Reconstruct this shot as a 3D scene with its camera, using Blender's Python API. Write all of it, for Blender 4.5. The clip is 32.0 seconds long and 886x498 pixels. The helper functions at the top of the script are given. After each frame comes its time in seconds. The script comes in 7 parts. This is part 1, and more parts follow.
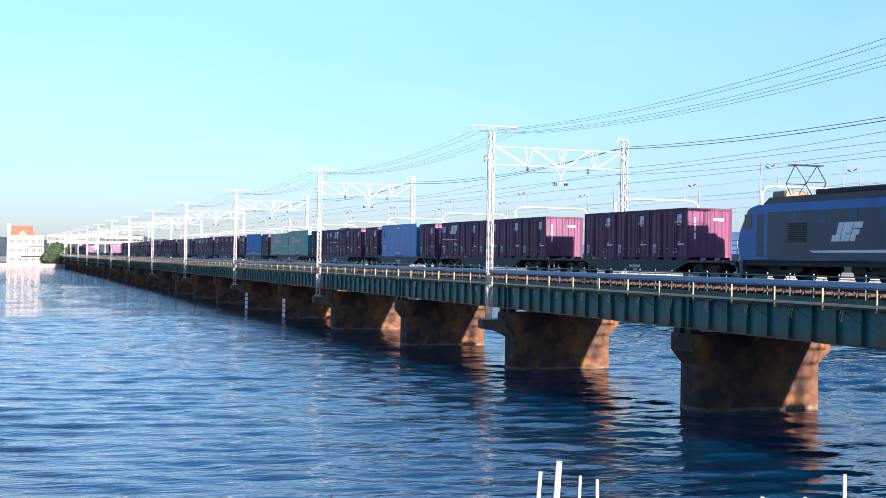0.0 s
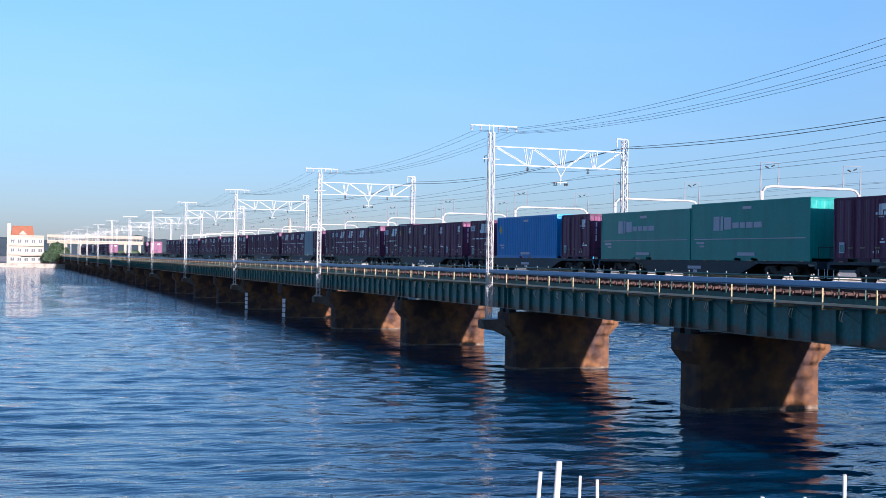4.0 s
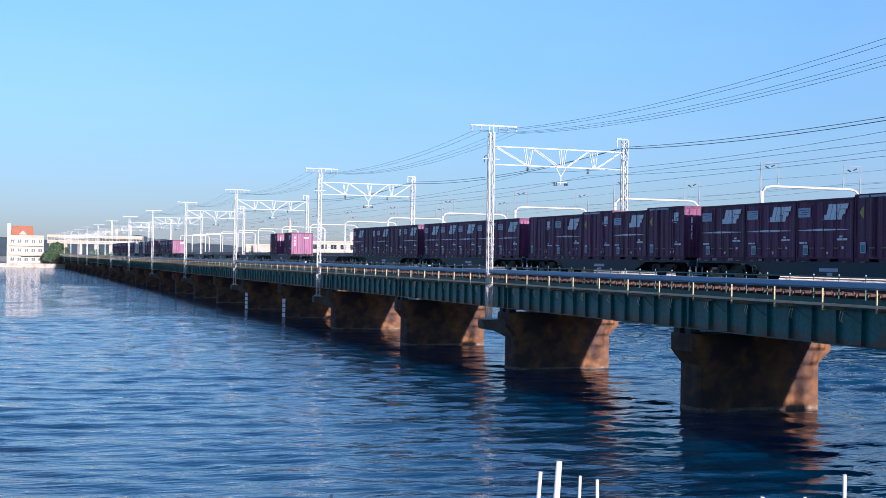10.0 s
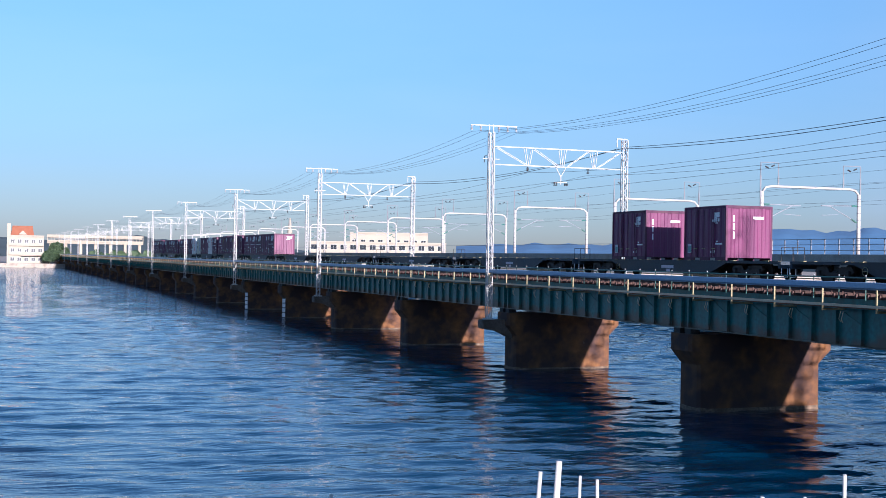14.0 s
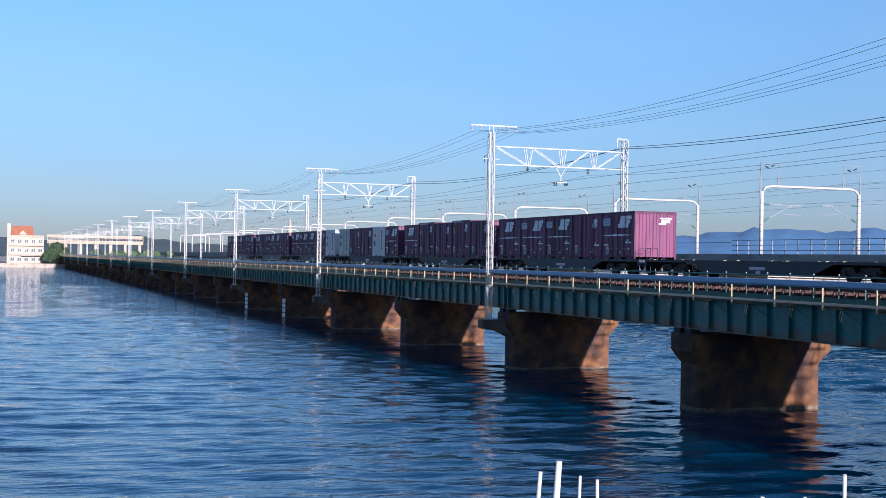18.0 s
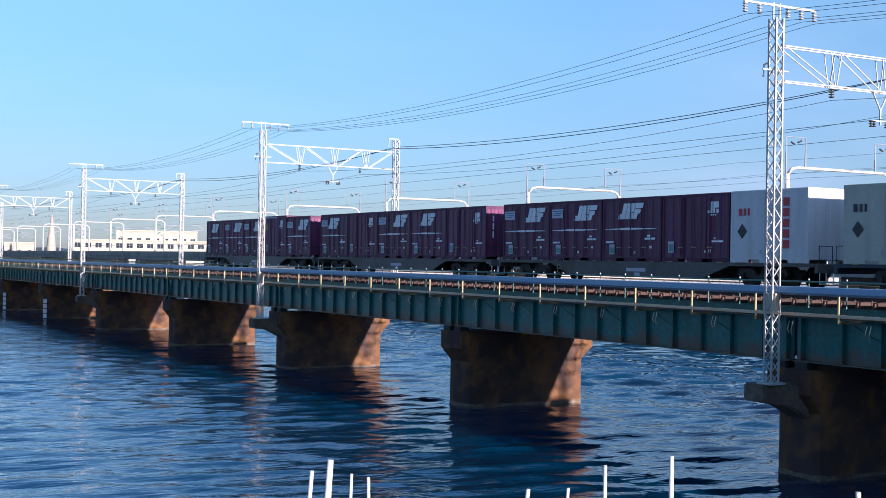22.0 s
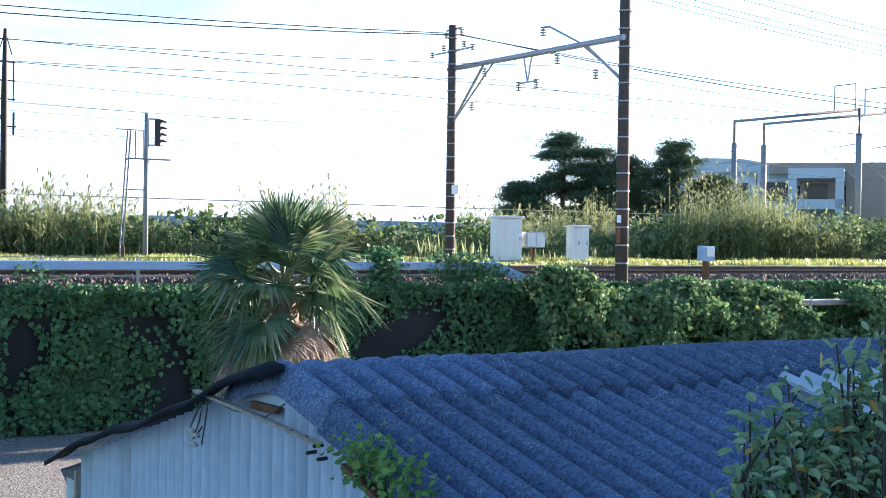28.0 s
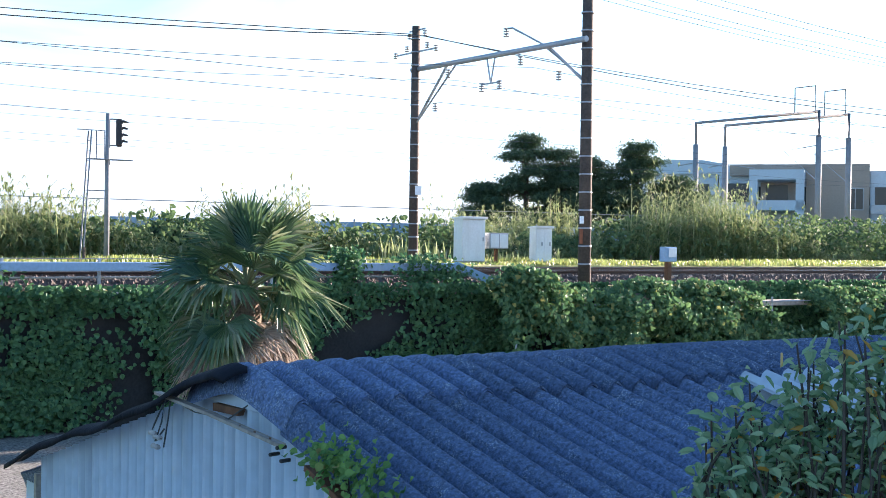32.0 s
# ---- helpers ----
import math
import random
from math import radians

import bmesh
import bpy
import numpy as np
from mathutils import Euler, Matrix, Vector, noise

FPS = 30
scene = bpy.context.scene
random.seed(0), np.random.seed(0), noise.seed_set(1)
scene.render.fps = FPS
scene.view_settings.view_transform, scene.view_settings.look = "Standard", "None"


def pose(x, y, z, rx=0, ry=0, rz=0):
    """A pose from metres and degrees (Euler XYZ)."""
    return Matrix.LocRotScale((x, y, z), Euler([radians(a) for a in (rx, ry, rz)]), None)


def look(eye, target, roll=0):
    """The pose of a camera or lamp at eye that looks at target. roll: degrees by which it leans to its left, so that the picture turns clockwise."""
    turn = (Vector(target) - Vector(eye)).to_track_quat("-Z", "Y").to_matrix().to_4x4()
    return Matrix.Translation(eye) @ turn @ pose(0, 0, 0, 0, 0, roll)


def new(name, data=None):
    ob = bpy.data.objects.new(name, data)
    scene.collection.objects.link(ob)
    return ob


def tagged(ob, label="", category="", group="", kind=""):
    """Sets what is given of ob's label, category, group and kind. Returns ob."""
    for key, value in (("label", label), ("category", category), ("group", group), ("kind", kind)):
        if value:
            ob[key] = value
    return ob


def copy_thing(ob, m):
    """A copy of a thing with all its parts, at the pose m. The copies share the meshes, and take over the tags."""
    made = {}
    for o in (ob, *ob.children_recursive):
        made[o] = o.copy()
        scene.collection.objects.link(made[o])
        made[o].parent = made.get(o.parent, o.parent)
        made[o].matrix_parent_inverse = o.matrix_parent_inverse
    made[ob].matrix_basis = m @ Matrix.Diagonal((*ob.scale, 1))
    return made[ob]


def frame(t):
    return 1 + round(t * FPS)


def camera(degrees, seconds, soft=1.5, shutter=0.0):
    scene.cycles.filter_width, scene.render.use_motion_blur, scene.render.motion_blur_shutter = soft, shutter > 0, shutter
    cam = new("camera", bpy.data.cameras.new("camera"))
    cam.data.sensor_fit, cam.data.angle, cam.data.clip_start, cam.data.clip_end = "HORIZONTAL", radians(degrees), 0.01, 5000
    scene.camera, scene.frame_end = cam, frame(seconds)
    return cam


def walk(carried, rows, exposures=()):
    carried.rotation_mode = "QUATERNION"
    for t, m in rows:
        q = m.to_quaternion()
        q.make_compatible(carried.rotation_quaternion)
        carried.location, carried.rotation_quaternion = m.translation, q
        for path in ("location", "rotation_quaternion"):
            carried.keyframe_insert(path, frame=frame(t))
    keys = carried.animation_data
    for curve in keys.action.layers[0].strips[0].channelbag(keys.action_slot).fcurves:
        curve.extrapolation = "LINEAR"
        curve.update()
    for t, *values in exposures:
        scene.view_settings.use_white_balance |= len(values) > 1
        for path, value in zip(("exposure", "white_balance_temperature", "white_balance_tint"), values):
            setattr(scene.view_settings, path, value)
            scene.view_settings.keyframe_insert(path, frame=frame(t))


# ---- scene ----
# ---------------------------------------------------------------- camera
cam = camera(38.05, 32.0, soft=0.65)
EYE = (0.0, 0.0, 6.2)
TURNS = [  # seconds, yaw, pitch, roll
    (0.0, -19.422, 0.442, -0.951), (10.0, -19.422, 0.442, -0.951), (20.2, -19.422, 0.442, -0.951), (20.5, -19.495, 0.45, -0.96),
    (21.0, -20.91, 0.462, -1.0), (21.5, -24.581, 0.508, -1.0), (22.0, -29.566, 0.559, -0.986),
    (22.5, -34.495, 0.595, -0.984), (23.0, -40.163, 0.64, -1.02), (23.5, -44.79, 0.688, -0.981),
    (24.0, -50.82, 0.73, -1.08), (24.5, -61.182, 0.708, -1.039), (25.5, -88.0, 0.72, -0.9),
    (26.5, -108.665, 0.412, -0.78), (27.0, -114.932, -0.038, -0.76), (27.5, -119.518, -0.32, -0.86),
    (28.0, -122.604, -0.386, -0.85), (28.5, -124.237, -0.37, -0.827), (29.0, -124.237, -0.34, -0.827), (29.5, -124.237, -0.32, -0.827), (32.0, -124.237, -0.32, -0.827)]
walk(cam, [(t, pose(*EYE, 90 + p, r, y)) for t, y, p, r in TURNS],
     exposures=[(0.0, 1.6, 5750, 22), (1.0, 1.4, 5500, 21), (2.0, 1.2, 5400, 22), (5.0, 1.08, 5330, 23), (13.0, 1.05, 5290, 23), (16.0, 0.97, 5290, 23), (20.5, 0.93, 5290, 23), (22.0, 1.18, 5420, 22),
                (23.0, 1.35, 5400, 21), (24.0, 1.66, 5450, 20), (24.5, 1.82, 5600, 20), (26.5, 2.55, 6450, 18), (28.0, 2.53, 6180, 19), (32.0, 2.53, 6180, 19)])

# ---------------------------------------------------------------- light
SUN_ELEV, SUN_AZ = 12.2, 174.0   # azimuth clockwise from +y
world = bpy.data.worlds.new("sky")
scene.world = world
world.use_nodes = True
wn, wl = world.node_tree.nodes, world.node_tree.links
sky = wn.new("ShaderNodeTexSky")
sky.sky_type = "NISHITA"
sky.sun_disc = False
sky.sun_elevation, sky.sun_rotation = radians(SUN_ELEV), radians(SUN_AZ)
sky.altitude, sky.air_density, sky.dust_density, sky.ozone_density = 0, 1.0, 0.3, 2.2
wn["Background"].inputs["Strength"].default_value = 0.07
# thin streaks of high cloud
tco = wn.new("ShaderNodeTexCoord")
cmap = wn.new("ShaderNodeMapping")
cmap.inputs["Scale"].default_value = (1.6, 2.4, 9.0)
cmap.inputs["Rotation"].default_value = (0, radians(12), 0)
cn = wn.new("ShaderNodeTexNoise")
cn.inputs["Scale"].default_value, cn.inputs["Detail"].default_value, cn.inputs["Distortion"].default_value = 1.3, 7, 0.6
cr = wn.new("ShaderNodeMapRange")
cr.inputs["From Min"].default_value, cr.inputs["From Max"].default_value, cr.inputs["To Max"].default_value = 0.28, 0.66, 0.9
bw = wn.new("ShaderNodeRGBToBW")
gain = wn.new("ShaderNodeMath")
gain.operation, gain.inputs[1].default_value = "MULTIPLY", 1.5
cm = wn.new("ShaderNodeMix")
cm.data_type = "RGBA"
wl.new(tco.outputs["Generated"], cmap.inputs[0])
wl.new(cmap.outputs[0], cn.inputs["Vector"])
wl.new(cn.outputs["Fac"], cr.inputs["Value"])
wl.new(sky.outputs[0], bw.inputs[0])
wl.new(bw.outputs[0], gain.inputs[0])
csep = wn.new("ShaderNodeSeparateXYZ")
bank = wn.new("ShaderNodeMapRange")      # the cloud thickens towards the east
bank.inputs["From Min"].default_value, bank.inputs["From Max"].default_value = 0.58, 0.9
bank.inputs["To Min"].default_value, bank.inputs["To Max"].default_value = 0.1, 1.1
cmul = wn.new("ShaderNodeMath")
cmul.operation = "MULTIPLY"
wl.new(tco.outputs["Generated"], csep.inputs[0])
wl.new(csep.outputs["X"], bank.inputs["Value"])
wl.new(bank.outputs[0], cmul.inputs[0])
wl.new(cr.outputs[0], cmul.inputs[1])
veil = wn.new("ShaderNodeMapRange")      # and lies low, with blue above it
veil.inputs["From Min"].default_value, veil.inputs["From Max"].default_value = 0.14, 0.42
veil.inputs["To Min"].default_value, veil.inputs["To Max"].default_value = 1.0, 0.2
lie = wn.new("ShaderNodeMath")
lie.operation = "MULTIPLY"
wl.new(csep.outputs["Z"], veil.inputs["Value"])
wl.new(cmul.outputs[0], lie.inputs[0])
wl.new(veil.outputs[0], lie.inputs[1])
wl.new(lie.outputs[0], cm.inputs["Factor"])
wl.new(sky.outputs[0], cm.inputs[6])
wl.new(gain.outputs[0], cm.inputs[7])
tint = wn.new("ShaderNodeMix")
tint.data_type, tint.blend_type = "RGBA", "MULTIPLY"
tint.inputs["Factor"].default_value = 1
sep = wn.new("ShaderNodeSeparateXYZ")
low = wn.new("ShaderNodeMapRange")
low.inputs["From Max"].default_value = 0.2
haze = wn.new("ShaderNodeMix")
haze.data_type = "RGBA"
haze.inputs[6].default_value, haze.inputs[7].default_value = (0.44, 0.5, 0.69, 1), (0.8, 0.985, 1.02, 1)
wl.new(tco.outputs["Generated"], sep.inputs[0])
wl.new(sep.outputs["Z"], low.inputs["Value"])
wl.new(low.outputs[0], haze.inputs["Factor"])
wl.new(haze.outputs[2], tint.inputs[7])
wl.new(cm.outputs[2], tint.inputs[6])
wl.new(tint.outputs[2], wn["Background"].inputs["Color"])
sun = new("sun", bpy.data.lights.new("sun", "SUN"))
sun.data.energy, sun.data.angle, sun.data.color = 5.0, radians(0.9), (1.0, 0.84, 0.66)
az, el = radians(SUN_AZ), radians(SUN_ELEV)
to_sun = Vector((math.sin(az) * math.cos(el), math.cos(az) * math.cos(el), math.sin(el)))
sun.matrix_world = look(to_sun * 50, (0, 0, 0))

# ---------------------------------------------------------------- helpers of the scene
def part(name, bm, material, parent=None, label=""):
    """Links a bmesh (or a mesh) as one mesh object, under a thing or a part."""
    if isinstance(bm, bpy.types.Mesh):
        me = bm
    else:
        me = bpy.data.meshes.new(name)
        bm.to_mesh(me)
        bm.free()
    if material is not None and not me.materials:
        me.materials.append(material)
    ob = new(name, me)
    if parent is not None:
        ob.parent = parent
    if label:
        ob["label"] = label
    return ob


def raw(name, verts, faces, material, smooth=False):
    me = bpy.data.meshes.new(name)
    me.from_pydata(verts, [], faces)
    me.materials.append(material)
    if smooth:
        me.polygons.foreach_set("use_smooth", [True] * len(me.polygons))
    me.update()
    return me


def bmn():
    return bmesh.new()


def box(bm, x0, x1, y0, y1, z0, z1):
    v = [bm.verts.new(p) for p in ((x0, y0, z0), (x1, y0, z0), (x1, y1, z0), (x0, y1, z0), (x0, y0, z1), (x1, y0, z1), (x1, y1, z1), (x0, y1, z1))]
    for f in ((3, 2, 1, 0), (4, 5, 6, 7), (0, 1, 5, 4), (1, 2, 6, 5), (2, 3, 7, 6), (3, 0, 4, 7)):
        bm.faces.new([v[i] for i in f])
    return bm


def bevel(bm, w=0.02, seg=1):
    bmesh.ops.bevel(bm, geom=bm.edges[:], offset=w, segments=seg, affect="EDGES", clamp_overlap=True)
    return bm


def axes(p, q, up=(0, 0, 1)):
    d = (Vector(q) - Vector(p)).normalized()
    u = Vector(up) if abs(d.dot(Vector(up))) < 0.95 else Vector((1, 0, 0))
    a = d.cross(u).normalized()
    return a, a.cross(d)


def bar(bm, p, q, w, h=None, up=(0, 0, 1)):
    """A bar of width w and height h from p to q."""
    a, b = axes(p, q, up)
    h = h or w
    v = [bm.verts.new(Vector(e) + a * (sa * w / 2) + b * (sb * h / 2)) for e in (p, q) for sa, sb in ((-1, -1), (1, -1), (1, 1), (-1, 1))]
    for f in ((3, 2, 1, 0), (4, 5, 6, 7), (0, 1, 5, 4), (1, 2, 6, 5), (2, 3, 7, 6), (3, 0, 4, 7)):
        bm.faces.new([v[i] for i in f])
    return bm


def tube(bm, pts, radii, n=8, caps=True):
    """A tube along points, with a radius each."""
    rings = []
    for i, p in enumerate(pts):
        p0, p1 = pts[max(0, i - 1)], pts[min(len(pts) - 1, i + 1)]
        a, b = axes(p0, p1)
        r = radii[i] if hasattr(radii, "__len__") else radii
        rings.append([bm.verts.new(Vector(p) + a * (r * math.cos(k * 2 * math.pi / n)) + b * (r * math.sin(k * 2 * math.pi / n))) for k in range(n)])
    for r0, r1 in zip(rings, rings[1:]):
        for k in range(n):
            f = bm.faces.new((r0[k], r0[(k + 1) % n], r1[(k + 1) % n], r1[k]))
            f.smooth = n > 6
    if caps:
        bm.faces.new(rings[0][::-1])
        bm.faces.new(rings[-1])
    return bm


def prism(bm, outline, x0, x1, axis="x"):
    """An outline of (a, b) pushed from x0 to x1 along an axis: x -> (x, a, b), y -> (a, y, b), z -> (a, b, z)."""
    def at(t, a, b):
        return (t, a, b) if axis == "x" else (a, t, b) if axis == "y" else (a, b, t)
    lo = [bm.verts.new(at(x0, a, b)) for a, b in outline]
    hi = [bm.verts.new(at(x1, a, b)) for a, b in outline]
    bm.faces.new(lo[::-1])
    bm.faces.new(hi)
    n = len(lo)
    for i in range(n):
        bm.faces.new((lo[i], lo[(i + 1) % n], hi[(i + 1) % n], hi[i]))
    bmesh.ops.recalc_face_normals(bm, faces=bm.faces[:])
    return bm


def empty(name, m=None, label="", category="", group="", kind=""):
    ob = new(name)
    ob.empty_display_size = 0.2
    if m is not None:
        ob.matrix_basis = m
    return tagged(ob, label, category, group, kind)


# ---------------------------------------------------------------- materials
def mat(name, color, rough=0.6, metal=0.0, vary=0.15, scale=3.0, stain=None, stain_scale=0.6, stain_amount=0.4, bump=0.1, bump_scale=40.0, streak=False, rand=0.0, spec=0.5, edge=(0.48, 0.72)):
    """Paint, stone or metal: grain at a fine scale, stains at a wide one, relief, and a tint from piece to piece."""
    m = bpy.data.materials.new(name)
    m.use_nodes = True
    nt, ln = m.node_tree.nodes, m.node_tree.links
    bs = nt["Principled BSDF"]
    bs.inputs["Roughness"].default_value, bs.inputs["Metallic"].default_value = rough, metal
    bs.inputs["Specular IOR Level"].default_value = spec
    geo = nt.new("ShaderNodeTexCoord")
    src = geo.outputs["Object"]
    if streak:
        mp = nt.new("ShaderNodeMapping")
        mp.inputs["Scale"].default_value = (1, 1, 0.12)
        ln.new(src, mp.inputs[0])
        wide_src = mp.outputs[0]
    else:
        wide_src = src
    fine = nt.new("ShaderNodeTexNoise")
    fine.inputs["Scale"].default_value, fine.inputs["Detail"].default_value = scale * 6, 5
    ln.new(src, fine.inputs["Vector"])
    wide = nt.new("ShaderNodeTexNoise")
    wide.inputs["Scale"].default_value, wide.inputs["Detail"].default_value = stain_scale * (4 if streak else 1), 6
    ln.new(wide_src, wide.inputs["Vector"])
    r1 = nt.new("ShaderNodeMapRange")
    r1.inputs["From Min"].default_value, r1.inputs["From Max"].default_value = 0.3, 0.7
    r1.inputs["To Min"].default_value, r1.inputs["To Max"].default_value = 1 - vary, 1 + vary
    ln.new(fine.outputs["Fac"], r1.inputs["Value"])
    mul = nt.new("ShaderNodeMix")
    mul.data_type, mul.blend_type = "RGBA", "MULTIPLY"
    mul.inputs["Factor"].default_value = 1
    mul.inputs[6].default_value = (*color, 1)
    ln.new(r1.outputs[0], mul.inputs[7])
    out = mul.outputs[2]
    if stain:
        r2 = nt.new("ShaderNodeMapRange")
        r2.inputs["From Min"].default_value, r2.inputs["From Max"].default_value = edge
        r2.inputs["To Max"].default_value = stain_amount
        ln.new(wide.outputs["Fac"], r2.inputs["Value"])
        mix = nt.new("ShaderNodeMix")
        mix.data_type = "RGBA"
        mix.inputs[7].default_value = (*stain, 1)
        ln.new(r2.outputs[0], mix.inputs["Factor"])
        ln.new(out, mix.inputs[6])
        out = mix.outputs[2]
    if rand:
        oi = nt.new("ShaderNodeObjectInfo")
        r3 = nt.new("ShaderNodeMapRange")
        r3.inputs["To Min"].default_value, r3.inputs["To Max"].default_value = 1 - rand, 1 + rand
        ln.new(oi.outputs["Random"], r3.inputs["Value"])
        m2 = nt.new("ShaderNodeMix")
        m2.data_type, m2.blend_type = "RGBA", "MULTIPLY"
        m2.inputs["Factor"].default_value = 1
        ln.new(out, m2.inputs[6])
        ln.new(r3.outputs[0], m2.inputs[7])
        out = m2.outputs[2]
    ln.new(out, bs.inputs["Base Color"])
    if bump:
        bn = nt.new("ShaderNodeTexNoise")
        bn.inputs["Scale"].default_value, bn.inputs["Detail"].default_value = bump_scale, 4
        ln.new(src, bn.inputs["Vector"])
        bp = nt.new("ShaderNodeBump")
        bp.inputs["Strength"].default_value, bp.inputs["Distance"].default_value = bump, 0.02
        ln.new(bn.outputs["Fac"], bp.inputs["Height"])
        ln.new(bp.outputs[0], bs.inputs["Normal"])
    return m


def leafmat(name, a, b, dead=None, through_light=0.35, rough=0.45):
    """Leaves: each one its own green, with light coming through."""
    m = bpy.data.materials.new(name)
    m.use_nodes = True
    nt, ln = m.node_tree.nodes, m.node_tree.links
    bs = nt["Principled BSDF"]
    bs.inputs["Roughness"].default_value = rough
    g = nt.new("ShaderNodeNewGeometry")
    ramp = nt.new("ShaderNodeValToRGB")
    ramp.color_ramp.elements[0].color, ramp.color_ramp.elements[1].color = (*a, 1), (*b, 1)
    if dead:
        ramp.color_ramp.elements[1].position = 0.93
        e = ramp.color_ramp.elements.new(0.97)
        e.color = (*dead, 1)
    ln.new(g.outputs["Random Per Island"], ramp.inputs[0])
    ln.new(ramp.outputs[0], bs.inputs["Base Color"])
    tr = nt.new("ShaderNodeBsdfTranslucent")
    ln.new(ramp.outputs[0], tr.inputs["Color"])
    mx = nt.new("ShaderNodeMixShader")
    mx.inputs[0].default_value = through_light
    ln.new(bs.outputs[0], mx.inputs[1])
    ln.new(tr.outputs[0], mx.inputs[2])
    ln.new(mx.outputs[0], nt["Material Output"].inputs["Surface"])
    return m


def slate(name):
    """Old cement sheet: dark, with lichen in fine specks that gather in patches, and grime in the hollows of its grain."""
    m = mat(name, (0.098, 0.147, 0.26), 0.85, 0, 0.4, 14.0, (0.03, 0.04, 0.065), 60.0, 0.6, 0.6, 160, rand=0.2, edge=(0.46, 0.66))
    nt, ln = m.node_tree.nodes, m.node_tree.links
    bs = nt["Principled BSDF"]
    old = bs.inputs["Base Color"].links[0].from_socket
    tc = nt.new("ShaderNodeTexCoord")
    ranges = []
    for sc, lo, hi in ((170.0, 0.53, 0.62), (3.4, 0.36, 0.66), (26.0, 0.42, 0.62)):
        nz = nt.new("ShaderNodeTexNoise")
        nz.inputs["Scale"].default_value, nz.inputs["Detail"].default_value = sc, 4
        ln.new(tc.outputs["Object"], nz.inputs["Vector"])
        mr = nt.new("ShaderNodeMapRange")
        mr.inputs["From Min"].default_value, mr.inputs["From Max"].default_value = lo, hi
        ln.new(nz.outputs["Fac"], mr.inputs["Value"])
        ranges.append(mr.outputs[0])
    mask = ranges[0]
    for r in ranges[1:]:
        mu = nt.new("ShaderNodeMath")
        mu.operation = "MULTIPLY"
        ln.new(mask, mu.inputs[0])
        ln.new(r, mu.inputs[1])
        mask = mu.outputs[0]
    mx = nt.new("ShaderNodeMix")
    mx.data_type = "RGBA"
    mx.inputs[7].default_value = (0.44, 0.52, 0.58, 1)
    ln.new(mask, mx.inputs["Factor"])
    ln.new(old, mx.inputs[6])
    ln.new(mx.outputs[2], bs.inputs["Base Color"])
    return m


def girder_paint(name):
    """Green paint that has rusted along the lower flange and in patches above it."""
    m = mat(name, (0.016, 0.15, 0.15), 0.45, 0, 0.3, 1.0, (0.02, 0.09, 0.085), 0.5, 0.8, 0.08, 12, streak=True, edge=(0.42, 0.66))
    nt, ln = m.node_tree.nodes, m.node_tree.links
    bs = nt["Principled BSDF"]
    old = bs.inputs["Base Color"].links[0].from_socket
    tc, sx = nt.new("ShaderNodeTexCoord"), nt.new("ShaderNodeSeparateXYZ")
    ln.new(tc.outputs["Object"], sx.inputs[0])
    low = nt.new("ShaderNodeMapRange")
    for key, v in (("From Min", 3.42), ("From Max", 4.25), ("To Min", 0.42), ("To Max", -0.12)):
        low.inputs[key].default_value = v
    ln.new(sx.outputs["Z"], low.inputs["Value"])
    nz = nt.new("ShaderNodeTexNoise")
    nz.inputs["Scale"].default_value, nz.inputs["Detail"].default_value = 0.9, 7
    ln.new(tc.outputs["Object"], nz.inputs["Vector"])
    add = nt.new("ShaderNodeMath")
    ln.new(low.outputs[0], add.inputs[0])
    ln.new(nz.outputs["Fac"], add.inputs[1])
    edge = nt.new("ShaderNodeMapRange")
    edge.inputs["From Min"].default_value, edge.inputs["From Max"].default_value, edge.inputs["To Max"].default_value = 0.62, 0.86, 0.85
    ln.new(add.outputs[0], edge.inputs["Value"])
    mx = nt.new("ShaderNodeMix")
    mx.data_type = "RGBA"
    mx.inputs[7].default_value = (0.1, 0.06, 0.035, 1)
    ln.new(edge.outputs[0], mx.inputs["Factor"])
    ln.new(old, mx.inputs[6])
    ln.new(mx.outputs[2], bs.inputs["Base Color"])
    return m


M_GIRDER = girder_paint("green_paint")
M_GIRDER_LIGHT = mat("green_rail_paint", (0.05, 0.16, 0.14), 0.5, 0, 0.2, 2, (0.12, 0.06, 0.03), 0.6, 0.4)
M_DUCT = mat("blue_grey_paint", (0.26, 0.39, 0.56), 0.45, 0, 0.1, 2, (0.4, 0.42, 0.45), 0.4, 0.3, 0.05)
M_YELLOW = mat("faded_yellow_paint", (0.31, 0.27, 0.14), 0.6, 0, 0.2, 3, (0.2, 0.1, 0.04), 1.0, 0.5)
M_CREAM = mat("cream_cable_pipe", (0.62, 0.5, 0.33), 0.55, 0, 0.12, 3, (0.3, 0.16, 0.08), 0.6, 0.4)
M_WHITE = mat("white_mast_paint", (0.46, 0.455, 0.44), 0.45, 0, 0.1, 3, (0.42, 0.3, 0.22), 0.8, 0.25, 0.04)
M_CONCRETE = mat("stained_concrete", (0.2, 0.088, 0.028), 0.9, 0, 0.4, 0.35, (0.05, 0.028, 0.026), 0.8, 0.95, 0.15, 5, rand=0.12, edge=(0.33, 0.58))
M_LEDGE = mat("ledge_concrete", (0.15, 0.115, 0.09), 0.9, 0, 0.3, 1.0, (0.06, 0.045, 0.035), 0.8, 0.7, 0.2, 8)
M_CONCRETE_PALE = mat("pale_concrete", (0.38, 0.33, 0.28), 0.9, 0, 0.2, 2, (0.12, 0.09, 0.07), 0.5, 0.6, 0.3, 8)
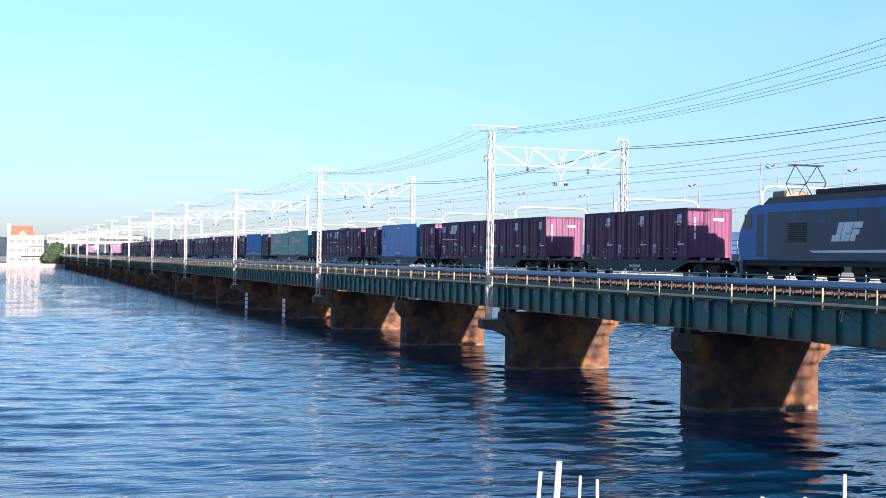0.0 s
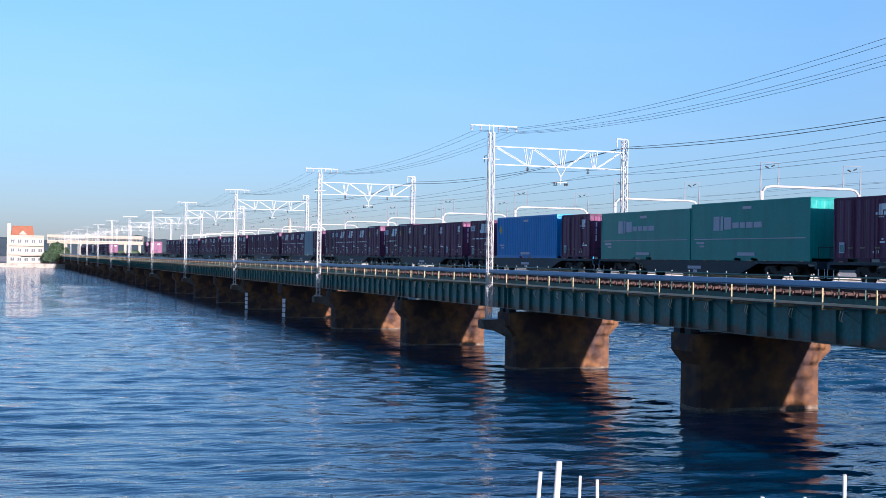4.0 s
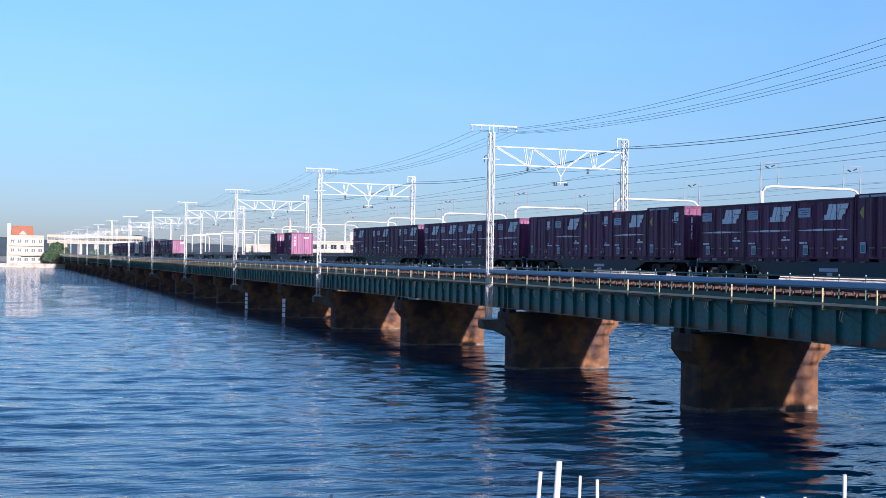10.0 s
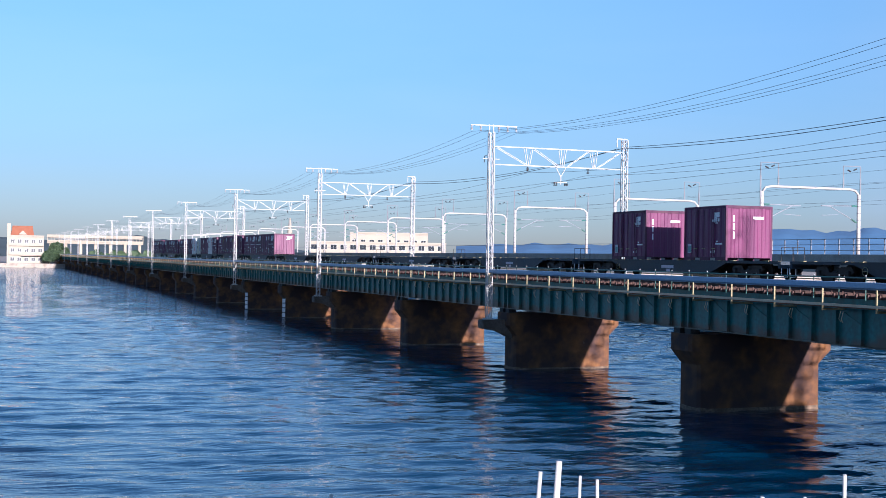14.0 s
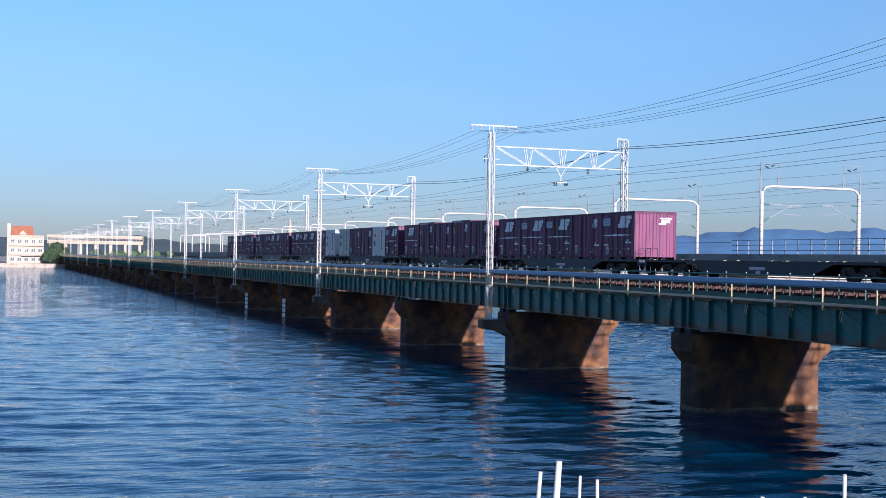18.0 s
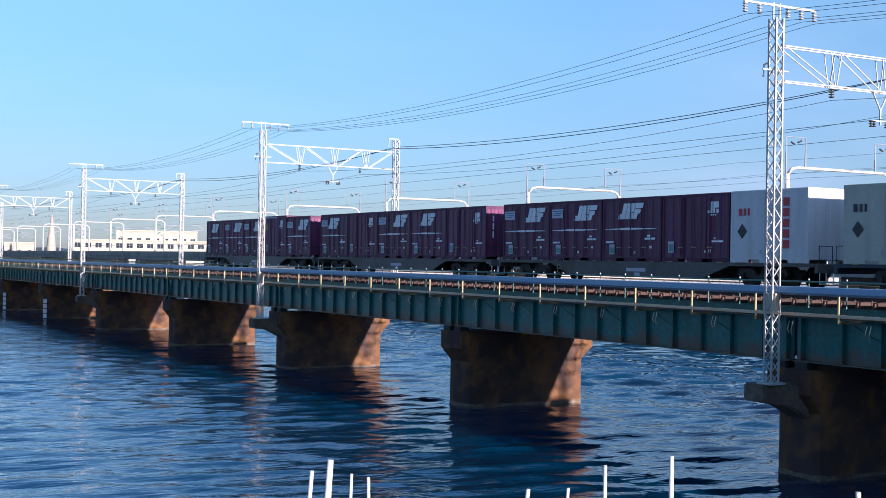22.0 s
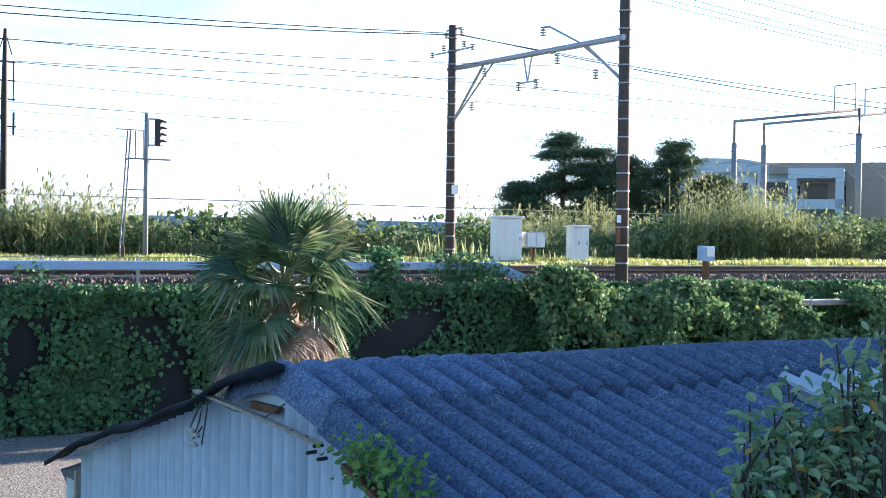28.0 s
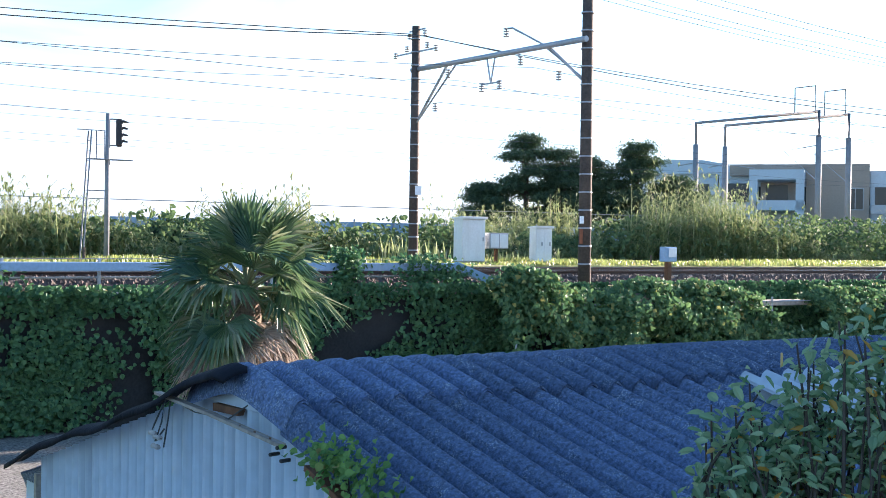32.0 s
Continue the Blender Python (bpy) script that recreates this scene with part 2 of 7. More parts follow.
M_SLEEPER = mat("brown_sleeper_wood", (0.06, 0.032, 0.024), 0.85, 0, 0.3, 4, (0.05, 0.025, 0.015), 2.0, 0.6, 0.3, 20, rand=0.35)
M_RUST = mat("rusty_steel", (0.16, 0.07, 0.035), 0.8, 0.2, 0.3, 4, (0.05, 0.03, 0.02), 2.0, 0.6)
M_BOLT = mat("rust_pink_bolt", (0.095, 0.052, 0.045), 0.8, 0, 0.3, 4, (0.1, 0.05, 0.03), 2.0, 0.6)
M_RAIL = mat("rusty_rail", (0.07, 0.04, 0.03), 0.7, 0.2, 0.2, 4)
M_RAILHEAD = mat("bright_rail_head", (0.6, 0.58, 0.56), 0.25, 0.9, 0.1, 4, bump=0)
M_WIRE = mat("dark_wire", (0.05, 0.055, 0.06), 0.5, 0.3, 0.05, 1, bump=0)
M_INSUL = mat("porcelain_insulator", (0.35, 0.33, 0.32), 0.3, 0, 0.1, 3, bump=0)
M_KNOB = mat("white_cap", (0.5, 0.5, 0.5), 0.35, 0.2, 0.05, 3, bump=0)
M_MAROON = mat("maroon_container_paint", (0.13, 0.022, 0.08), 0.5, 0, 0.15, 2, (0.075, 0.02, 0.065), 0.5, 0.5, 0.06, 15, streak=True, rand=0.25, spec=0.5)
M_MAROON_FRAME = mat("maroon_frame_paint", (0.08, 0.016, 0.055), 0.6, 0, 0.15, 2, (0.1, 0.05, 0.04), 0.8, 0.4, rand=0.2, spec=0.4)
M_BLUEBOX = mat("blue_container_paint", (0.006, 0.24, 0.62), 0.45, 0, 0.1, 2, (0.006, 0.15, 0.4), 0.5, 0.5, 0.05, streak=True)
M_GREENBOX = mat("green_container_paint", (0.005, 0.27, 0.23), 0.45, 0, 0.1, 2, (0.005, 0.17, 0.14), 0.5, 0.5, 0.05, streak=True)
M_WHITEBOX = mat("white_container_paint", (0.62, 0.63, 0.66), 0.45, 0, 0.06, 2, (0.4, 0.38, 0.36), 0.5, 0.4, 0.05, streak=True)
M_CREAMBOX = mat("cream_container_paint", (0.45, 0.47, 0.40), 0.45, 0, 0.06, 2, (0.3, 0.28, 0.24), 0.5, 0.4, 0.05, streak=True)
M_GREYBOX = mat("grey_container_paint", (0.36, 0.44, 0.48), 0.5, 0, 0.08, 2, (0.16, 0.2, 0.24), 0.5, 0.4, 0.05, streak=True)
M_MARK = mat("white_marking", (0.88, 0.88, 0.9), 0.5, 0, 0.1, 3, bump=0)
M_MARK_PALE = mat("pale_blue_panel", (0.48, 0.48, 0.56), 0.5, 0, 0.2, 6, bump=0)
M_MARK_GREEN = mat("teal_sticker", (0.12, 0.28, 0.28), 0.5, 0, 0.1, 3, bump=0)
M_MARK_YELLOW = mat("yellow_sticker", (0.5, 0.4, 0.05), 0.5, 0, 0.1, 3, bump=0)
M_MARK_RED = mat("red_marking", (0.5, 0.04, 0.06), 0.5, 0, 0.1, 3, bump=0)
M_MARK_BLACK = mat("black_marking", (0.02, 0.02, 0.025), 0.5, 0, 0.1, 3, bump=0)
M_MARK_BLUE = mat("blue_marking", (0.03, 0.14, 0.4), 0.5, 0, 0.1, 3, bump=0)
M_WAGON = mat("grey_wagon_paint", (0.13, 0.122, 0.115), 0.6, 0, 0.2, 2, (0.05, 0.03, 0.02), 0.6, 0.6, 0.1, 10, rand=0.25)
M_WAGON_BLUE = mat("blue_wagon_paint", (0.022, 0.04, 0.06), 0.6, 0, 0.2, 2, (0.04, 0.03, 0.02), 0.6, 0.6, 0.1, 10, rand=0.25)
M_BOGIE = mat("dark_bogie_steel", (0.03, 0.028, 0.028), 0.7, 0.2, 0.3, 4, (0.08, 0.05, 0.03), 1.5, 0.4, 0.2)
M_LOCO = mat("loco_blue", (0.015, 0.17, 0.5), 0.4, 0, 0.1, 2, (0.02, 0.05, 0.12), 0.5, 0.4, 0.04)
M_LOCO_GREY = mat("loco_grey_blue", (0.055, 0.068, 0.095), 0.45, 0, 0.1, 2, (0.05, 0.05, 0.06), 0.5, 0.4, 0.04)
M_LOCO_PANEL = mat("loco_window_panel", (0.03, 0.075, 0.16), 0.4, 0, 0.1, 2)
M_LOCO_ROOF = mat("loco_roof_grey", (0.035, 0.035, 0.04), 0.7, 0, 0.2, 2)
M_GLASS_DARK = mat("dark_glass", (0.02, 0.025, 0.03), 0.22, 0, 0.02, 1, bump=0)
M_SLATE = slate("corrugated_cement_sheet")
M_SHEET = mat("white_corrugated_steel", (0.42, 0.5, 0.58), 0.5, 0, 0.08, 2, (0.2, 0.23, 0.27), 1.3, 0.65, 0.05, 20, streak=True)
M_ASPHALT_SHEET = mat("dark_ridge_sheet", (0.01, 0.012, 0.017), 0.9, 0, 0.3, 3, (0.04, 0.045, 0.06), 1.4, 0.4, 0.3, 30, spec=0.1)
M_WOOD_OLD = mat("weathered_timber", (0.30, 0.26, 0.22), 0.85, 0, 0.25, 5, (0.14, 0.07, 0.04), 2.0, 0.6, 0.3)
M_POLE = mat("weathered_pole", (0.075, 0.055, 0.045), 0.85, 0, 0.3, 3, (0.14, 0.11, 0.09), 1.0, 0.5, 0.3)
M_POLE_GREY = mat("grey_pole_paint", (0.24, 0.25, 0.27), 0.6, 0.1, 0.15, 3, (0.15, 0.12, 0.1), 1.0, 0.4)
M_STEEL = mat("galvanised_steel", (0.36, 0.38, 0.41), 0.45, 0.4, 0.12, 3)
M_CABINET = mat("white_cabinet_paint", (0.74, 0.76, 0.78), 0.45, 0, 0.05, 2, (0.5, 0.48, 0.45), 0.8, 0.3, 0.03, streak=True)
M_STONE = mat("ballast_stone", (0.105, 0.08, 0.07), 0.9, 0, 0.6, 1.5, (0.08, 0.065, 0.06), 3, 0.5, 0.3, 60)
M_BALLAST = mat("ballast_bed", (0.085, 0.065, 0.057), 0.95, 0, 0.5, 10, (0.07, 0.06, 0.055), 6, 0.7, 1.0, 30)
M_GRAVEL = mat("gravel_yard", (0.165, 0.16, 0.15), 0.95, 0, 0.8, 3, (0.12, 0.12, 0.1), 1.0, 0.7, 1.0, 25)
M_GRASSGROUND = mat("grassy_soil", (0.27, 0.28, 0.09), 0.95, 0, 0.4, 4, (0.13, 0.11, 0.06), 0.5, 0.6, 0.6, 20)
# near-black, with the shade behind the vines put into the base colour
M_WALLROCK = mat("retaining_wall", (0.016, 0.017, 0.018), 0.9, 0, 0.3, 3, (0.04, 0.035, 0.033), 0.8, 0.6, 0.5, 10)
M_PLASTER = mat("white_plaster", (0.35, 0.315, 0.25), 0.75, 0, 0.06, 1, (0.3, 0.265, 0.22), 0.2, 0.4, 0.05)
M_PLASTER_GREY = mat("grey_render", (0.5, 0.56, 0.62), 0.8, 0, 0.06, 1, (0.3, 0.33, 0.37), 0.2, 0.4, 0.05)
M_PLASTER_BROWN = mat("brown_render", (0.36, 0.29, 0.24), 0.8, 0, 0.08, 1, (0.13, 0.1, 0.08), 0.2, 0.4, 0.05)
M_ROOF_ORANGE = mat("orange_roof_tile", (0.22, 0.065, 0.025), 0.7, 0, 0.15, 2, (0.3, 0.1, 0.04), 0.5, 0.5, 0.1)
M_HILL = mat("far_hill", (0.055, 0.085, 0.095), 1.0, 0, 0.2, 0.005, (0.04, 0.065, 0.07), 0.004, 0.5, 0)
M_BARK = mat("palm_trunk_fibre", (0.17, 0.12, 0.085), 0.95, 0, 0.4, 6, (0.28, 0.2, 0.14), 2, 0.5, 0.8, 30)
M_TWIG = mat("brown_twig", (0.06, 0.045, 0.035), 0.85, 0, 0.2, 6)
M_TIDE = mat("tide_crust", (0.17, 0.12, 0.08), 0.9, 0, 0.5, 2, (0.06, 0.04, 0.025), 1.5, 0.8, 0.3, 20)
# shade between the leaves, put into a dark green fill colour
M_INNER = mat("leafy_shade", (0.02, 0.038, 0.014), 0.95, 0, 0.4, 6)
M_STAKE = mat("white_stake_paint", (0.55, 0.54, 0.5), 0.6, 0, 0.1, 4, (0.4, 0.33, 0.25), 1.5, 0.5)
M_ROPE = mat("blue_rope", (0.10, 0.18, 0.28), 0.9, 0, 0.1, 5, bump=0)
L_VINE = leafmat("vine_leaf", (0.035, 0.11, 0.05), (0.13, 0.27, 0.11), None, 0.3, 0.65)
L_UNDER = leafmat("undergrowth_leaf", (0.05, 0.1, 0.04), (0.17, 0.24, 0.1), None, 0.35, 0.7)
L_BUSH = leafmat("bush_leaf", (0.07, 0.18, 0.045), (0.22, 0.38, 0.1), (0.3, 0.27, 0.09), 0.4, 0.6)
L_FEATHER = leafmat("fine_leaf", (0.035, 0.095, 0.025), (0.13, 0.21, 0.05), None, 0.4)
L_PINE = leafmat("pine_needle", (0.028, 0.06, 0.03), (0.075, 0.12, 0.055), None, 0.2, 0.7)
L_REED = leafmat("reed_leaf", (0.12, 0.17, 0.07), (0.36, 0.41, 0.2), (0.45, 0.42, 0.3), 0.45, 0.6)
L_GRASS = leafmat("grass_blade", (0.16, 0.21, 0.06), (0.3, 0.35, 0.12), (0.4, 0.33, 0.14), 0.4)
L_HEDGE = leafmat("hedge_leaf", (0.05, 0.125, 0.055), (0.15, 0.26, 0.1), (0.3, 0.3, 0.1), 0.28, 0.7)
M_LATTICE = mat("cream_lattice_paint", (0.33, 0.29, 0.22), 0.7, 0, 0.08, 1, (0.3, 0.26, 0.22), 0.3, 0.4, 0.05)
M_STALK = mat("palm_stalk", (0.11, 0.13, 0.055), 0.5, 0, 0.2, 8)
L_PALM = leafmat("palm_blade", (0.03, 0.08, 0.042), (0.12, 0.185, 0.08), (0.4, 0.38, 0.28), 0.25, 0.35)
L_PALM_DEAD = leafmat("dead_palm_blade", (0.24, 0.2, 0.17), (0.5, 0.43, 0.38), None, 0.25)
L_SHRUB = leafmat("glossy_shrub_leaf", (0.13, 0.26, 0.13), (0.42, 0.55, 0.32), (0.6, 0.34, 0.07), 0.45, 0.25)


def water_material():
    m = bpy.data.materials.new("lake_water")
    m.use_nodes = True
    nt, ln = m.node_tree.nodes, m.node_tree.links
    bs = nt["Principled BSDF"]
    bs.inputs["Base Color"].default_value = (0.0015, 0.031, 0.072, 1)
    bs.inputs["Roughness"].default_value = 0.04
    bs.inputs["IOR"].default_value = 1.38
    tc = nt.new("ShaderNodeTexCoord")
    hs = None
    for scale, sx, detail, weight in ((0.25, 2.4, 3, 0.35), (0.9, 3.4, 2, 0.18), (3.4, 2.6, 2, 0.08)):
        mp = nt.new("ShaderNodeMapping")
        mp.inputs["Rotation"].default_value = (0, 0, radians(20))
        mp.inputs["Scale"].default_value = (scale * 0.45, scale * sx * 0.5, scale)
        ln.new(tc.outputs["Object"], mp.inputs[0])
        nz = nt.new("ShaderNodeTexNoise")
        nz.inputs["Scale"].default_value, nz.inputs["Detail"].default_value = 1.0, detail
        ln.new(mp.outputs[0], nz.inputs["Vector"])
        mu = nt.new("ShaderNodeMath")
        mu.operation = "MULTIPLY_ADD"
        mu.inputs[1].default_value = weight
        mu.inputs[2].default_value = 0
        ln.new(nz.outputs["Fac"], mu.inputs[0])
        if hs is not None:
            ln.new(hs, mu.inputs[2])
        hs = mu.outputs[0]
    sp, open_water, gain_ = nt.new("ShaderNodeSeparateXYZ"), nt.new("ShaderNodeMapRange"), nt.new("ShaderNodeMath")
    for key, v in (("From Min", 60.0), ("From Max", 260.0), ("To Min", 1.0), ("To Max", 6.0)):
        open_water.inputs[key].default_value = v
    gain_.operation = "MULTIPLY"
    ln.new(tc.outputs["Object"], sp.inputs[0])
    ln.new(sp.outputs["Y"], open_water.inputs["Value"])
    ln.new(hs, gain_.inputs[0])
    ln.new(open_water.outputs[0], gain_.inputs[1])
    hs = gain_.outputs[0]
    bp = nt.new("ShaderNodeBump")
    bp.inputs["Strength"].default_value, bp.inputs["Distance"].default_value = 1.0, 0.24
    ln.new(hs, bp.inputs["Height"])
    ln.new(bp.outputs[0], bs.inputs["Normal"])
    return m


M_WATER = water_material()

# ---------------------------------------------------------------- setting: water, land, distance
SHORE = 6.0          # y of the near shore
FAR = 548.0          # y of the far shore


def lake():
    """One sheet of water: fine waves where it lies near, coarse and flat far out."""
    def axis(parts):
        out = []
        for a, b, step in parts:
            out += list(np.arange(a, b, step))
        return np.array(out + [parts[-1][1]])
    gx = axis([(-3000, -400, 650), (-400, -140, 40), (-140, -60, 2.0), (-60, -20, 0.6), (-20, 70, 0.3), (70, 120, 1.2), (120, 400, 40), (400, 3000, 650)])
    gy = axis([(-2500, -100, 600), (-100, 0, 25), (0, 4, 2), (4, 14, 0.3), (14, 70, 0.22), (70, 130, 0.4), (130, 260, 0.9), (260, 560, 2.5), (560, 4000, 430)])
    X, Y = np.meshgrid(gx, gy)
    rng = np.random.default_rng(11)
    Z = np.zeros_like(X)
    sx = np.gradient(gx)[None, :] * np.ones_like(X)
    sy = np.gradient(gy)[:, None] * np.ones_like(X)
    step = np.maximum(sx * 0.8, sy)
    warp = 0.6 * np.sin(X * 0.11 + Y * 0.05) + 0.5 * np.sin(X * 0.047 - Y * 0.09)
    for k in range(30):
        lam = 0.62 * 1.062 ** k
        ang = radians(68) + rng.normal(0, 0.38)
        kx, ky = math.cos(ang) * 2 * math.pi / lam, math.sin(ang) * 2 * math.pi / lam
        fade = np.clip((lam / step - 2.2) / 2.5, 0, 1)
        gust = 0.75 + 0.5 * np.sin(X * 0.031 * (1 + 0.3 * (k % 3)) + Y * 0.043 + k)
        Z += fade * gust * (1 + 0.9 * np.clip((X - 34) / 8, 0, 1)) * lam ** 0.85 * 0.0056 * np.sin(kx * X + ky * Y + rng.uniform(0, 6.28) + warp * (1.5 if k % 2 else -1.2))
    ny, nx = X.shape
    me = bpy.data.meshes.new("water")
    v = np.stack([X, Y, Z], -1).reshape(-1, 3).astype(np.float32)
    i = np.arange(nx * ny).reshape(ny, nx)
    q = np.stack([i[:-1, :-1], i[:-1, 1:], i[1:, 1:], i[1:, :-1]], -1).reshape(-1, 4).astype(np.int32)
    me.vertices.add(len(v))
    me.vertices.foreach_set("co", v.ravel())
    me.loops.add(q.size)
    me.loops.foreach_set("vertex_index", q.ravel())
    me.polygons.add(len(q))
    me.polygons.foreach_set("loop_start", np.arange(0, q.size, 4, dtype=np.int32))
    me.polygons.foreach_set("use_smooth", np.ones(len(q), dtype=bool))
    me.update(calc_edges=True)
    me.materials.append(M_WATER)
    return me


tagged(part("water", lake(), None), "dark blue rippled lake water under the bridge", "water", kind="structure")


def land(name, outline, top, material, label, category="ground", low=-1.5):
    bm = prism(bmn(), outline, low, top, "z")
    return tagged(part(name, bm, material), label, category, kind="structure")


land("ground", [(-400, -900), (26.8, -900), (26.8, SHORE), (-30, SHORE), (-400, SHORE - 10)], 2.1, M_GRAVEL, "grey gravel yard below the retaining wall")
land("ground_beyond_tracks", [(26.82, -900), (900, -900), (900, -40), (300, 0), (60, 4), (36.5, 7.9), (26.82, 7.9)], 5.05, M_GRASSGROUND, "grassy level ground along the railway")
land("far_shore", [(-700, FAR + 20), (-40, FAR + 2), (24, FAR - 6), (60, FAR), (120, 470), (500, 430), (1500, 380), (1500, 1600), (-700, 1600)], 1.6, M_CONCRETE_PALE, "low far shore of the lake", "shore")


def hill(name, pts, depth, material, label):
    """A far ridge: a rolling sheet from the shore up to its crest and down behind."""
    rng = random.Random(7)
    verts, faces = [], []
    n = len(pts)
    for j, (f, back) in enumerate(((0.0, -0.5), (0.45, -0.28), (0.8, -0.1), (1.0, 0.0), (0.6, 0.3), (0.0, 0.7))):
        for x, y, z in pts:
            d = Vector((x, y)).normalized() * back * depth
            verts.append((x + d.x, y + d.y, max(-1, (z) * f * (1 + rng.uniform(-0.05, 0.05) * (f < 1)))))
    for j in range(5):
        for i in range(n - 1):
            faces.append((j * n + i, j * n + i + 1, (j + 1) * n + i + 1, (j + 1) * n + i))
    return tagged(part(name, raw(name, verts, faces, material, True), None), label, "hill", kind="structure")


def ridge(dist, a0, a1, step, heights, seed):
    rng = random.Random(seed)
    out = []
    a = a0
    while a <= a1:
        t = (a - a0) / (a1 - a0) * (len(heights) - 1)
        i = min(int(t), len(heights) - 2)
        h = heights[i] + (heights[i + 1] - heights[i]) * (t - i)
        out.append((dist * math.sin(radians(a)), dist * math.cos(radians(a)), max(0, h * (1 + rng.uniform(-0.07, 0.07)))))
        a += step
    return out


# aerial haze is put into the ridge's blue base colour
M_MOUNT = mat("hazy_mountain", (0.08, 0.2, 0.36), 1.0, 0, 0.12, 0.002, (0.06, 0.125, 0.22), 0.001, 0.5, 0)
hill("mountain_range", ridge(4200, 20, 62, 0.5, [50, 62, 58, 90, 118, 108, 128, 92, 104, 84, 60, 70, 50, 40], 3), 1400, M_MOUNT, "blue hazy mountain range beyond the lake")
hill("wooded_hill", ridge(1500, -6, 16, 0.4, [8, 15, 18, 25, 20, 22, 26, 20, 17, 15, 14, 10], 5), 400, M_HILL, "low wooded hill behind the far shore")

# ---------------------------------------------------------------- the railway bridge
RAIL = 5.42                      # top of rail
NEAR_TRACK, FAR_TRACK = 28.87, 32.67
MAST_NEAR, MAST_FAR = 26.62, 35.03
SPAN = 20.0
JOINTS = [8.0 + SPAN * i for i in range(28)]


def pier_mesh(ledge):
    """Pier with rounded ends, a flared cap, and for a mast a corbelled ledge."""
    bm = bmn()

    def ring(x0, x1, w, z, n=6):
        pts = []
        for cx, s in ((x1 - w * 0.5, 0), (x0 + w * 0.5, math.pi)):
            for k in range(n + 1):
                a = s - math.pi / 2 + math.pi * k / n
                e = 0.45
                ca, sa = math.cos(a), math.sin(a)
                pts.append((cx + w * 0.5 * math.copysign(abs(ca) ** e, ca), w * math.copysign(abs(sa) ** e, sa), z))
        return [bm.verts.new(p) for p in pts]
    levels = [(28.05, 34.1, 0.9, -2.0), (28.05, 34.1, 0.89, 1.0), (28.05, 34.1, 0.88, 1.93), (27.58, 34.68, 0.95, 2.5), (27.58, 34.68, 0.95, 3.22)]
    rings = [ring(*lv) for lv in levels]
    for r0, r1 in zip(rings, rings[1:]):
        for i in range(len(r0)):
            f = bm.faces.new((r0[i], r0[(i + 1) % len(r0)], r1[(i + 1) % len(r0)], r1[i]))
    bm.faces.new(rings[-1])
    bm.faces.new(rings[0][::-1])
    return bm


def tide_bm():
    """Pale crust along the waterline of a pier."""
    bm = bmn()
    rings = []
    for z in (-0.05, 0.13):
        pts = []
        for cx, s in ((34.115 - 0.45, 0), (28.035 + 0.45, math.pi)):
            for k in range(7):
                a = s - math.pi / 2 + math.pi * k / 6
                ca, sa = math.cos(a), math.sin(a)
                pts.append((cx + 0.45 * math.copysign(abs(ca) ** 0.45, ca), 0.895 * math.copysign(abs(sa) ** 0.45, sa), z + (0.03 * math.sin(k * 2.3 + s) if z > 0 else 0)))
        rings.append([bm.verts.new(p) for p in pts])
    n = len(rings[0])
    for i in range(n):
        bm.faces.new((rings[0][i], rings[0][(i + 1) % n], rings[1][(i + 1) % n], rings[1][i]))
    bm.faces.new(rings[1])
    return bm


def ledge_bm():
    bm = bmn()
    prism(bm, [(26.25, 2.3), (27.2, 2.16), (28.1, 1.72), (28.1, 2.82), (26.25, 2.82)], -0.5, 0.36, "y")
    return bevel(bm, 0.05, 2)


pier_proto = None
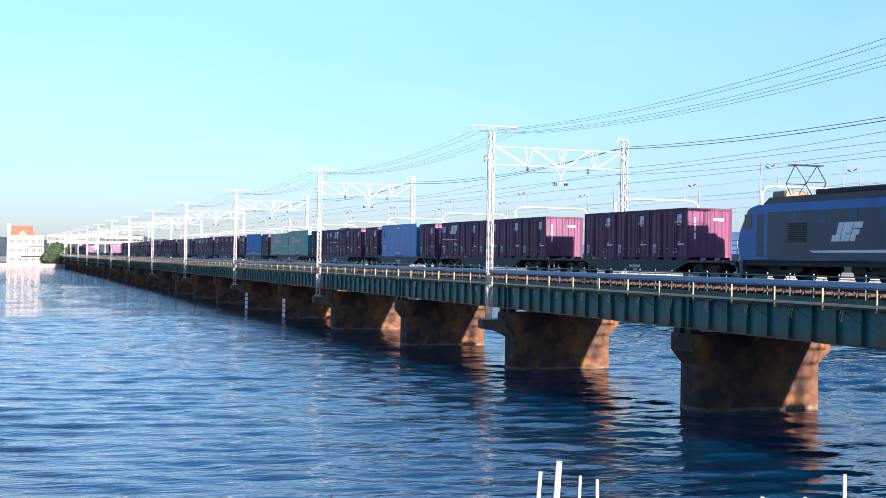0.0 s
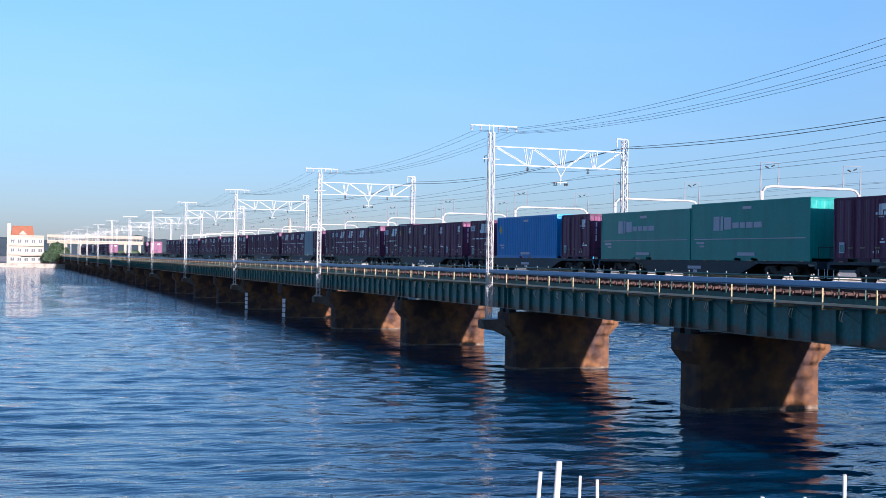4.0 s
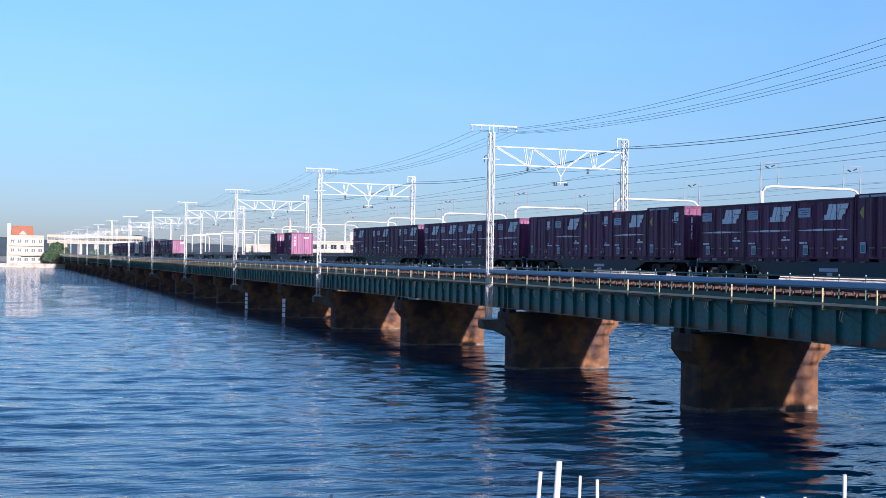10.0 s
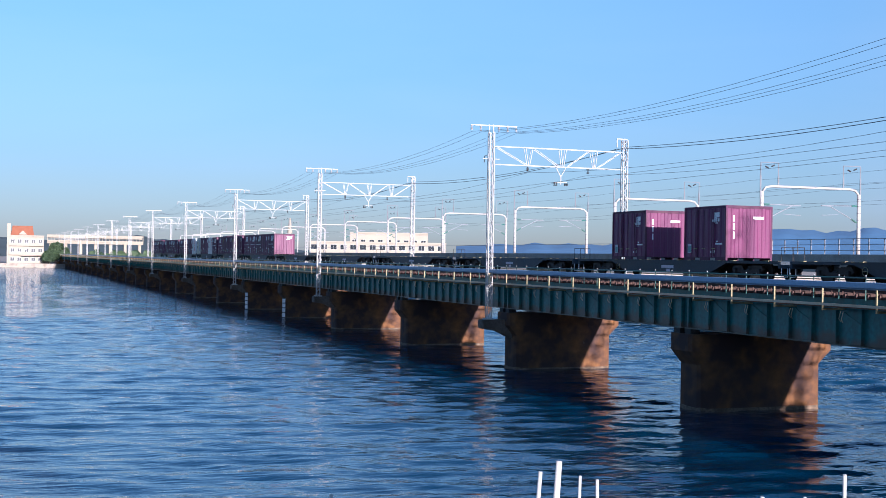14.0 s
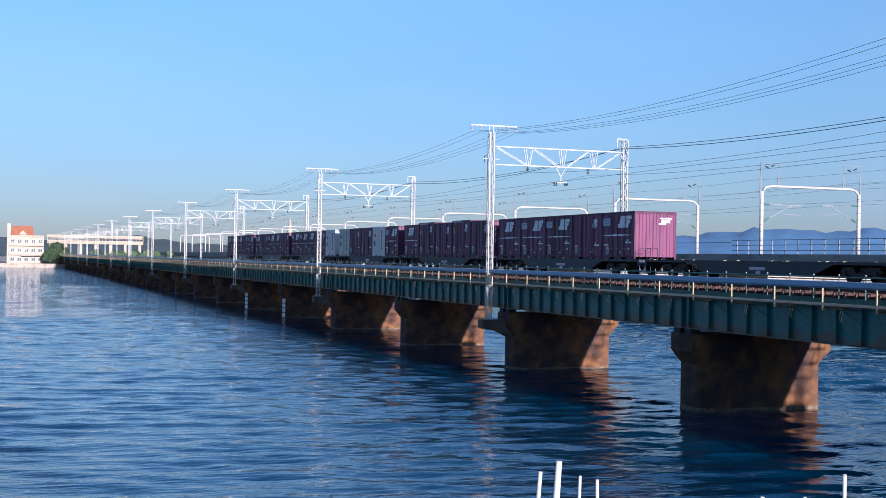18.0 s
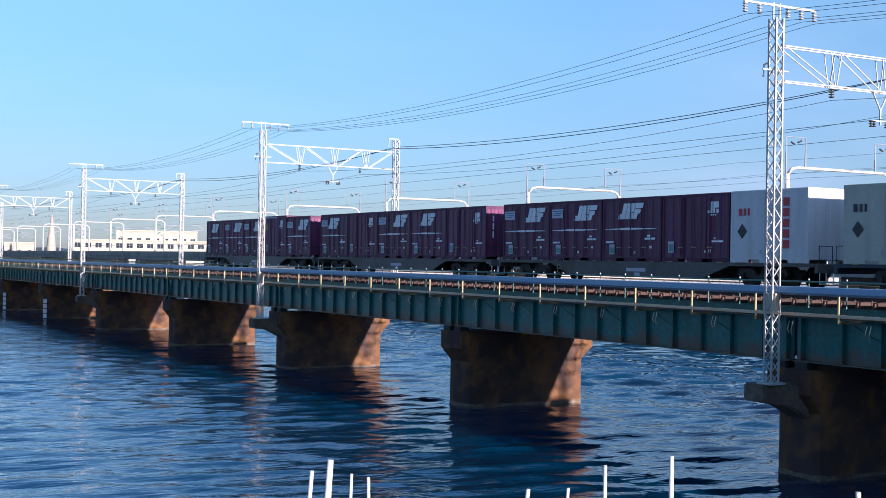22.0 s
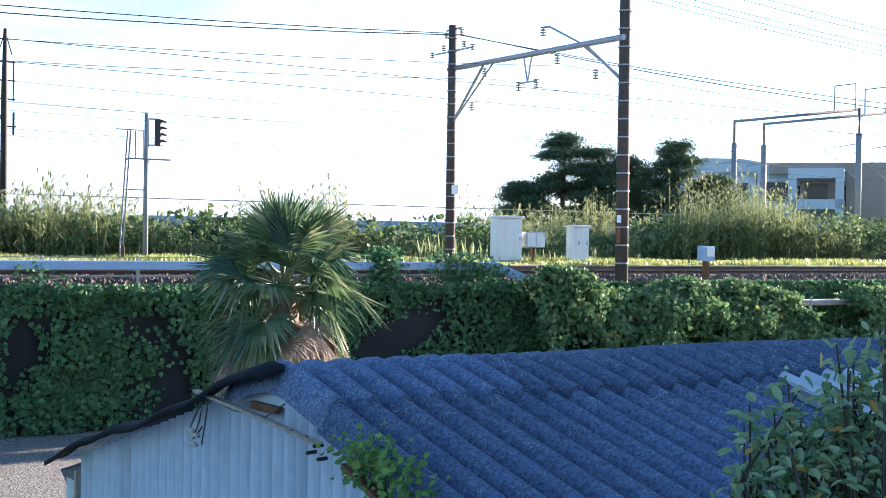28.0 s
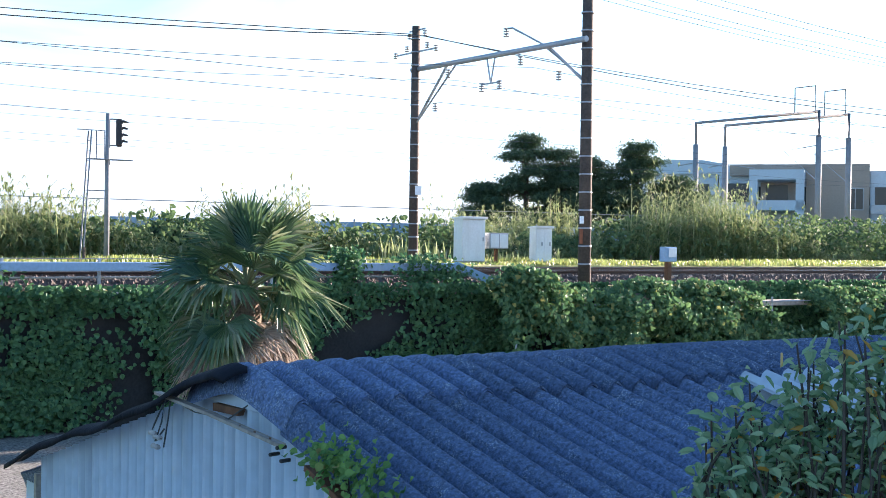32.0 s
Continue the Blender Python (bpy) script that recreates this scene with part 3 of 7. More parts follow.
for i, y in enumerate(JOINTS[1:]):
    if pier_proto is None:
        pm = bpy.data.meshes.new("pier")
        b_ = pier_mesh(False)
        b_.to_mesh(pm)
        b_.free()
        pm.materials.append(M_CONCRETE)
        lm = bpy.data.meshes.new("mast_ledge")
        b_ = ledge_bm()
        b_.to_mesh(lm)
        b_.free()
        lm.materials.append(M_LEDGE)
        pier_proto = True
        tm = bpy.data.meshes.new("tide_mark")
        b_ = tide_bm()
        b_.to_mesh(tm)
        b_.free()
        tm.materials.append(M_TIDE)
    e = empty("bridge_pier", pose(0, y, 0), "rust-stained concrete bridge pier with a flared cap standing in water", "pier", "bridge piers")
    part("shaft", pm, None, e)
    if i < 10:
        part("tide_mark", tm, None, e, "pale crust along the waterline")
    if i % 2 == 0:
        part("mast_ledge", lm, None, e, "pale concrete ledge for the mast")
    for k, xg in enumerate((27.95, 29.8, 31.75, 33.6)):
        if i < 8:
            for ya in (-0.7, 0.2):
                part("bearing", box(bmn(), xg - 0.22, xg + 0.22, ya, ya + 0.5, 3.22, 3.43), M_BOGIE, e)
    if i == 0:
        g_ = part("depth_gauge", box(bmn(), 31.1, 31.35, -1.0, -0.92, -0.3, 3.1), M_MARK_BLACK, e, "black and white depth gauge board")
        for k in range(3):
            part("white_band", box(bmn(), 31.09, 31.36, -1.01, -0.93, 0.45 + k * 1.0, 1.0 + k * 1.0), M_MARK, g_)
    if i in (5, 6):
        g_ = part("depth_gauge", box(bmn(), 27.78, 28.06, -1.0, -0.92, -0.3, 2.05), M_MARK_BLACK, e, "white depth gauge board with dark marks")
        for k in range(4):
            part("white_band", box(bmn(), 27.77, 28.07, -1.01, -0.93, 0.1 + k * 0.48, 0.5 + k * 0.48), M_MARK, g_)
    elif i < 12:
        rr = random.Random(i)
        for k in range(3):
            xx, zz = rr.uniform(29, 32.5), rr.uniform(0.6, 1.6)
            part("lime_stain", box(bmn(), xx, xx + rr.uniform(0.02, 0.06), -0.885, -0.86, zz - rr.uniform(0.1, 0.5), zz), M_CONCRETE_PALE, e, "white lime streak")

# shared meshes of a span
def mesh_of(name, bm, material):
    me = bpy.data.meshes.new(name)
    bm.to_mesh(me)
    bm.free()
    me.materials.append(material)
    return me


def girder_bm(xg):
    bm = bmn()
    prism(bm, [(xg - 0.2, 3.43), (xg + 0.2, 3.43), (xg + 0.2, 3.47), (xg + 0.012, 3.47), (xg + 0.012, 4.72), (xg + 0.2, 4.72), (xg + 0.2, 4.76), (xg - 0.2, 4.76), (xg - 0.2, 4.72), (xg - 0.012, 4.72), (xg - 0.012, 3.47), (xg - 0.2, 3.47)], 0.06, SPAN - 0.06, "y")
    return bm


XG = 27.98
me_girder = [mesh_of("girder", girder_bm(x), M_GIRDER) for x in (XG, 29.8, 31.75, 33.6)]
me_stiff = mesh_of("stiffener", box(bmn(), XG - 0.15, XG - 0.014, -0.008, 0.008, 3.475, 4.715), M_GIRDER)
b_ = bmn()
prism(b_, [(XG - 0.16, 3.48), (XG - 0.02, 3.48), (XG - 0.02, 4.2), (XG - 0.08, 4.2)], -0.01, 0.01, "y")
box(b_, XG - 0.17, XG - 0.013, -0.06, 0.06, 3.475, 4.71)
me_end_stiff = mesh_of("end_stiffener", b_, M_GIRDER)
# cable slanting down from the hangers to a stiffener
b_ = bmn()
bar(b_, (XG - 0.03, 0.02, 4.12), (XG - 0.03, 0.75, 4.42), 0.03, 0.03)
bar(b_, (XG - 0.03, 0.75, 4.42), (XG - 0.03, 1.3, 4.68), 0.03, 0.03)
me_slanting_cable = mesh_of("splice_strip", b_, M_GIRDER)
b_ = bmn()
box(b_, NEAR_TRACK - 1.3, NEAR_TRACK + 1.2, -0.1, 0.1, 5.08, 5.27)
bevel(b_, 0.015)
me_sleeper = mesh_of("sleeper", b_, M_SLEEPER)
b_ = bmn()
box(b_, 27.50, 27.56, -0.05, 0.05, 5.10, 5.24)
tube(b_, [(27.44, 0, 5.2), (27.44, 0, 5.33)], 0.022, 6)
me_bolt = mesh_of("sleeper_bolt", b_, M_BOLT)
b_ = bmn()
box(b_, 26.935, 26.985, -0.026, 0.026, 4.66, 5.6)
bar(b_, (26.96, 0, 4.7), (27.9, 0, 4.7), 0.06, 0.08)
me_post = mesh_of("railing_post", b_, M_YELLOW)
b_ = bmn()
box(b_, 26.66, 26.84, 0.0, SPAN - 0.004, 5.47, 5.665)
bevel(b_, 0.015)
box(b_, 26.82, 26.845, 0.0, SPAN - 0.004, 5.42, 5.48)
me_duct = mesh_of("cable_duct", b_, M_DUCT)
b_ = bmn()
box(b_, 26.84, 26.92, 0.0, SPAN - 0.003, 4.83, 4.915)
me_low = mesh_of("lower_pipe", b_, M_CREAM)
b_ = bmn()
tube(b_, [(27.42, 0.0, 5.80), (27.42, SPAN - 0.003, 5.80)], 0.03, 6)
box(b_, 27.40, 27.44, 0.0, SPAN - 0.003, 5.60, 5.64)
me_grail = mesh_of("inner_handrail", b_, M_GIRDER_LIGHT)
b_ = bmn()
tube(b_, [(27.42, 0, 5.05), (27.42, 0, 5.84)], 0.02, 6)
me_gpost = mesh_of("inner_post", b_, M_GIRDER_LIGHT)
b_ = bmn()
bmesh.ops.create_uvsphere(b_, u_segments=8, v_segments=6, radius=0.026, matrix=Matrix.Translation((27.42, 0, 5.87)))
me_knob = mesh_of("post_cap", b_, M_KNOB)
b_ = bmn()
tube(b_, [(26.95, 0.0, 4.66), (26.9, 0.03, 4.4), (27.0, 0.09, 4.28)], 0.014, 5)
tube(b_, [(26.95, 0.14, 4.66), (26.9, 0.17, 4.42), (27.0, 0.2, 4.32)], 0.012, 5)
me_hook = mesh_of("cable_hanger", b_, M_CREAM)
b_ = bmn()
box(b_, 27.02, 27.34, 0.0, SPAN - 0.003, 4.78, 4.82)
me_walk = mesh_of("walkway", b_, M_RUST)


b_ = bmn()
box(b_, 35.24, 35.29, -0.026, 0.026, 4.66, 5.6)
bar(b_, (33.7, 0, 4.7), (35.26, 0, 4.7), 0.06, 0.08)
me_far_post = mesh_of("far_railing_post", b_, M_YELLOW)


def rails_bm(y0, y1, xc):
    bm = bmn()
    for s in (-0.57, 0.57):
        prism(bm, [(xc + s - 0.06, RAIL - 0.15), (xc + s + 0.06, RAIL - 0.15), (xc + s + 0.06, RAIL - 0.135), (xc + s + 0.012, RAIL - 0.11), (xc + s + 0.012, RAIL - 0.045),
                   (xc + s + 0.034, RAIL - 0.035), (xc + s + 0.034, RAIL), (xc + s - 0.034, RAIL), (xc + s - 0.034, RAIL - 0.035), (xc + s - 0.012, RAIL - 0.045), (xc + s - 0.012, RAIL - 0.11), (xc + s - 0.06, RAIL - 0.135)], y0, y1, "y")
    return bm


for xc, nm in ((NEAR_TRACK, "near"), (FAR_TRACK, "far")):
    hb = bmn()
    for s in (-0.57, 0.57):
        box(hb, xc + s - 0.03, xc + s + 0.03, -400, 900, RAIL + 0.001, RAIL + 0.004)
    tagged(part("rail_heads", hb, M_RAILHEAD), "bright worn running surface of the rails", "rails", kind="structure")
    tagged(part("railway_rails", rails_bm(-400, 900, xc), M_RAIL), "pair of worn steel rails with bright heads", "rails", "railway tracks", kind="structure")

SLEEPERS = 33
for i, y in enumerate(JOINTS[:-1]):
    e = empty("bridge_span", pose(0, y, 0), "dark green riveted plate girder span with timber sleepers", "bridge span", "bridge spans")
    for me in me_girder:
        part("girder", me, None, e)
    for k in range(13):
        if i < 12:
            part("stiffener", me_stiff, None, e).location.y = 1.28 + 1.4 * k
            if k % 2 and i < 6:
                part("splice_strip", me_slanting_cable, None, e).location.y = 1.28 + 1.4 * k
    if i >= 12:
        b_ = bmn()
        for k in range(13):
            box(b_, XG - 0.15, XG - 0.014, 1.272 + 1.4 * k, 1.288 + 1.4 * k, 3.475, 4.715)
        tagged(part("stiffeners", b_, M_GIRDER, e), kind="stuff")
    for yy in (0.3, SPAN - 0.3):
        part("end_stiffener", me_end_stiff, None, e).location.y = yy
    part("cable_duct", me_duct, None, e, "blue-grey boxed cable duct")
    part("lower_pipe", me_low, None, e, "cream cable pipe")
    part("inner_handrail", me_grail, None, e)
    part("walkway", me_walk, None, e)
    for k in range(7):
        part("railing_post", me_post, None, e, "faded yellow railing post").location.y = (0.2 if i == 0 else 0.65) + k * 2.867
        if i < 14:
            part("cable_hanger", me_hook, None, e).location.y = (0.2 if i == 0 else 0.65) + k * 2.867 + 1.7
    for k in range(14):
        if i < 8:
            part("post_cap", me_knob, None, e).location.y = 0.4 + k * SPAN / 14
            part("inner_post", me_gpost, None, e).location.y = 0.4 + k * SPAN / 14
    if i < 9:
        for k in range(SLEEPERS):
            part("sleeper", me_sleeper, None, e).location.y = (k + 0.5) * SPAN / SLEEPERS
            if i < 6:
                part("sleeper_bolt", me_bolt, None, e).location.y = (k + 0.5) * SPAN / SLEEPERS
    else:
        b_ = bmn()
        for k in range(SLEEPERS):
            yy = (k + 0.5) * SPAN / SLEEPERS
            box(b_, NEAR_TRACK - 1.3, NEAR_TRACK + 1.2, yy - 0.1, yy + 0.1, 5.08, 5.27)
        tagged(part("sleepers", b_, M_SLEEPER, e), kind="stuff")
    b_ = bmn()
    for k in range(SLEEPERS):
        yy = (k + 0.5) * SPAN / SLEEPERS
        box(b_, FAR_TRACK - 1.2, FAR_TRACK + 1.2, yy - 0.1, yy + 0.1, 5.08, 5.27)
    tagged(part("far_sleepers", b_, M_SLEEPER, e), kind="stuff")
    for xc in (NEAR_TRACK, FAR_TRACK):
        for s in (-0.9, 0.9):
            part("bearer_beam", box(bmn(), xc + s - 0.09, xc + s + 0.09, 0, SPAN - 0.01, 4.765, 5.075), M_GIRDER, e)
    part("far_handrail", tube(bmn(), [(35.27, 0, 5.58), (35.27, SPAN - 0.01, 5.58)], 0.03, 6), M_YELLOW, e)
    for k in range(7):
        part("far_railing_post", me_far_post, None, e).location.y = 0.65 + k * 2.867
    # unseen plate between the tracks, added to keep a sun stripe off the piers
    part("centre_shade_plate", box(bmn(), 30.1, 31.44, 0, SPAN - 0.01, 5.0, 5.05), M_RUST, e)


# ---------------------------------------------------------------- masts with their portal trusses, and the wires
def lattice(bm, x, w, d, z0, z1, leg=0.045, brace=0.026, cell=0.34):
    """Square lattice mast: four angle legs and crossed bracing on each face."""
    hx, hy = w / 2, d / 2
    for sx in (-1, 1):
        for sy in (-1, 1):
            bar(bm, (x + sx * hx, sy * hy, z0), (x + sx * hx, sy * hy, z1), leg, leg, (0, 1, 0))
    n = max(2, int((z1 - z0) / cell))
    for k in range(n):
        a, b = z0 + (z1 - z0) * k / n, z0 + (z1 - z0) * (k + 1) / n
        f = 1 if k % 2 else -1
        for sy in (-1, 1):
            bar(bm, (x - f * hx, sy * hy, a), (x + f * hx, sy * hy, b), brace, brace, (0, 1, 0))
        for sx in (-1, 1):
            bar(bm, (x + sx * hx, -f * hy, a), (x + sx * hx, f * hy, b), brace, brace, (1, 0, 0))
    return bm


def insulator_bm(p, n=4, r=0.07, pitch=0.075):
    bm = bmn()
    pts, rad = [], []
    for k in range(n):
        for dz, rr in ((0, 0.02), (-0.015, r), (-0.04, r * 0.8), (-0.045, 0.02)):
            pts.append((p[0], p[1], p[2] - k * pitch + dz))
            rad.append(rr)
    return tube(bm, pts, rad, 8)


Z_MAST, Z_FAR_MAST, Z_LEDGE = 13.4, 13.35, 2.82
e = empty("portal_mast", None, "white lattice steel portal carrying the overhead wires", "catenary mast", "overhead line portals")
part("near_mast", lattice(bmn(), MAST_NEAR, 0.275, 0.29, Z_LEDGE, Z_MAST), M_WHITE, e)
part("base_plate", bevel(box(bmn(), MAST_NEAR - 0.3, MAST_NEAR + 0.3, -0.28, 0.28, Z_LEDGE - 0.01, Z_LEDGE + 0.06), 0.01), M_WHITE, e)
part("far_mast", lattice(bmn(), MAST_FAR, 0.275, 0.29, 4.4, Z_FAR_MAST), M_WHITE, e)
part("far_bracket", box(bmn(), 34.3, 35.4, -0.4, 0.4, 3.3, 4.4), M_CONCRETE_PALE, e)
b_ = bmn()
box(b_, 26.5, 26.62, -0.25, 0.25, 4.95, 5.45)
part("sleeve", b_, M_CREAM, e, "cream painted sleeve")
b_ = bmn()
TL, TR = MAST_NEAR + 0.22, MAST_FAR - 0.22
ZT, ZB = 12.62, 11.6
for yy in (-0.14, 0.14):
    bar(b_, (TL, yy, ZT), (TR, yy, ZT), 0.036, 0.036)
    bar(b_, (TL, yy, ZB), (TR, yy, ZB), 0.036, 0.036)
    w_ = TR - TL
    for a, za, c, zc in ((0.0, ZT, 0.255, ZB), (0.232, ZT, 0.255, ZB), (0.288, ZT, 0.262, ZB), (0.292, ZT, 0.5, ZB), (0.505, ZT, 0.525, ZB), (0.55, ZT, 0.53, ZB), (0.56, ZB, 0.745, ZT), (0.75, ZT, 0.778, ZB), (0.8, ZT, 0.782, ZB), (0.8, ZB, 1.0, ZT)):
        bar(b_, (TL + a * w_, yy, za), (TL + c * w_, yy, zc), 0.026, 0.026)
part("portal_truss", b_, M_WHITE, e)
b_ = bmn()
bar(b_, (30.62, 0, ZB), (30.95, 0, 11.05), 0.035)
bar(b_, (31.28, 0, ZB), (30.95, 0, 11.05), 0.035)
bar(b_, (30.95, 0, 11.05), (30.95, 0, 10.6), 0.045)
bar(b_, (30.55, 0, 10.72), (31.35, 0, 10.72), 0.035)
part("wire_hanger", b_, M_WHITE, e)
for xx in (30.55, 30.68, 31.22, 31.35):
    part("insulator", insulator_bm((xx, 0, 10.72), 3, 0.07), M_BOGIE, e)
for xx in (28.87, 32.67):
    part("insulator", insulator_bm((xx, 0, 11.55), 4, 0.09), M_BOGIE, e)
b_ = bmn()
bar(b_, (MAST_NEAR - 1.25, 0, 13.78), (MAST_NEAR + 1.55, 0, 13.78), 0.05, 0.06)
bar(b_, (MAST_NEAR - 0.12, 0, 13.35), (MAST_NEAR - 0.12, 0, 13.86), 0.04)
bar(b_, (MAST_NEAR + 0.12, 0, 13.35), (MAST_NEAR + 0.12, 0, 13.86), 0.04)
part("crossarm", b_, M_WHITE, e)
WIRE_X = [MAST_NEAR + dx for dx in (-1.2, -0.65, 0.45, 0.98, 1.5)]
for xx in WIRE_X:
    part("insulator", insulator_bm((xx, 0, 13.74), 4, 0.08), M_INSUL, e)
b_ = bmn()
bar(b_, (MAST_FAR - 0.5, 0, 13.4), (MAST_FAR + 0.15, 0, 13.4), 0.05)
bar(b_, (MAST_FAR - 0.5, 0, 13.4), (MAST_FAR - 0.5, 0, 12.9), 0.04)
part("far_crossarm", b_, M_WHITE, e)
b_ = bmn()
tube(b_, [(MAST_NEAR - 0.22, 0.1, 12.1), (MAST_NEAR - 0.35, 0.1, 12.05), (MAST_NEAR - 0.38, 0.1, 11.7)], 0.03, 6)
part("conduit_bend", b_, M_WIRE, e)
b_ = bmn()
bar(b_, (MAST_NEAR - 0.5, 0, 11.9), (MAST_NEAR + 0.5, 0, 11.9), 0.04)
part("small_crossarm", b_, M_WHITE, e)
portal_proto = e
MASTS = [27.6 + 40 * k for k in range(14)]
e.matrix_basis = pose(0, MASTS[0], 0)
for y in MASTS[1:]:
    copy_thing(portal_proto, pose(0, y, 0))


def wire(name, x, z, y_pts, sag, r, label, x_end=None):
    """A wire along the line, sagging between its supports."""
    bm = bmn()
    pts = []
    for a, b in zip(y_pts, y_pts[1:]):
        for k in range(12):
            t = k / 12
            pts.append((x, a + (b - a) * t, z - 4 * sag * t * (1 - t) * ((b - a) / 40) ** 2))
    pts.append((x, y_pts[-1], z))
    tube(bm, pts, r, 5)
    return tagged(part(name, bm, M_WIRE), label, "wire", "overhead wires")


SUP = [-122.0, -72.0, -22.7] + MASTS + [588.0, 628.0]
for xx in WIRE_X:
    wire("feeder_wire", xx, 13.4, SUP, 0.75, 0.0075, "thin dark overhead feeder wire")
for xx, zz, r, sg in ((34.5, 12.8, 0.017, 0.65), (35.22, 12.95, 0.015, 0.52)):
    wire("feeder_wire", xx, zz, SUP, sg, r, "thick dark overhead feeder wire")
for xx in (NEAR_TRACK, FAR_TRACK):
    wire("messenger_wire", xx, 11.2, SUP, 0.55, 0.0075, "dark messenger wire above the track")
    wire("contact_wire", xx, RAIL + 5.05, SUP, 0.0, 0.008, "copper-dark contact wire above the track")

# ---------------------------------------------------------------- the freight train
CW, CL, CH = 2.45, 3.715, 2.5


def ribbed_bm(length, height, ribs_side, ribs_end, w=CW, depth=0.03):
    """Box with pressed vertical ribs along its sides and ends; origin at the base's centre, length along y."""
    bm = bmn()
    pts = []

    def run(n, p, q, inward):
        for k in range(n):
            for t, d in ((0.08, 0), (0.2, 1), (0.62, 1), (0.74, 0)):
                s = (k + t) / n
                pts.append((p[0] + (q[0] - p[0]) * s + inward[0] * d * depth, p[1] + (q[1] - p[1]) * s + inward[1] * d * depth))
    hw, hl = w / 2 - 0.012, length / 2 - 0.012
    corners = [(-hw, -hl), (hw, -hl), (hw, hl), (-hw, hl)]
    for c, (p, q, n, i) in enumerate(((corners[0], corners[1], ribs_end, (0, 1)), (corners[1], corners[2], ribs_side, (-1, 0)), (corners[2], corners[3], ribs_end, (0, -1)), (corners[3], corners[0], ribs_side, (1, 0)))):
        pts.append(p)
        run(n, p, q, i)
    lo = [bm.verts.new((*p, 0.13)) for p in pts]
    hi = [bm.verts.new((*p, height - 0.06)) for p in pts]
    n = len(pts)
    for k in range(n):
        bm.faces.new((lo[k], lo[(k + 1) % n], hi[(k + 1) % n], hi[k]))
    bm.faces.new(hi)
    bm.faces.new(lo[::-1])
    return bm


def frame_parts(e, length, height, material, w=CW):
    """Corner posts, sills and top rails of a container."""
    hw, hl = w / 2, length / 2
    for sx in (-1, 1):
        for sy in (-1, 1):
            x0, x1 = sorted((sx * hw, sx * (hw - 0.09)))
            y0, y1 = sorted((sy * hl, sy * (hl - 0.09)))
            part("corner_post", box(bmn(), x0, x1, y0, y1, 0, height), material, e)
        x0, x1 = sorted((sx * hw, sx * (hw - 0.07)))
        part("top_rail", box(bmn(), x0, x1, -hl + 0.092, hl - 0.092, height - 0.1, height - 0.004), material, e)
        a = hl - 0.092
        part("bottom_sill", prism(bmn(), [(-a, 0), (-0.95, 0), (-0.95, 0.11), (-0.4, 0.11), (-0.4, 0), (0.4, 0), (0.4, 0.11), (0.95, 0.11), (0.95, 0), (a, 0), (a, 0.16), (-a, 0.16)], x0, x1), material, e)
    for sy in (-1, 1):
        y0, y1 = sorted((sy * hl, sy * (hl - 0.07)))
        part("end_rail", box(bmn(), -hw + 0.092, hw - 0.092, y0, y1, height - 0.12, height - 0.004), material, e)
    part("roof", bevel(box(bmn(), -hw + 0.03, hw - 0.03, -hl + 0.03, hl - 0.03, height - 0.05, height + 0.012), 0.01), material, e)


def plate(bm, y0, y1, z0, z1, x=-CW / 2 - 0.006, skew=0.0):
    """A thin painted patch on the near side."""
    v = [(y0, z0), (y1, z0), (y1 - skew, z1), (y0 - skew, z1)]
    return prism(bm, v, x, x + 0.012)


def logo_bm(y, z, h):
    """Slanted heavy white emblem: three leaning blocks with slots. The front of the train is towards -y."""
    bm = bmn()
    k = 0.34 * h
    for a, b, z0, z1 in ((-0.1, 0.6, 0.0, 0.34), (0.2, 0.6, 0.34, 1.0), (0.66, 1.02, 0.0, 1.0), (1.02, 1.4, 0.44, 1.0), (1.06, 1.4, 0.0, 0.4), (1.46, 1.84, 0.0, 0.64), (1.46, 2.2, 0.68, 1.0), (1.84, 2.06, 0.34, 0.62)):
        # written so that it reads from the near side, where +y is to the left
        y0, y1 = y - a * h, y - b * h
        s0, s1 = z0 * k, z1 * k
        prism(bm, [(y0 - s0, z + z0 * h), (y1 - s0, z + z0 * h), (y1 - s1, z + z1 * h), (y0 - s1, z + z1 * h)], -CW / 2 - 0.008, -CW / 2 + 0.008)
    return bm


def mark_bm(y, z, h):
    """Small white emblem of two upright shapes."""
    bm = bmn()
    for a, b, z0, z1 in ((0.0, 0.62, 0.0, 0.24), (0.4, 0.62, 0.24, 1.0), (0.74, 0.96, 0.0, 1.0), (0.96, 1.4, 0.46, 1.0), (1.12, 1.4, 0.0, 0.36)):
        plate(bm, y - b * h, y - a * h, z + z0 * h, z + z1 * h, -CW / 2 - 0.008)
    for k in range(4):
        plate(bm, y - (0.25 + k * 0.24) * h - 0.05, y - (0.25 + k * 0.24) * h, z - 0.22 * h, z - 0.1 * h, -CW / 2 - 0.008)
    return bm


def bars_bm(items, x=-CW / 2 - 0.008):
    bm = bmn()
    for y0, y1, z0, z1 in items:
        plate(bm, y0, y1, z0, z1, x)
    return bm


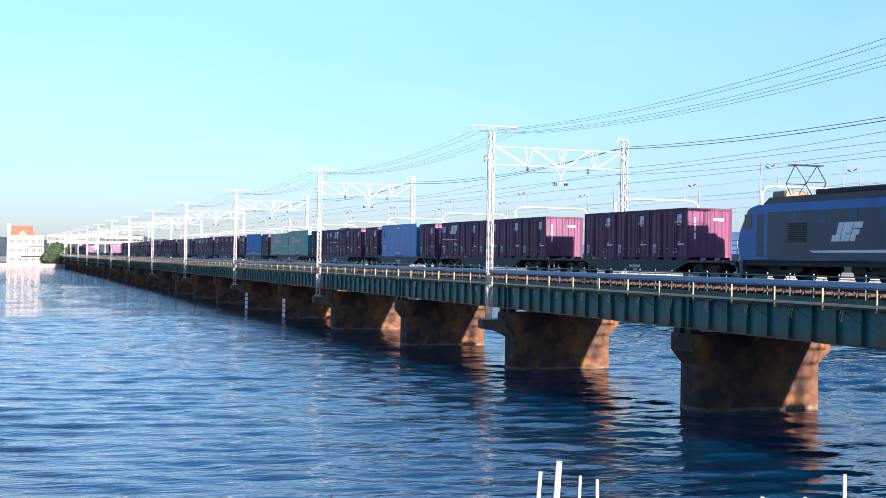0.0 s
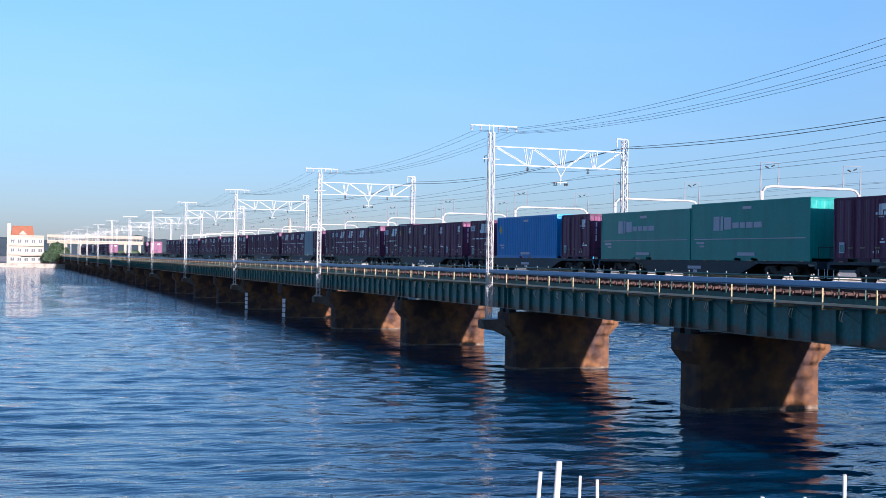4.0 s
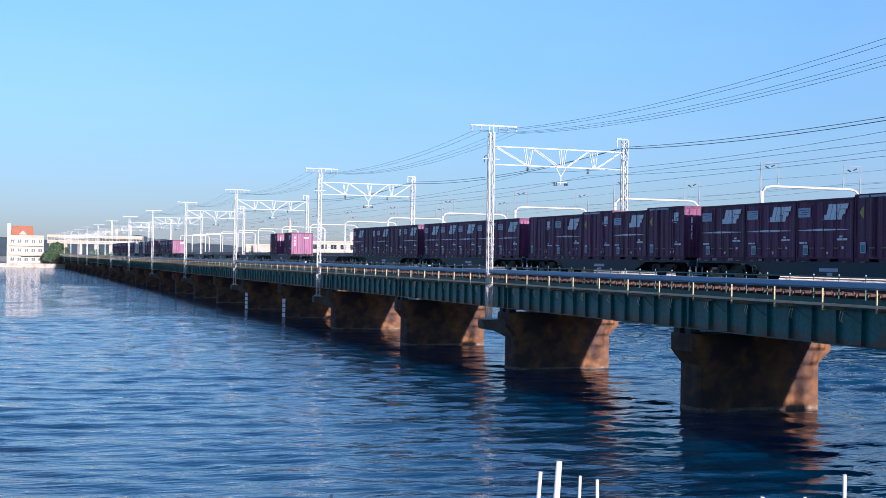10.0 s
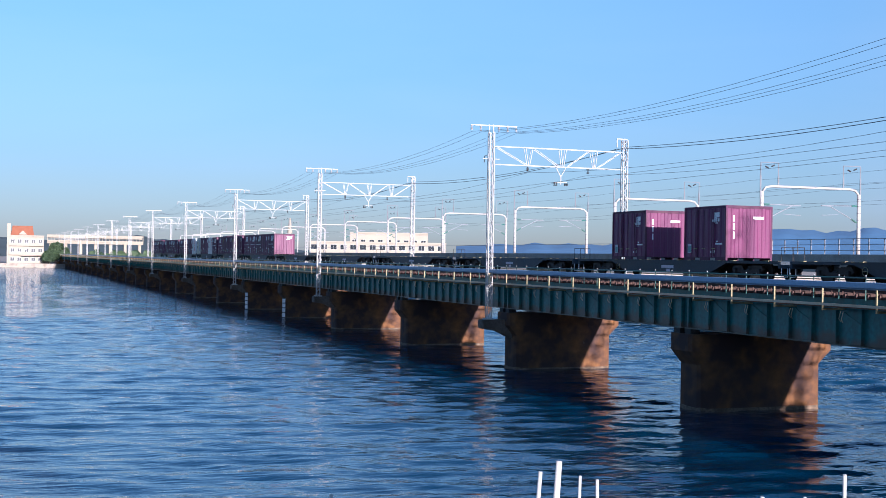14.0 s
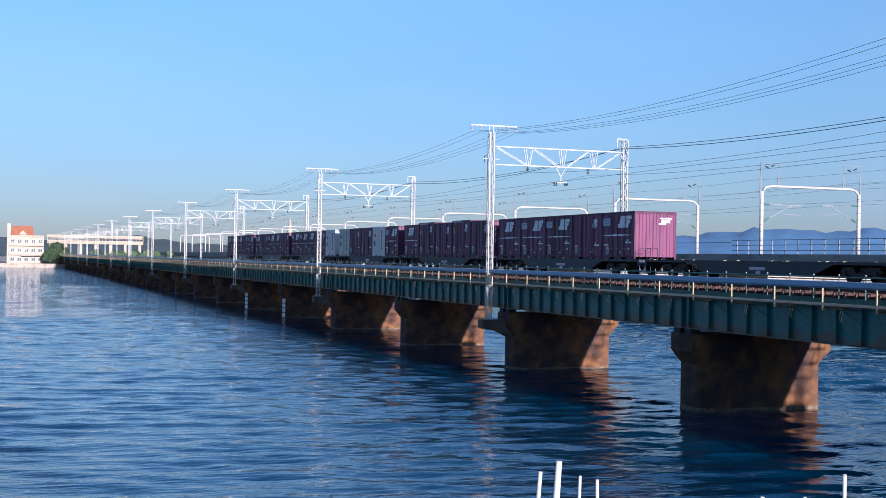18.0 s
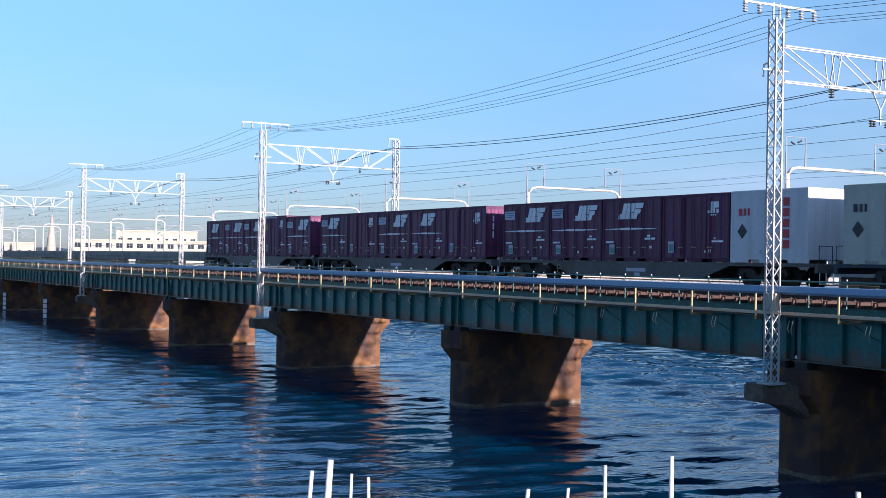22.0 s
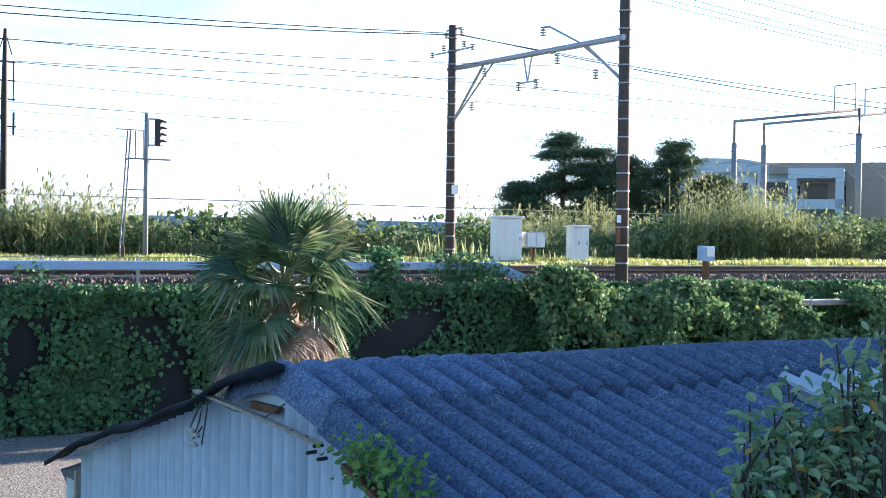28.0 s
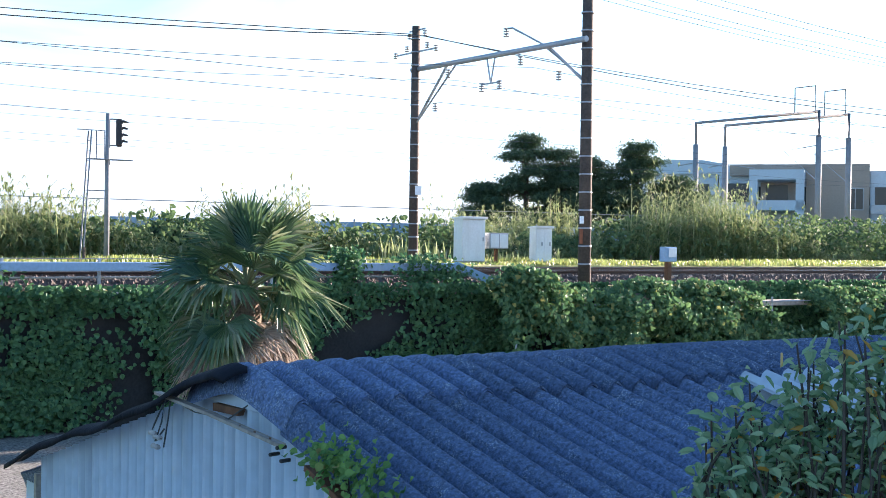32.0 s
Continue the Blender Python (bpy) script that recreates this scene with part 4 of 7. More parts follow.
def door_gear(e, height, length=CL, seams=3):
    """Side doors: seams, hinges and lock handles."""
    hl = length / 2
    for k in range(1, seams):
        yy = -hl + length * k / seams
        part("door_seam", box(bmn(), -CW / 2 - 0.004, -CW / 2 + 0.02, yy - 0.018, yy + 0.018, 0.16, height - 0.12), M_MAROON_FRAME, e)
    for yy in (-0.85, 0.0, 0.75):
        part("lock_bar", tube(bmn(), [(-CW / 2 - 0.025, yy, 0.2), (-CW / 2 - 0.025, yy, height - 0.16)], 0.018, 6), M_MAROON_FRAME, e)
    part("door_handles", bars_bm([(-1.0, -0.7, 0.52, 0.56), (-0.1, 0.15, 0.52, 0.56), (0.6, 0.9, 0.52, 0.56)], -CW / 2 - 0.04), M_YELLOW, e)


PROTO = {}


def container(kind):
    """One container of its kind, at the origin."""
    if kind in ("J", "T"):
        h = 2.5 if kind == "J" else 2.6
        e = empty("container", None, "maroon steel freight container with a small white emblem" if kind == "J" else "taller maroon freight container with a yellow diamond sticker", "container", "freight containers")
        part("body", ribbed_bm(CL, h, 7, 6), M_MAROON, e)
        frame_parts(e, CL, h, M_MAROON_FRAME)
        door_gear(e, h)
        part("emblem", mark_bm(-0.98 + 0.28, h - 0.72, 0.42), M_MARK, e, "white painted emblem")
        part("lettering", bars_bm([(-1.55, -1.3, 0.72, 0.79), (-1.25, -0.95, 0.72, 0.79), (-1.15, -1.05, 0.84, 0.9), (-0.9, -0.78, 0.34, 0.46), (-0.62, -0.55, 0.34, 0.42)]), M_MARK, e, "small white lettering bars")
        part("sticker_border", bars_bm([(1.17, 1.5, 0.34, 0.76)], -CW / 2 - 0.005), M_MARK_PALE, e)
        part("teal_sticker", bars_bm([(1.21, 1.46, 0.38, 0.66)], -CW / 2 - 0.009), M_MARK_GREEN, e, "teal sticker plate")
        if kind == "T":
            part("diamond_sticker", prism(bmn(), [(1.55, h - 0.7), (1.3, h - 0.45), (1.3, h - 0.7), (1.3, h - 0.95)], -CW / 2 - 0.008, -CW / 2 + 0.008), M_MARK_YELLOW, e, "yellow and black diamond sticker")
            part("top_label", bars_bm([(-0.3, 0.9, h - 0.13, h - 0.05), (1.0, 1.6, h - 0.13, h - 0.05)]), M_MARK_PALE, e)
        b_ = bmn()
        for sy in (-1, 1):
            for z0, z1, x0, x1 in ((1.0, 1.32, -0.85, -0.78), (1.4, 1.7, -0.85, -0.78), (1.78, 2.05, -0.85, -0.78), (1.9, 2.02, 0.2, 0.75)):
                y0, y1 = sorted((sy * (CL / 2 - 0.02), sy * (CL / 2 + 0.006)))
                box(b_, x0, x1, y0, y1, z0, z1)
        part("end_lettering", b_, M_MARK, e, "white lettering bars on the end wall")
    elif kind in ("F", "P", "Q"):
        h = 2.5
        e = empty("container", None, "maroon freight container with a broad white emblem and stripe", "container", "freight containers")
        part("body", ribbed_bm(CL, h, 6, 6), M_MAROON, e)
        frame_parts(e, CL, h, M_MAROON_FRAME)
        door_gear(e, h)
        part("emblem", logo_bm(0.02 if kind == "F" else 0.8, 1.66, 0.62), M_MARK, e, "slanted white painted emblem")
        b_ = bmn()
        prism(b_, [(1.7, 1.26), (0.2, 1.23), (-1.55, 1.26), (-1.55, 1.275), (0.2, 1.32), (1.7, 1.275)], -CW / 2 - 0.008, -CW / 2 + 0.008)
        part("stripe", b_, M_MARK, e, "tapering white stripe")
        if kind != "P":
            part("pale_panel", bars_bm([(0.9, 1.72, 1.8, 2.18)]), M_MARK_PALE, e, "pale sticker panel")
            part("panel_print", bars_bm([(0.98, 1.64, 2.08, 2.11), (0.98, 1.5, 1.99, 2.02), (1.1, 1.64, 1.9, 1.93)], -CW / 2 - 0.011), M_MARK_BLUE, e, "blue print bars")
        part("lettering", bars_bm([(1.3, 1.62, 0.72, 0.79), (1.1, 1.26, 0.72, 0.79), (-1.5, -1.25, 0.84, 0.92), (-1.2, -0.85, 0.84, 0.92), (-1.2, -1.02, 0.96, 1.03), (-1.3, -1.16, 0.5, 0.6), (-0.3, -0.2, 0.3, 0.4)]), M_MARK, e, "small white lettering bars")
        part("sticker_border", bars_bm([(1.05, 1.38, 0.26, 0.66)], -CW / 2 - 0.005), M_MARK_PALE, e)
        part("teal_sticker", bars_bm([(1.09, 1.34, 0.3, 0.54)], -CW / 2 - 0.009), M_MARK_GREEN, e, "teal sticker plate")
        b_ = bmn()
        for sy in (-1, 1):
            y0, y1 = sorted((sy * (CL / 2 - 0.02), sy * (CL / 2 + 0.006)))
            for x0, x1, z0, z1 in ((0.25, 0.95, 2.12, 2.18), (0.35, 0.85, 1.92, 2.08), (0.2, 0.6, 1.82, 1.9)):
                box(b_, x0, x1, y0, y1, z0, z1)
        part("end_lettering", b_, M_MARK, e, "small white emblem on the end wall")
    elif kind in ("W", "C", "G"):
        h = 2.52
        m_, lab = {"W": (M_WHITEBOX, "white refrigerated freight container with red markings"), "C": (M_CREAMBOX, "cream freight container with a blue upright stripe"), "G": (M_GREYBOX, "pale grey-blue ribbed freight container")}[kind]
        e = empty("container", None, lab, "container", "freight containers")
        part("body", ribbed_bm(CL, h, 12 if kind == "G" else 3, 5, depth=0.03 if kind == "G" else 0.008), m_, e)
        frame_parts(e, CL, h, m_)
        if kind != "G":
            part("lettering", bars_bm([(0.9, 1.0, 1.65, 1.9), (1.1, 1.2, 1.65, 1.9), (1.3, 1.45, 1.65, 1.9)]), M_MARK_RED if kind == "W" else M_MARK_BLACK, e, "small upright lettering bars")
            part("diamond_sticker", prism(bmn(), [(1.5, 1.1), (1.27, 1.36), (1.04, 1.1), (1.27, 0.84)], -CW / 2 - 0.008, -CW / 2 + 0.008), M_MARK_BLACK, e, "black diamond sticker")
            part("upright_stripe", bars_bm([(-1.0, -0.72, 0.5 + k * 0.36, 0.78 + k * 0.36) for k in range(5)]), M_MARK_RED if kind == "W" else M_MARK_BLUE, e, "broken upright stripe")
        part("lock_bar", tube(bmn(), [(-CW / 2 - 0.02, 0.2, 0.2), (-CW / 2 - 0.02, 0.2, h - 0.16)], 0.016, 6), m_, e)
        part("small_plates", bars_bm([(-0.2, 0.0, 0.3, 0.4), (0.3, 0.4, 0.3, 0.45)]), M_MARK_PALE, e)
    else:
        L, h, m_, lab = {"B": (9.41, 2.6, M_BLUEBOX, "long plain blue freight container"), "b": (9.41, 2.6, M_BLUEBOX, "long blue ribbed freight container with a yellow diamond sticker"),
                         "V": (9.41, 2.63, M_GREENBOX, "long green freight container with white emblem"), "v": (9.41, 2.45, M_GREENBOX, "long dark green freight container with white emblem")}[kind]
        e = empty("long_container", None, lab, "container", "long freight containers")
        part("body", ribbed_bm(L, h, 34 if kind == "b" else 6, 6, depth=0.03 if kind == "b" else 0.006), m_, e)
        frame_parts(e, L, h, m_)
        if kind in "Vv":
            part("emblem", bars_bm([(2.2, 2.7, 1.35, 2.0), (1.9, 2.1, 1.35, 2.0), (1.2, 1.8, 1.4, 1.95), (0.6, 1.1, 1.45, 1.7), (0.1, 0.5, 1.45, 1.7), (-0.5, 0.0, 1.45, 1.7), (-1.2, -0.6, 1.45, 1.7)]), M_MARK_PALE, e, "pale lettering bars")
            part("line", bars_bm([(-4.4, 4.4, 0.95, 0.99)]), M_MARK_PALE, e)
        else:
            part("diamond_sticker", prism(bmn(), [(4.3, 1.8), (4.05, 2.08), (3.8, 1.8), (4.05, 1.52)], -CW / 2 - 0.008, -CW / 2 + 0.008), M_MARK_YELLOW if kind == "b" else M_MARK_BLACK, e, "diamond sticker")
        part("lettering", bars_bm([(-0.7, 0.7, 0.22, 0.36), (3.5, 4.2, 0.75, 0.85), (3.5, 3.9, 0.6, 0.68), (-0.4, 0.3, h - 0.35, h - 0.22)]), M_MARK_PALE, e, "small lettering bars")
    return e


WAGONS = ["FTFFP", "JPFJQ", "WJPFF", "FWJJC", "JTJTP", "FJFFP", "-----", "-----", "-----", "-----", "-J-J-", "-----", "FJFJF", "FFFFF", "TFTFJ", "FTFFF",
          "TJJJJ", "JGFPF", "TPPFJ", "JJJTF", "JbF", "Vv", "JTFJJ", "JBJ", "JJJJF", "-JJJ-"]   # from the tail; each from its front
PITCH, DECK = 3.786, 6.345
S_ROWS = [(0, 0.0), (2, 43.68), (4, 87.58), (6, 131.66), (8, 175.91), (10, 220.31), (12, 264.82), (14, 309.42), (16, 354.11), (18, 398.86), (20, 443.66), (22, 488.49),
          (24, 533.34), (26, 578.19), (28, 623.05), (30, 667.89), (32, 712.71)]   # seconds, metres run
moving = []      # thing, its y at the start, z


def wheel_bm(r=0.43):
    bm = bmn()
    tube(bm, [(-0.065, 0, 0), (-0.03, 0, 0), (-0.03, 0, 0), (0.065, 0, 0)], [r + 0.03, r + 0.03, r, r], 20)
    tube(bm, [(-0.1, 0, 0), (-0.066, 0, 0)], [0.12, 0.14], 12)
    return bm


me_wheel = mesh_of("wheel", wheel_bm(), M_BOGIE)
b_ = bmn()
prism(b_, [(-1.25, 0.52), (-1.1, 0.72), (-0.45, 0.72), (-0.3, 0.5), (0.3, 0.5), (0.45, 0.72), (1.1, 0.72), (1.25, 0.52), (1.05, 0.4), (0.5, 0.4), (0.35, 0.28), (-0.35, 0.28), (-0.5, 0.4), (-1.05, 0.4)], -1.02, -0.88)
prism(b_, [(-1.25, 0.52), (-1.1, 0.72), (-0.45, 0.72), (-0.3, 0.5), (0.3, 0.5), (0.45, 0.72), (1.1, 0.72), (1.25, 0.52), (1.05, 0.4), (0.5, 0.4), (0.35, 0.28), (-0.35, 0.28), (-0.5, 0.4), (-1.05, 0.4)], 0.88, 1.02)
box(b_, -0.87, 0.87, -0.2, 0.2, 0.42, 0.7)
me_bogie = mesh_of("bogie_frame", b_, M_BOGIE)
b_ = bmn()
for s in (-1, 1):
    for k in range(5):
        tube(b_, [(s * 0.96, -0.12 + 0.24 * (k % 2), 0.3 + 0.05 * k), (s * 0.96, 0.12 - 0.24 * (k % 2), 0.33 + 0.05 * k)], 0.05, 6)
me_spring = mesh_of("bogie_spring", b_, M_BOGIE)
b_ = bmn()
box(b_, -0.16, 0.16, -0.1, 0.1, -0.13, 0.13)
me_axlebox = mesh_of("axle_box", bevel(b_, 0.02), M_BOGIE)


def wagon(blue):
    """Low container wagon; origin at rail level under its middle."""
    m_ = M_WAGON_BLUE if blue else M_WAGON
    e = empty("container_wagon", None, ("dark blue" if blue else "grey") + " flat container wagon running on the track", "wagon", "container wagons")
    for s in (-1, 1):
        x0, x1 = sorted((s * 1.2, s * 1.06))
        part("side_sill", prism(bmn(), [(-9.7, 0.92), (9.7, 0.92), (9.7, 0.8), (5.6, 0.8), (4.1, 0.3), (-4.1, 0.3), (-5.6, 0.8), (-9.7, 0.8)], x0, x1), m_, e)
    part("deck", box(bmn(), -1.055, 1.055, -9.7, 9.7, 0.8, 0.9), m_, e)
    for s in (-1, 1):
        part("buffer_beam", bevel(box(bmn(), -1.2, 1.2, s * 9.78 - 0.08, s * 9.78 + 0.08, 0.6, 0.92), 0.02), m_, e)
        part("coupler", box(bmn(), -0.16, 0.16, min(s * 9.8, s * 10.2), max(s * 9.8, s * 10.2), 0.62, 0.92), M_BOGIE, e)
        b = bmn()
        tube(b, [(-1.15, s * 9.9, 0.25), (-1.15, s * 9.9, 0.62)], 0.018, 6)
        tube(b, [(-0.85, s * 9.9, 0.25), (-0.85, s * 9.9, 0.62)], 0.018, 6)
        tube(b, [(-1.15, s * 9.9, 0.25), (-0.85, s * 9.9, 0.25)], 0.018, 6)
        part("step_iron", b, M_MARK, e, "white step iron")
        b = bmn()
        tube(b, [(-1.1, s * 9.82, 0.92), (-1.1, s * 9.82, 1.5), (-0.5, s * 9.82, 1.5), (-0.5, s * 9.82, 0.92)], 0.018, 6)
        part("end_handrail", b, M_BOGIE, e)
        bg = part("bogie_frame", me_bogie, None, e)
        bg.location.y = s * 7.1
        part("bogie_spring", me_spring, None, bg)
        for q in (-0.95, 0.95):
            for sx in (-1, 1):
                w_ = part("wheel", me_wheel, None, bg)
                w_.location = (sx * 0.57, q, 0.43)
                w_.rotation_euler.z = 0 if sx < 0 else math.pi
                part("axle_box", me_axlebox, None, bg).location = (sx * 0.95, q, 0.45)
    for k in range(5):
        for s in (-1, 1):
            for q in (-1.35, 1.35):
                part("twist_lock", box(bmn(), s * 1.17 - 0.08, s * 1.17 + 0.08, (k - 2) * PITCH + q - 0.12, (k - 2) * PITCH + q + 0.12, 0.905, 0.94), M_YELLOW, e)
    part("number_plate", prism(bmn(), [(0.3, 0.52), (-0.9, 0.52), (-0.9, 0.66), (0.3, 0.66)], -1.208, -1.195), M_MARK_PALE, e, "pale number bars")
    part("inspection_plate", prism(bmn(), [(-0.2, 0.34), (-0.55, 0.34), (-0.55, 0.48), (-0.2, 0.48)], -1.208, -1.195), M_MARK_PALE, e)
    b = bmn()
    tube(b, [(-1.23, 4.9 + 0.17 * math.cos(a * math.pi / 6), 0.56 + 0.17 * math.sin(a * math.pi / 6)) for a in range(13)], 0.014, 5, False)
    bar(b, (-1.23, 4.73, 0.56), (-1.23, 5.07, 0.56), 0.02)
    part("brake_wheel", b, M_YELLOW, e, "yellow brake hand wheel")
    part("brake_cylinder", tube(bmn(), [(-0.5, -1.2, 0.5), (-0.5, 0.2, 0.5)], 0.16, 10), M_BOGIE, e)
    return e


FRONT0 = 70.7                     # front edge of the loads of the last wagon but one from the engine, at the start
used = {}
for w, loads in enumerate(WAGONS):
    y0 = FRONT0 + 20.4 * (24 - w)
    blue = w > 2
    key = ("wagon", blue)
    if key not in used:
        ob = used[key] = wagon(blue)
    else:
        ob = copy_thing(used[key], Matrix())
    moving.append((ob, y0 + 2.5 * PITCH - 0.04, RAIL))
    if len(loads) == 5:
        spots = [(c, y0 + PITCH * j + CL / 2) for j, c in enumerate(loads)]
    elif len(loads) == 3:
        spots = [(loads[0], y0 + CL / 2), (loads[1], y0 + 4.4 + 9.41 / 2), (loads[2], y0 + 4 * PITCH + CL / 2)]
    else:
        spots = [(loads[0], y0 + 9.41 / 2), (loads[1], y0 + 18.93 - 9.41 / 2)]
    for c, yc in spots:
        if c == "-":
            continue
        if c not in PROTO:
            ob = PROTO[c] = container(c)
        else:
            ob = copy_thing(PROTO[c], Matrix())
        moving.append((ob, yc, DECK))


def locomotive():
    """Blue electric locomotive; origin at rail level under its middle, tail cab towards +y."""
    e = empty("electric_locomotive", None, "blue and grey electric locomotive with a raised diamond pantograph", "locomotive")
    HB = 8.6
    b = bmn()
    prof = [(-HB + 0.05, 0.95), (-HB - 0.15, 1.7), (-HB + 0.05, 2.3), (-HB + 0.65, 3.2), (-HB + 1.4, 3.35), (HB - 1.4, 3.35), (HB - 0.65, 3.2), (HB - 0.05, 2.3), (HB + 0.15, 1.7), (HB - 0.05, 0.95)]
    prism(b, prof, -1.4, 1.4)
    part("body", bevel(b, 0.06, 2), M_LOCO, e)
    part("grey_band", box(bmn(), -1.408, -1.39, -6.4, 6.4, 1.0, 3.0), M_LOCO_GREY, e, "dark grey lower side band")
    part("white_stripe", prism(bmn(), [(-6.0, 1.28), (3.2, 1.28), (3.4, 1.36), (-6.0, 1.42)], -1.416, -1.4), M_MARK, e, "white side stripe")
    lg = logo_bm(1.9, 1.72, 0.75)
    for v in lg.verts:
        v.co.x -= 0.19
    part("emblem", lg, M_MARK, e, "slanted white emblem")
    b = bmn()
    for k in range(9):
        box(b, -1.43, -1.4, 3.6, 4.9, 1.72 + k * 0.09, 1.775 + k * 0.09)
    part("ventilation_grille", b, M_BOGIE, e, "dark louvred grille")
    for k in range(6):
        part("side_window", bevel(box(bmn(), -1.42, -1.4, -5.2 + k * 1.95 - 0.28, -5.2 + k * 1.95 + 0.28, 2.45, 2.95), 0.02), M_LOCO_PANEL, e)
    part("roof", prism(bmn(), [(-1.3, 3.35), (1.3, 3.35), (1.0, 3.66), (-1.0, 3.66)], -6.9, 6.9, "y"), M_LOCO_ROOF, e)
    part("roof_housing", bevel(box(bmn(), -0.75, 0.75, -4.8, 4.0, 3.66, 3.9), 0.05), M_LOCO_ROOF, e)
    part("air_conditioner", bevel(box(bmn(), -0.6, 0.6, 6.3, 7.3, 3.6, 3.95), 0.06), M_YELLOW, e)
    for s in (-1, 1):
        part("windscreen", prism(bmn(), [(s * (HB + 0.04), 2.35), (s * (HB - 0.42), 3.2), (s * (HB - 0.47), 3.17), (s * (HB - 0.02), 2.3)], -1.15, 1.15), M_GLASS_DARK, e, "dark windscreen")
        part("cab_window", bevel(box(bmn(), -1.412, -1.395, s * 7.9 - 0.28, s * 7.9 + 0.28, 2.3, 2.95), 0.02), M_GLASS_DARK, e)
        part("cab_door", bevel(box(bmn(), -1.41, -1.395, s * 6.95 - 0.28, s * 6.95 + 0.28, 1.1, 2.95), 0.02), M_LOCO_GREY, e)
        for sx in (-0.95, 0.95):
            part("headlight", tube(bmn(), [(sx, s * (HB + 0.02), 1.55), (sx, s * (HB + 0.16), 1.55)], 0.11, 12), M_MARK, e)
        part("skirt", bevel(box(bmn(), -1.3, 1.3, s * HB - 0.15, s * HB + 0.15, 0.25, 0.94), 0.04), M_LOCO_GREY, e)
        part("coupler", box(bmn(), -0.16, 0.16, min(s * HB, s * (HB + 0.55)), max(s * HB, s * (HB + 0.55)), 0.62, 0.92), M_BOGIE, e)
        b = bmn()
        for zz in (1.0, 1.3):
            tube(b, [(-1.2, s * (HB + 0.25), zz), (1.2, s * (HB + 0.25), zz)], 0.02, 6)
        for sx in (-1.2, -0.5, 0.5, 1.2):
            tube(b, [(sx, s * (HB + 0.25), 0.8), (sx, s * (HB + 0.25), 1.3)], 0.018, 6)
        part("end_handrail", b, M_MARK, e, "white end handrail")
    part("underframe", box(bmn(), -1.25, 1.25, -8.3, 8.3, 0.72, 0.95), M_BOGIE, e)
    for yy in (-5.6, 0, 5.6):
        bg = part("bogie_frame", me_bogie, None, e)
        bg.location = (0, yy, 0.05)
        for q in (-1.1, 1.1):
            for sx in (-1, 1):
                w_ = part("wheel", me_wheel, None, bg)
                w_.location = (sx * 0.57, q, 0.43)
                w_.rotation_euler.z = 0 if sx < 0 else math.pi
    for yy in (5.7, -5.7):
        b = bmn()
        for sx in (-0.55, 0.55):
            up = 1.26
            tube(b, [(sx, yy - 0.3, 3.75), (sx * 0.9, yy - 0.72, 4.25), (sx, yy, 3.75 + up)], 0.022, 6)
            tube(b, [(sx, yy + 0.3, 3.75), (sx * 0.9, yy + 0.72, 4.25), (sx, yy, 3.75 + up)], 0.022, 6)
        tube(b, [(-0.8, yy - 0.12, 5.01), (0.8, yy - 0.12, 5.01)], 0.03, 6)
        tube(b, [(-0.8, yy + 0.12, 5.01), (0.8, yy + 0.12, 5.01)], 0.03, 6)
        tube(b, [(-0.5, yy - 0.72, 4.25), (0.5, yy - 0.72, 4.25)], 0.02, 6)
        tube(b, [(-0.5, yy + 0.72, 4.25), (0.5, yy + 0.72, 4.25)], 0.02, 6)
        if yy < 0:
            for v in b.verts:
                v.co.z = 3.75 + (v.co.z - 3.75) * 0.25
        part("pantograph", b, M_BOGIE, e, "raised diamond pantograph" if yy > 0 else "lowered pantograph")
        for sx in (-0.6, 0.6):
            part("roof_insulator", insulator_bm((sx, yy, 3.95), 3, 0.08), M_INSUL, e)
    return e


moving.append((locomotive(), 40.7, RAIL))

# ---------------------------------------------------------------- plants: leaf makers
def leaf_mesh(name, spots, material, length=0.1, width=0.07, fold=0.25, lobes=False, seed=1):
    """Many small folded leaves. spots: rows of (x, y, z, nx, ny, nz, scale)."""
    rng = np.random.default_rng(seed)
    s = np.asarray(spots, float)
    n = len(s)
    nor = s[:, 3:6] + rng.normal(0, 0.45, (n, 3))
    nor /= np.linalg.norm(nor, axis=1)[:, None] + 1e-9
    ref = np.stack([rng.normal(0, 1, n), rng.normal(0, 1, n), rng.normal(-0.6, 0.7, n)], 1)
    u = ref - nor * (ref * nor).sum(1)[:, None]
    u /= np.linalg.norm(u, axis=1)[:, None] + 1e-9
    v = np.cross(nor, u)
    sc = (s[:, 6] * rng.uniform(0.7, 1.25, n))[:, None]
    p = s[:, :3]
    if lobes:
        shape = ((-0.46, 0, 0), (-0.4, 0.3, fold * 0.7), (-0.1, 0.48, fold), (0.24, 0.32, fold * 0.6), (0.5, 0, -0.15), (0.24, -0.32, fold * 0.6), (-0.1, -0.48, fold), (-0.4, -0.3, fold * 0.7))
        faces = ((0, 4, 3, 2, 1), (0, 7, 6, 5, 4))
    else:
        shape = ((-0.5, 0, 0), (0.0, 0.5, fold), (0.5, 0, -0.1), (0.0, -0.5, fold))
        faces = ((0, 2, 1), (0, 3, 2))
    k = len(shape)
    verts = np.concatenate([p + sc * (u * a * length + v * b * width + nor * c * width) for a, b, c in shape], 1).reshape(-1, 3)
    fs = [tuple(i * k + q for q in f) for i in range(n) for f in faces]
    return raw(name, verts.tolist(), fs, material)


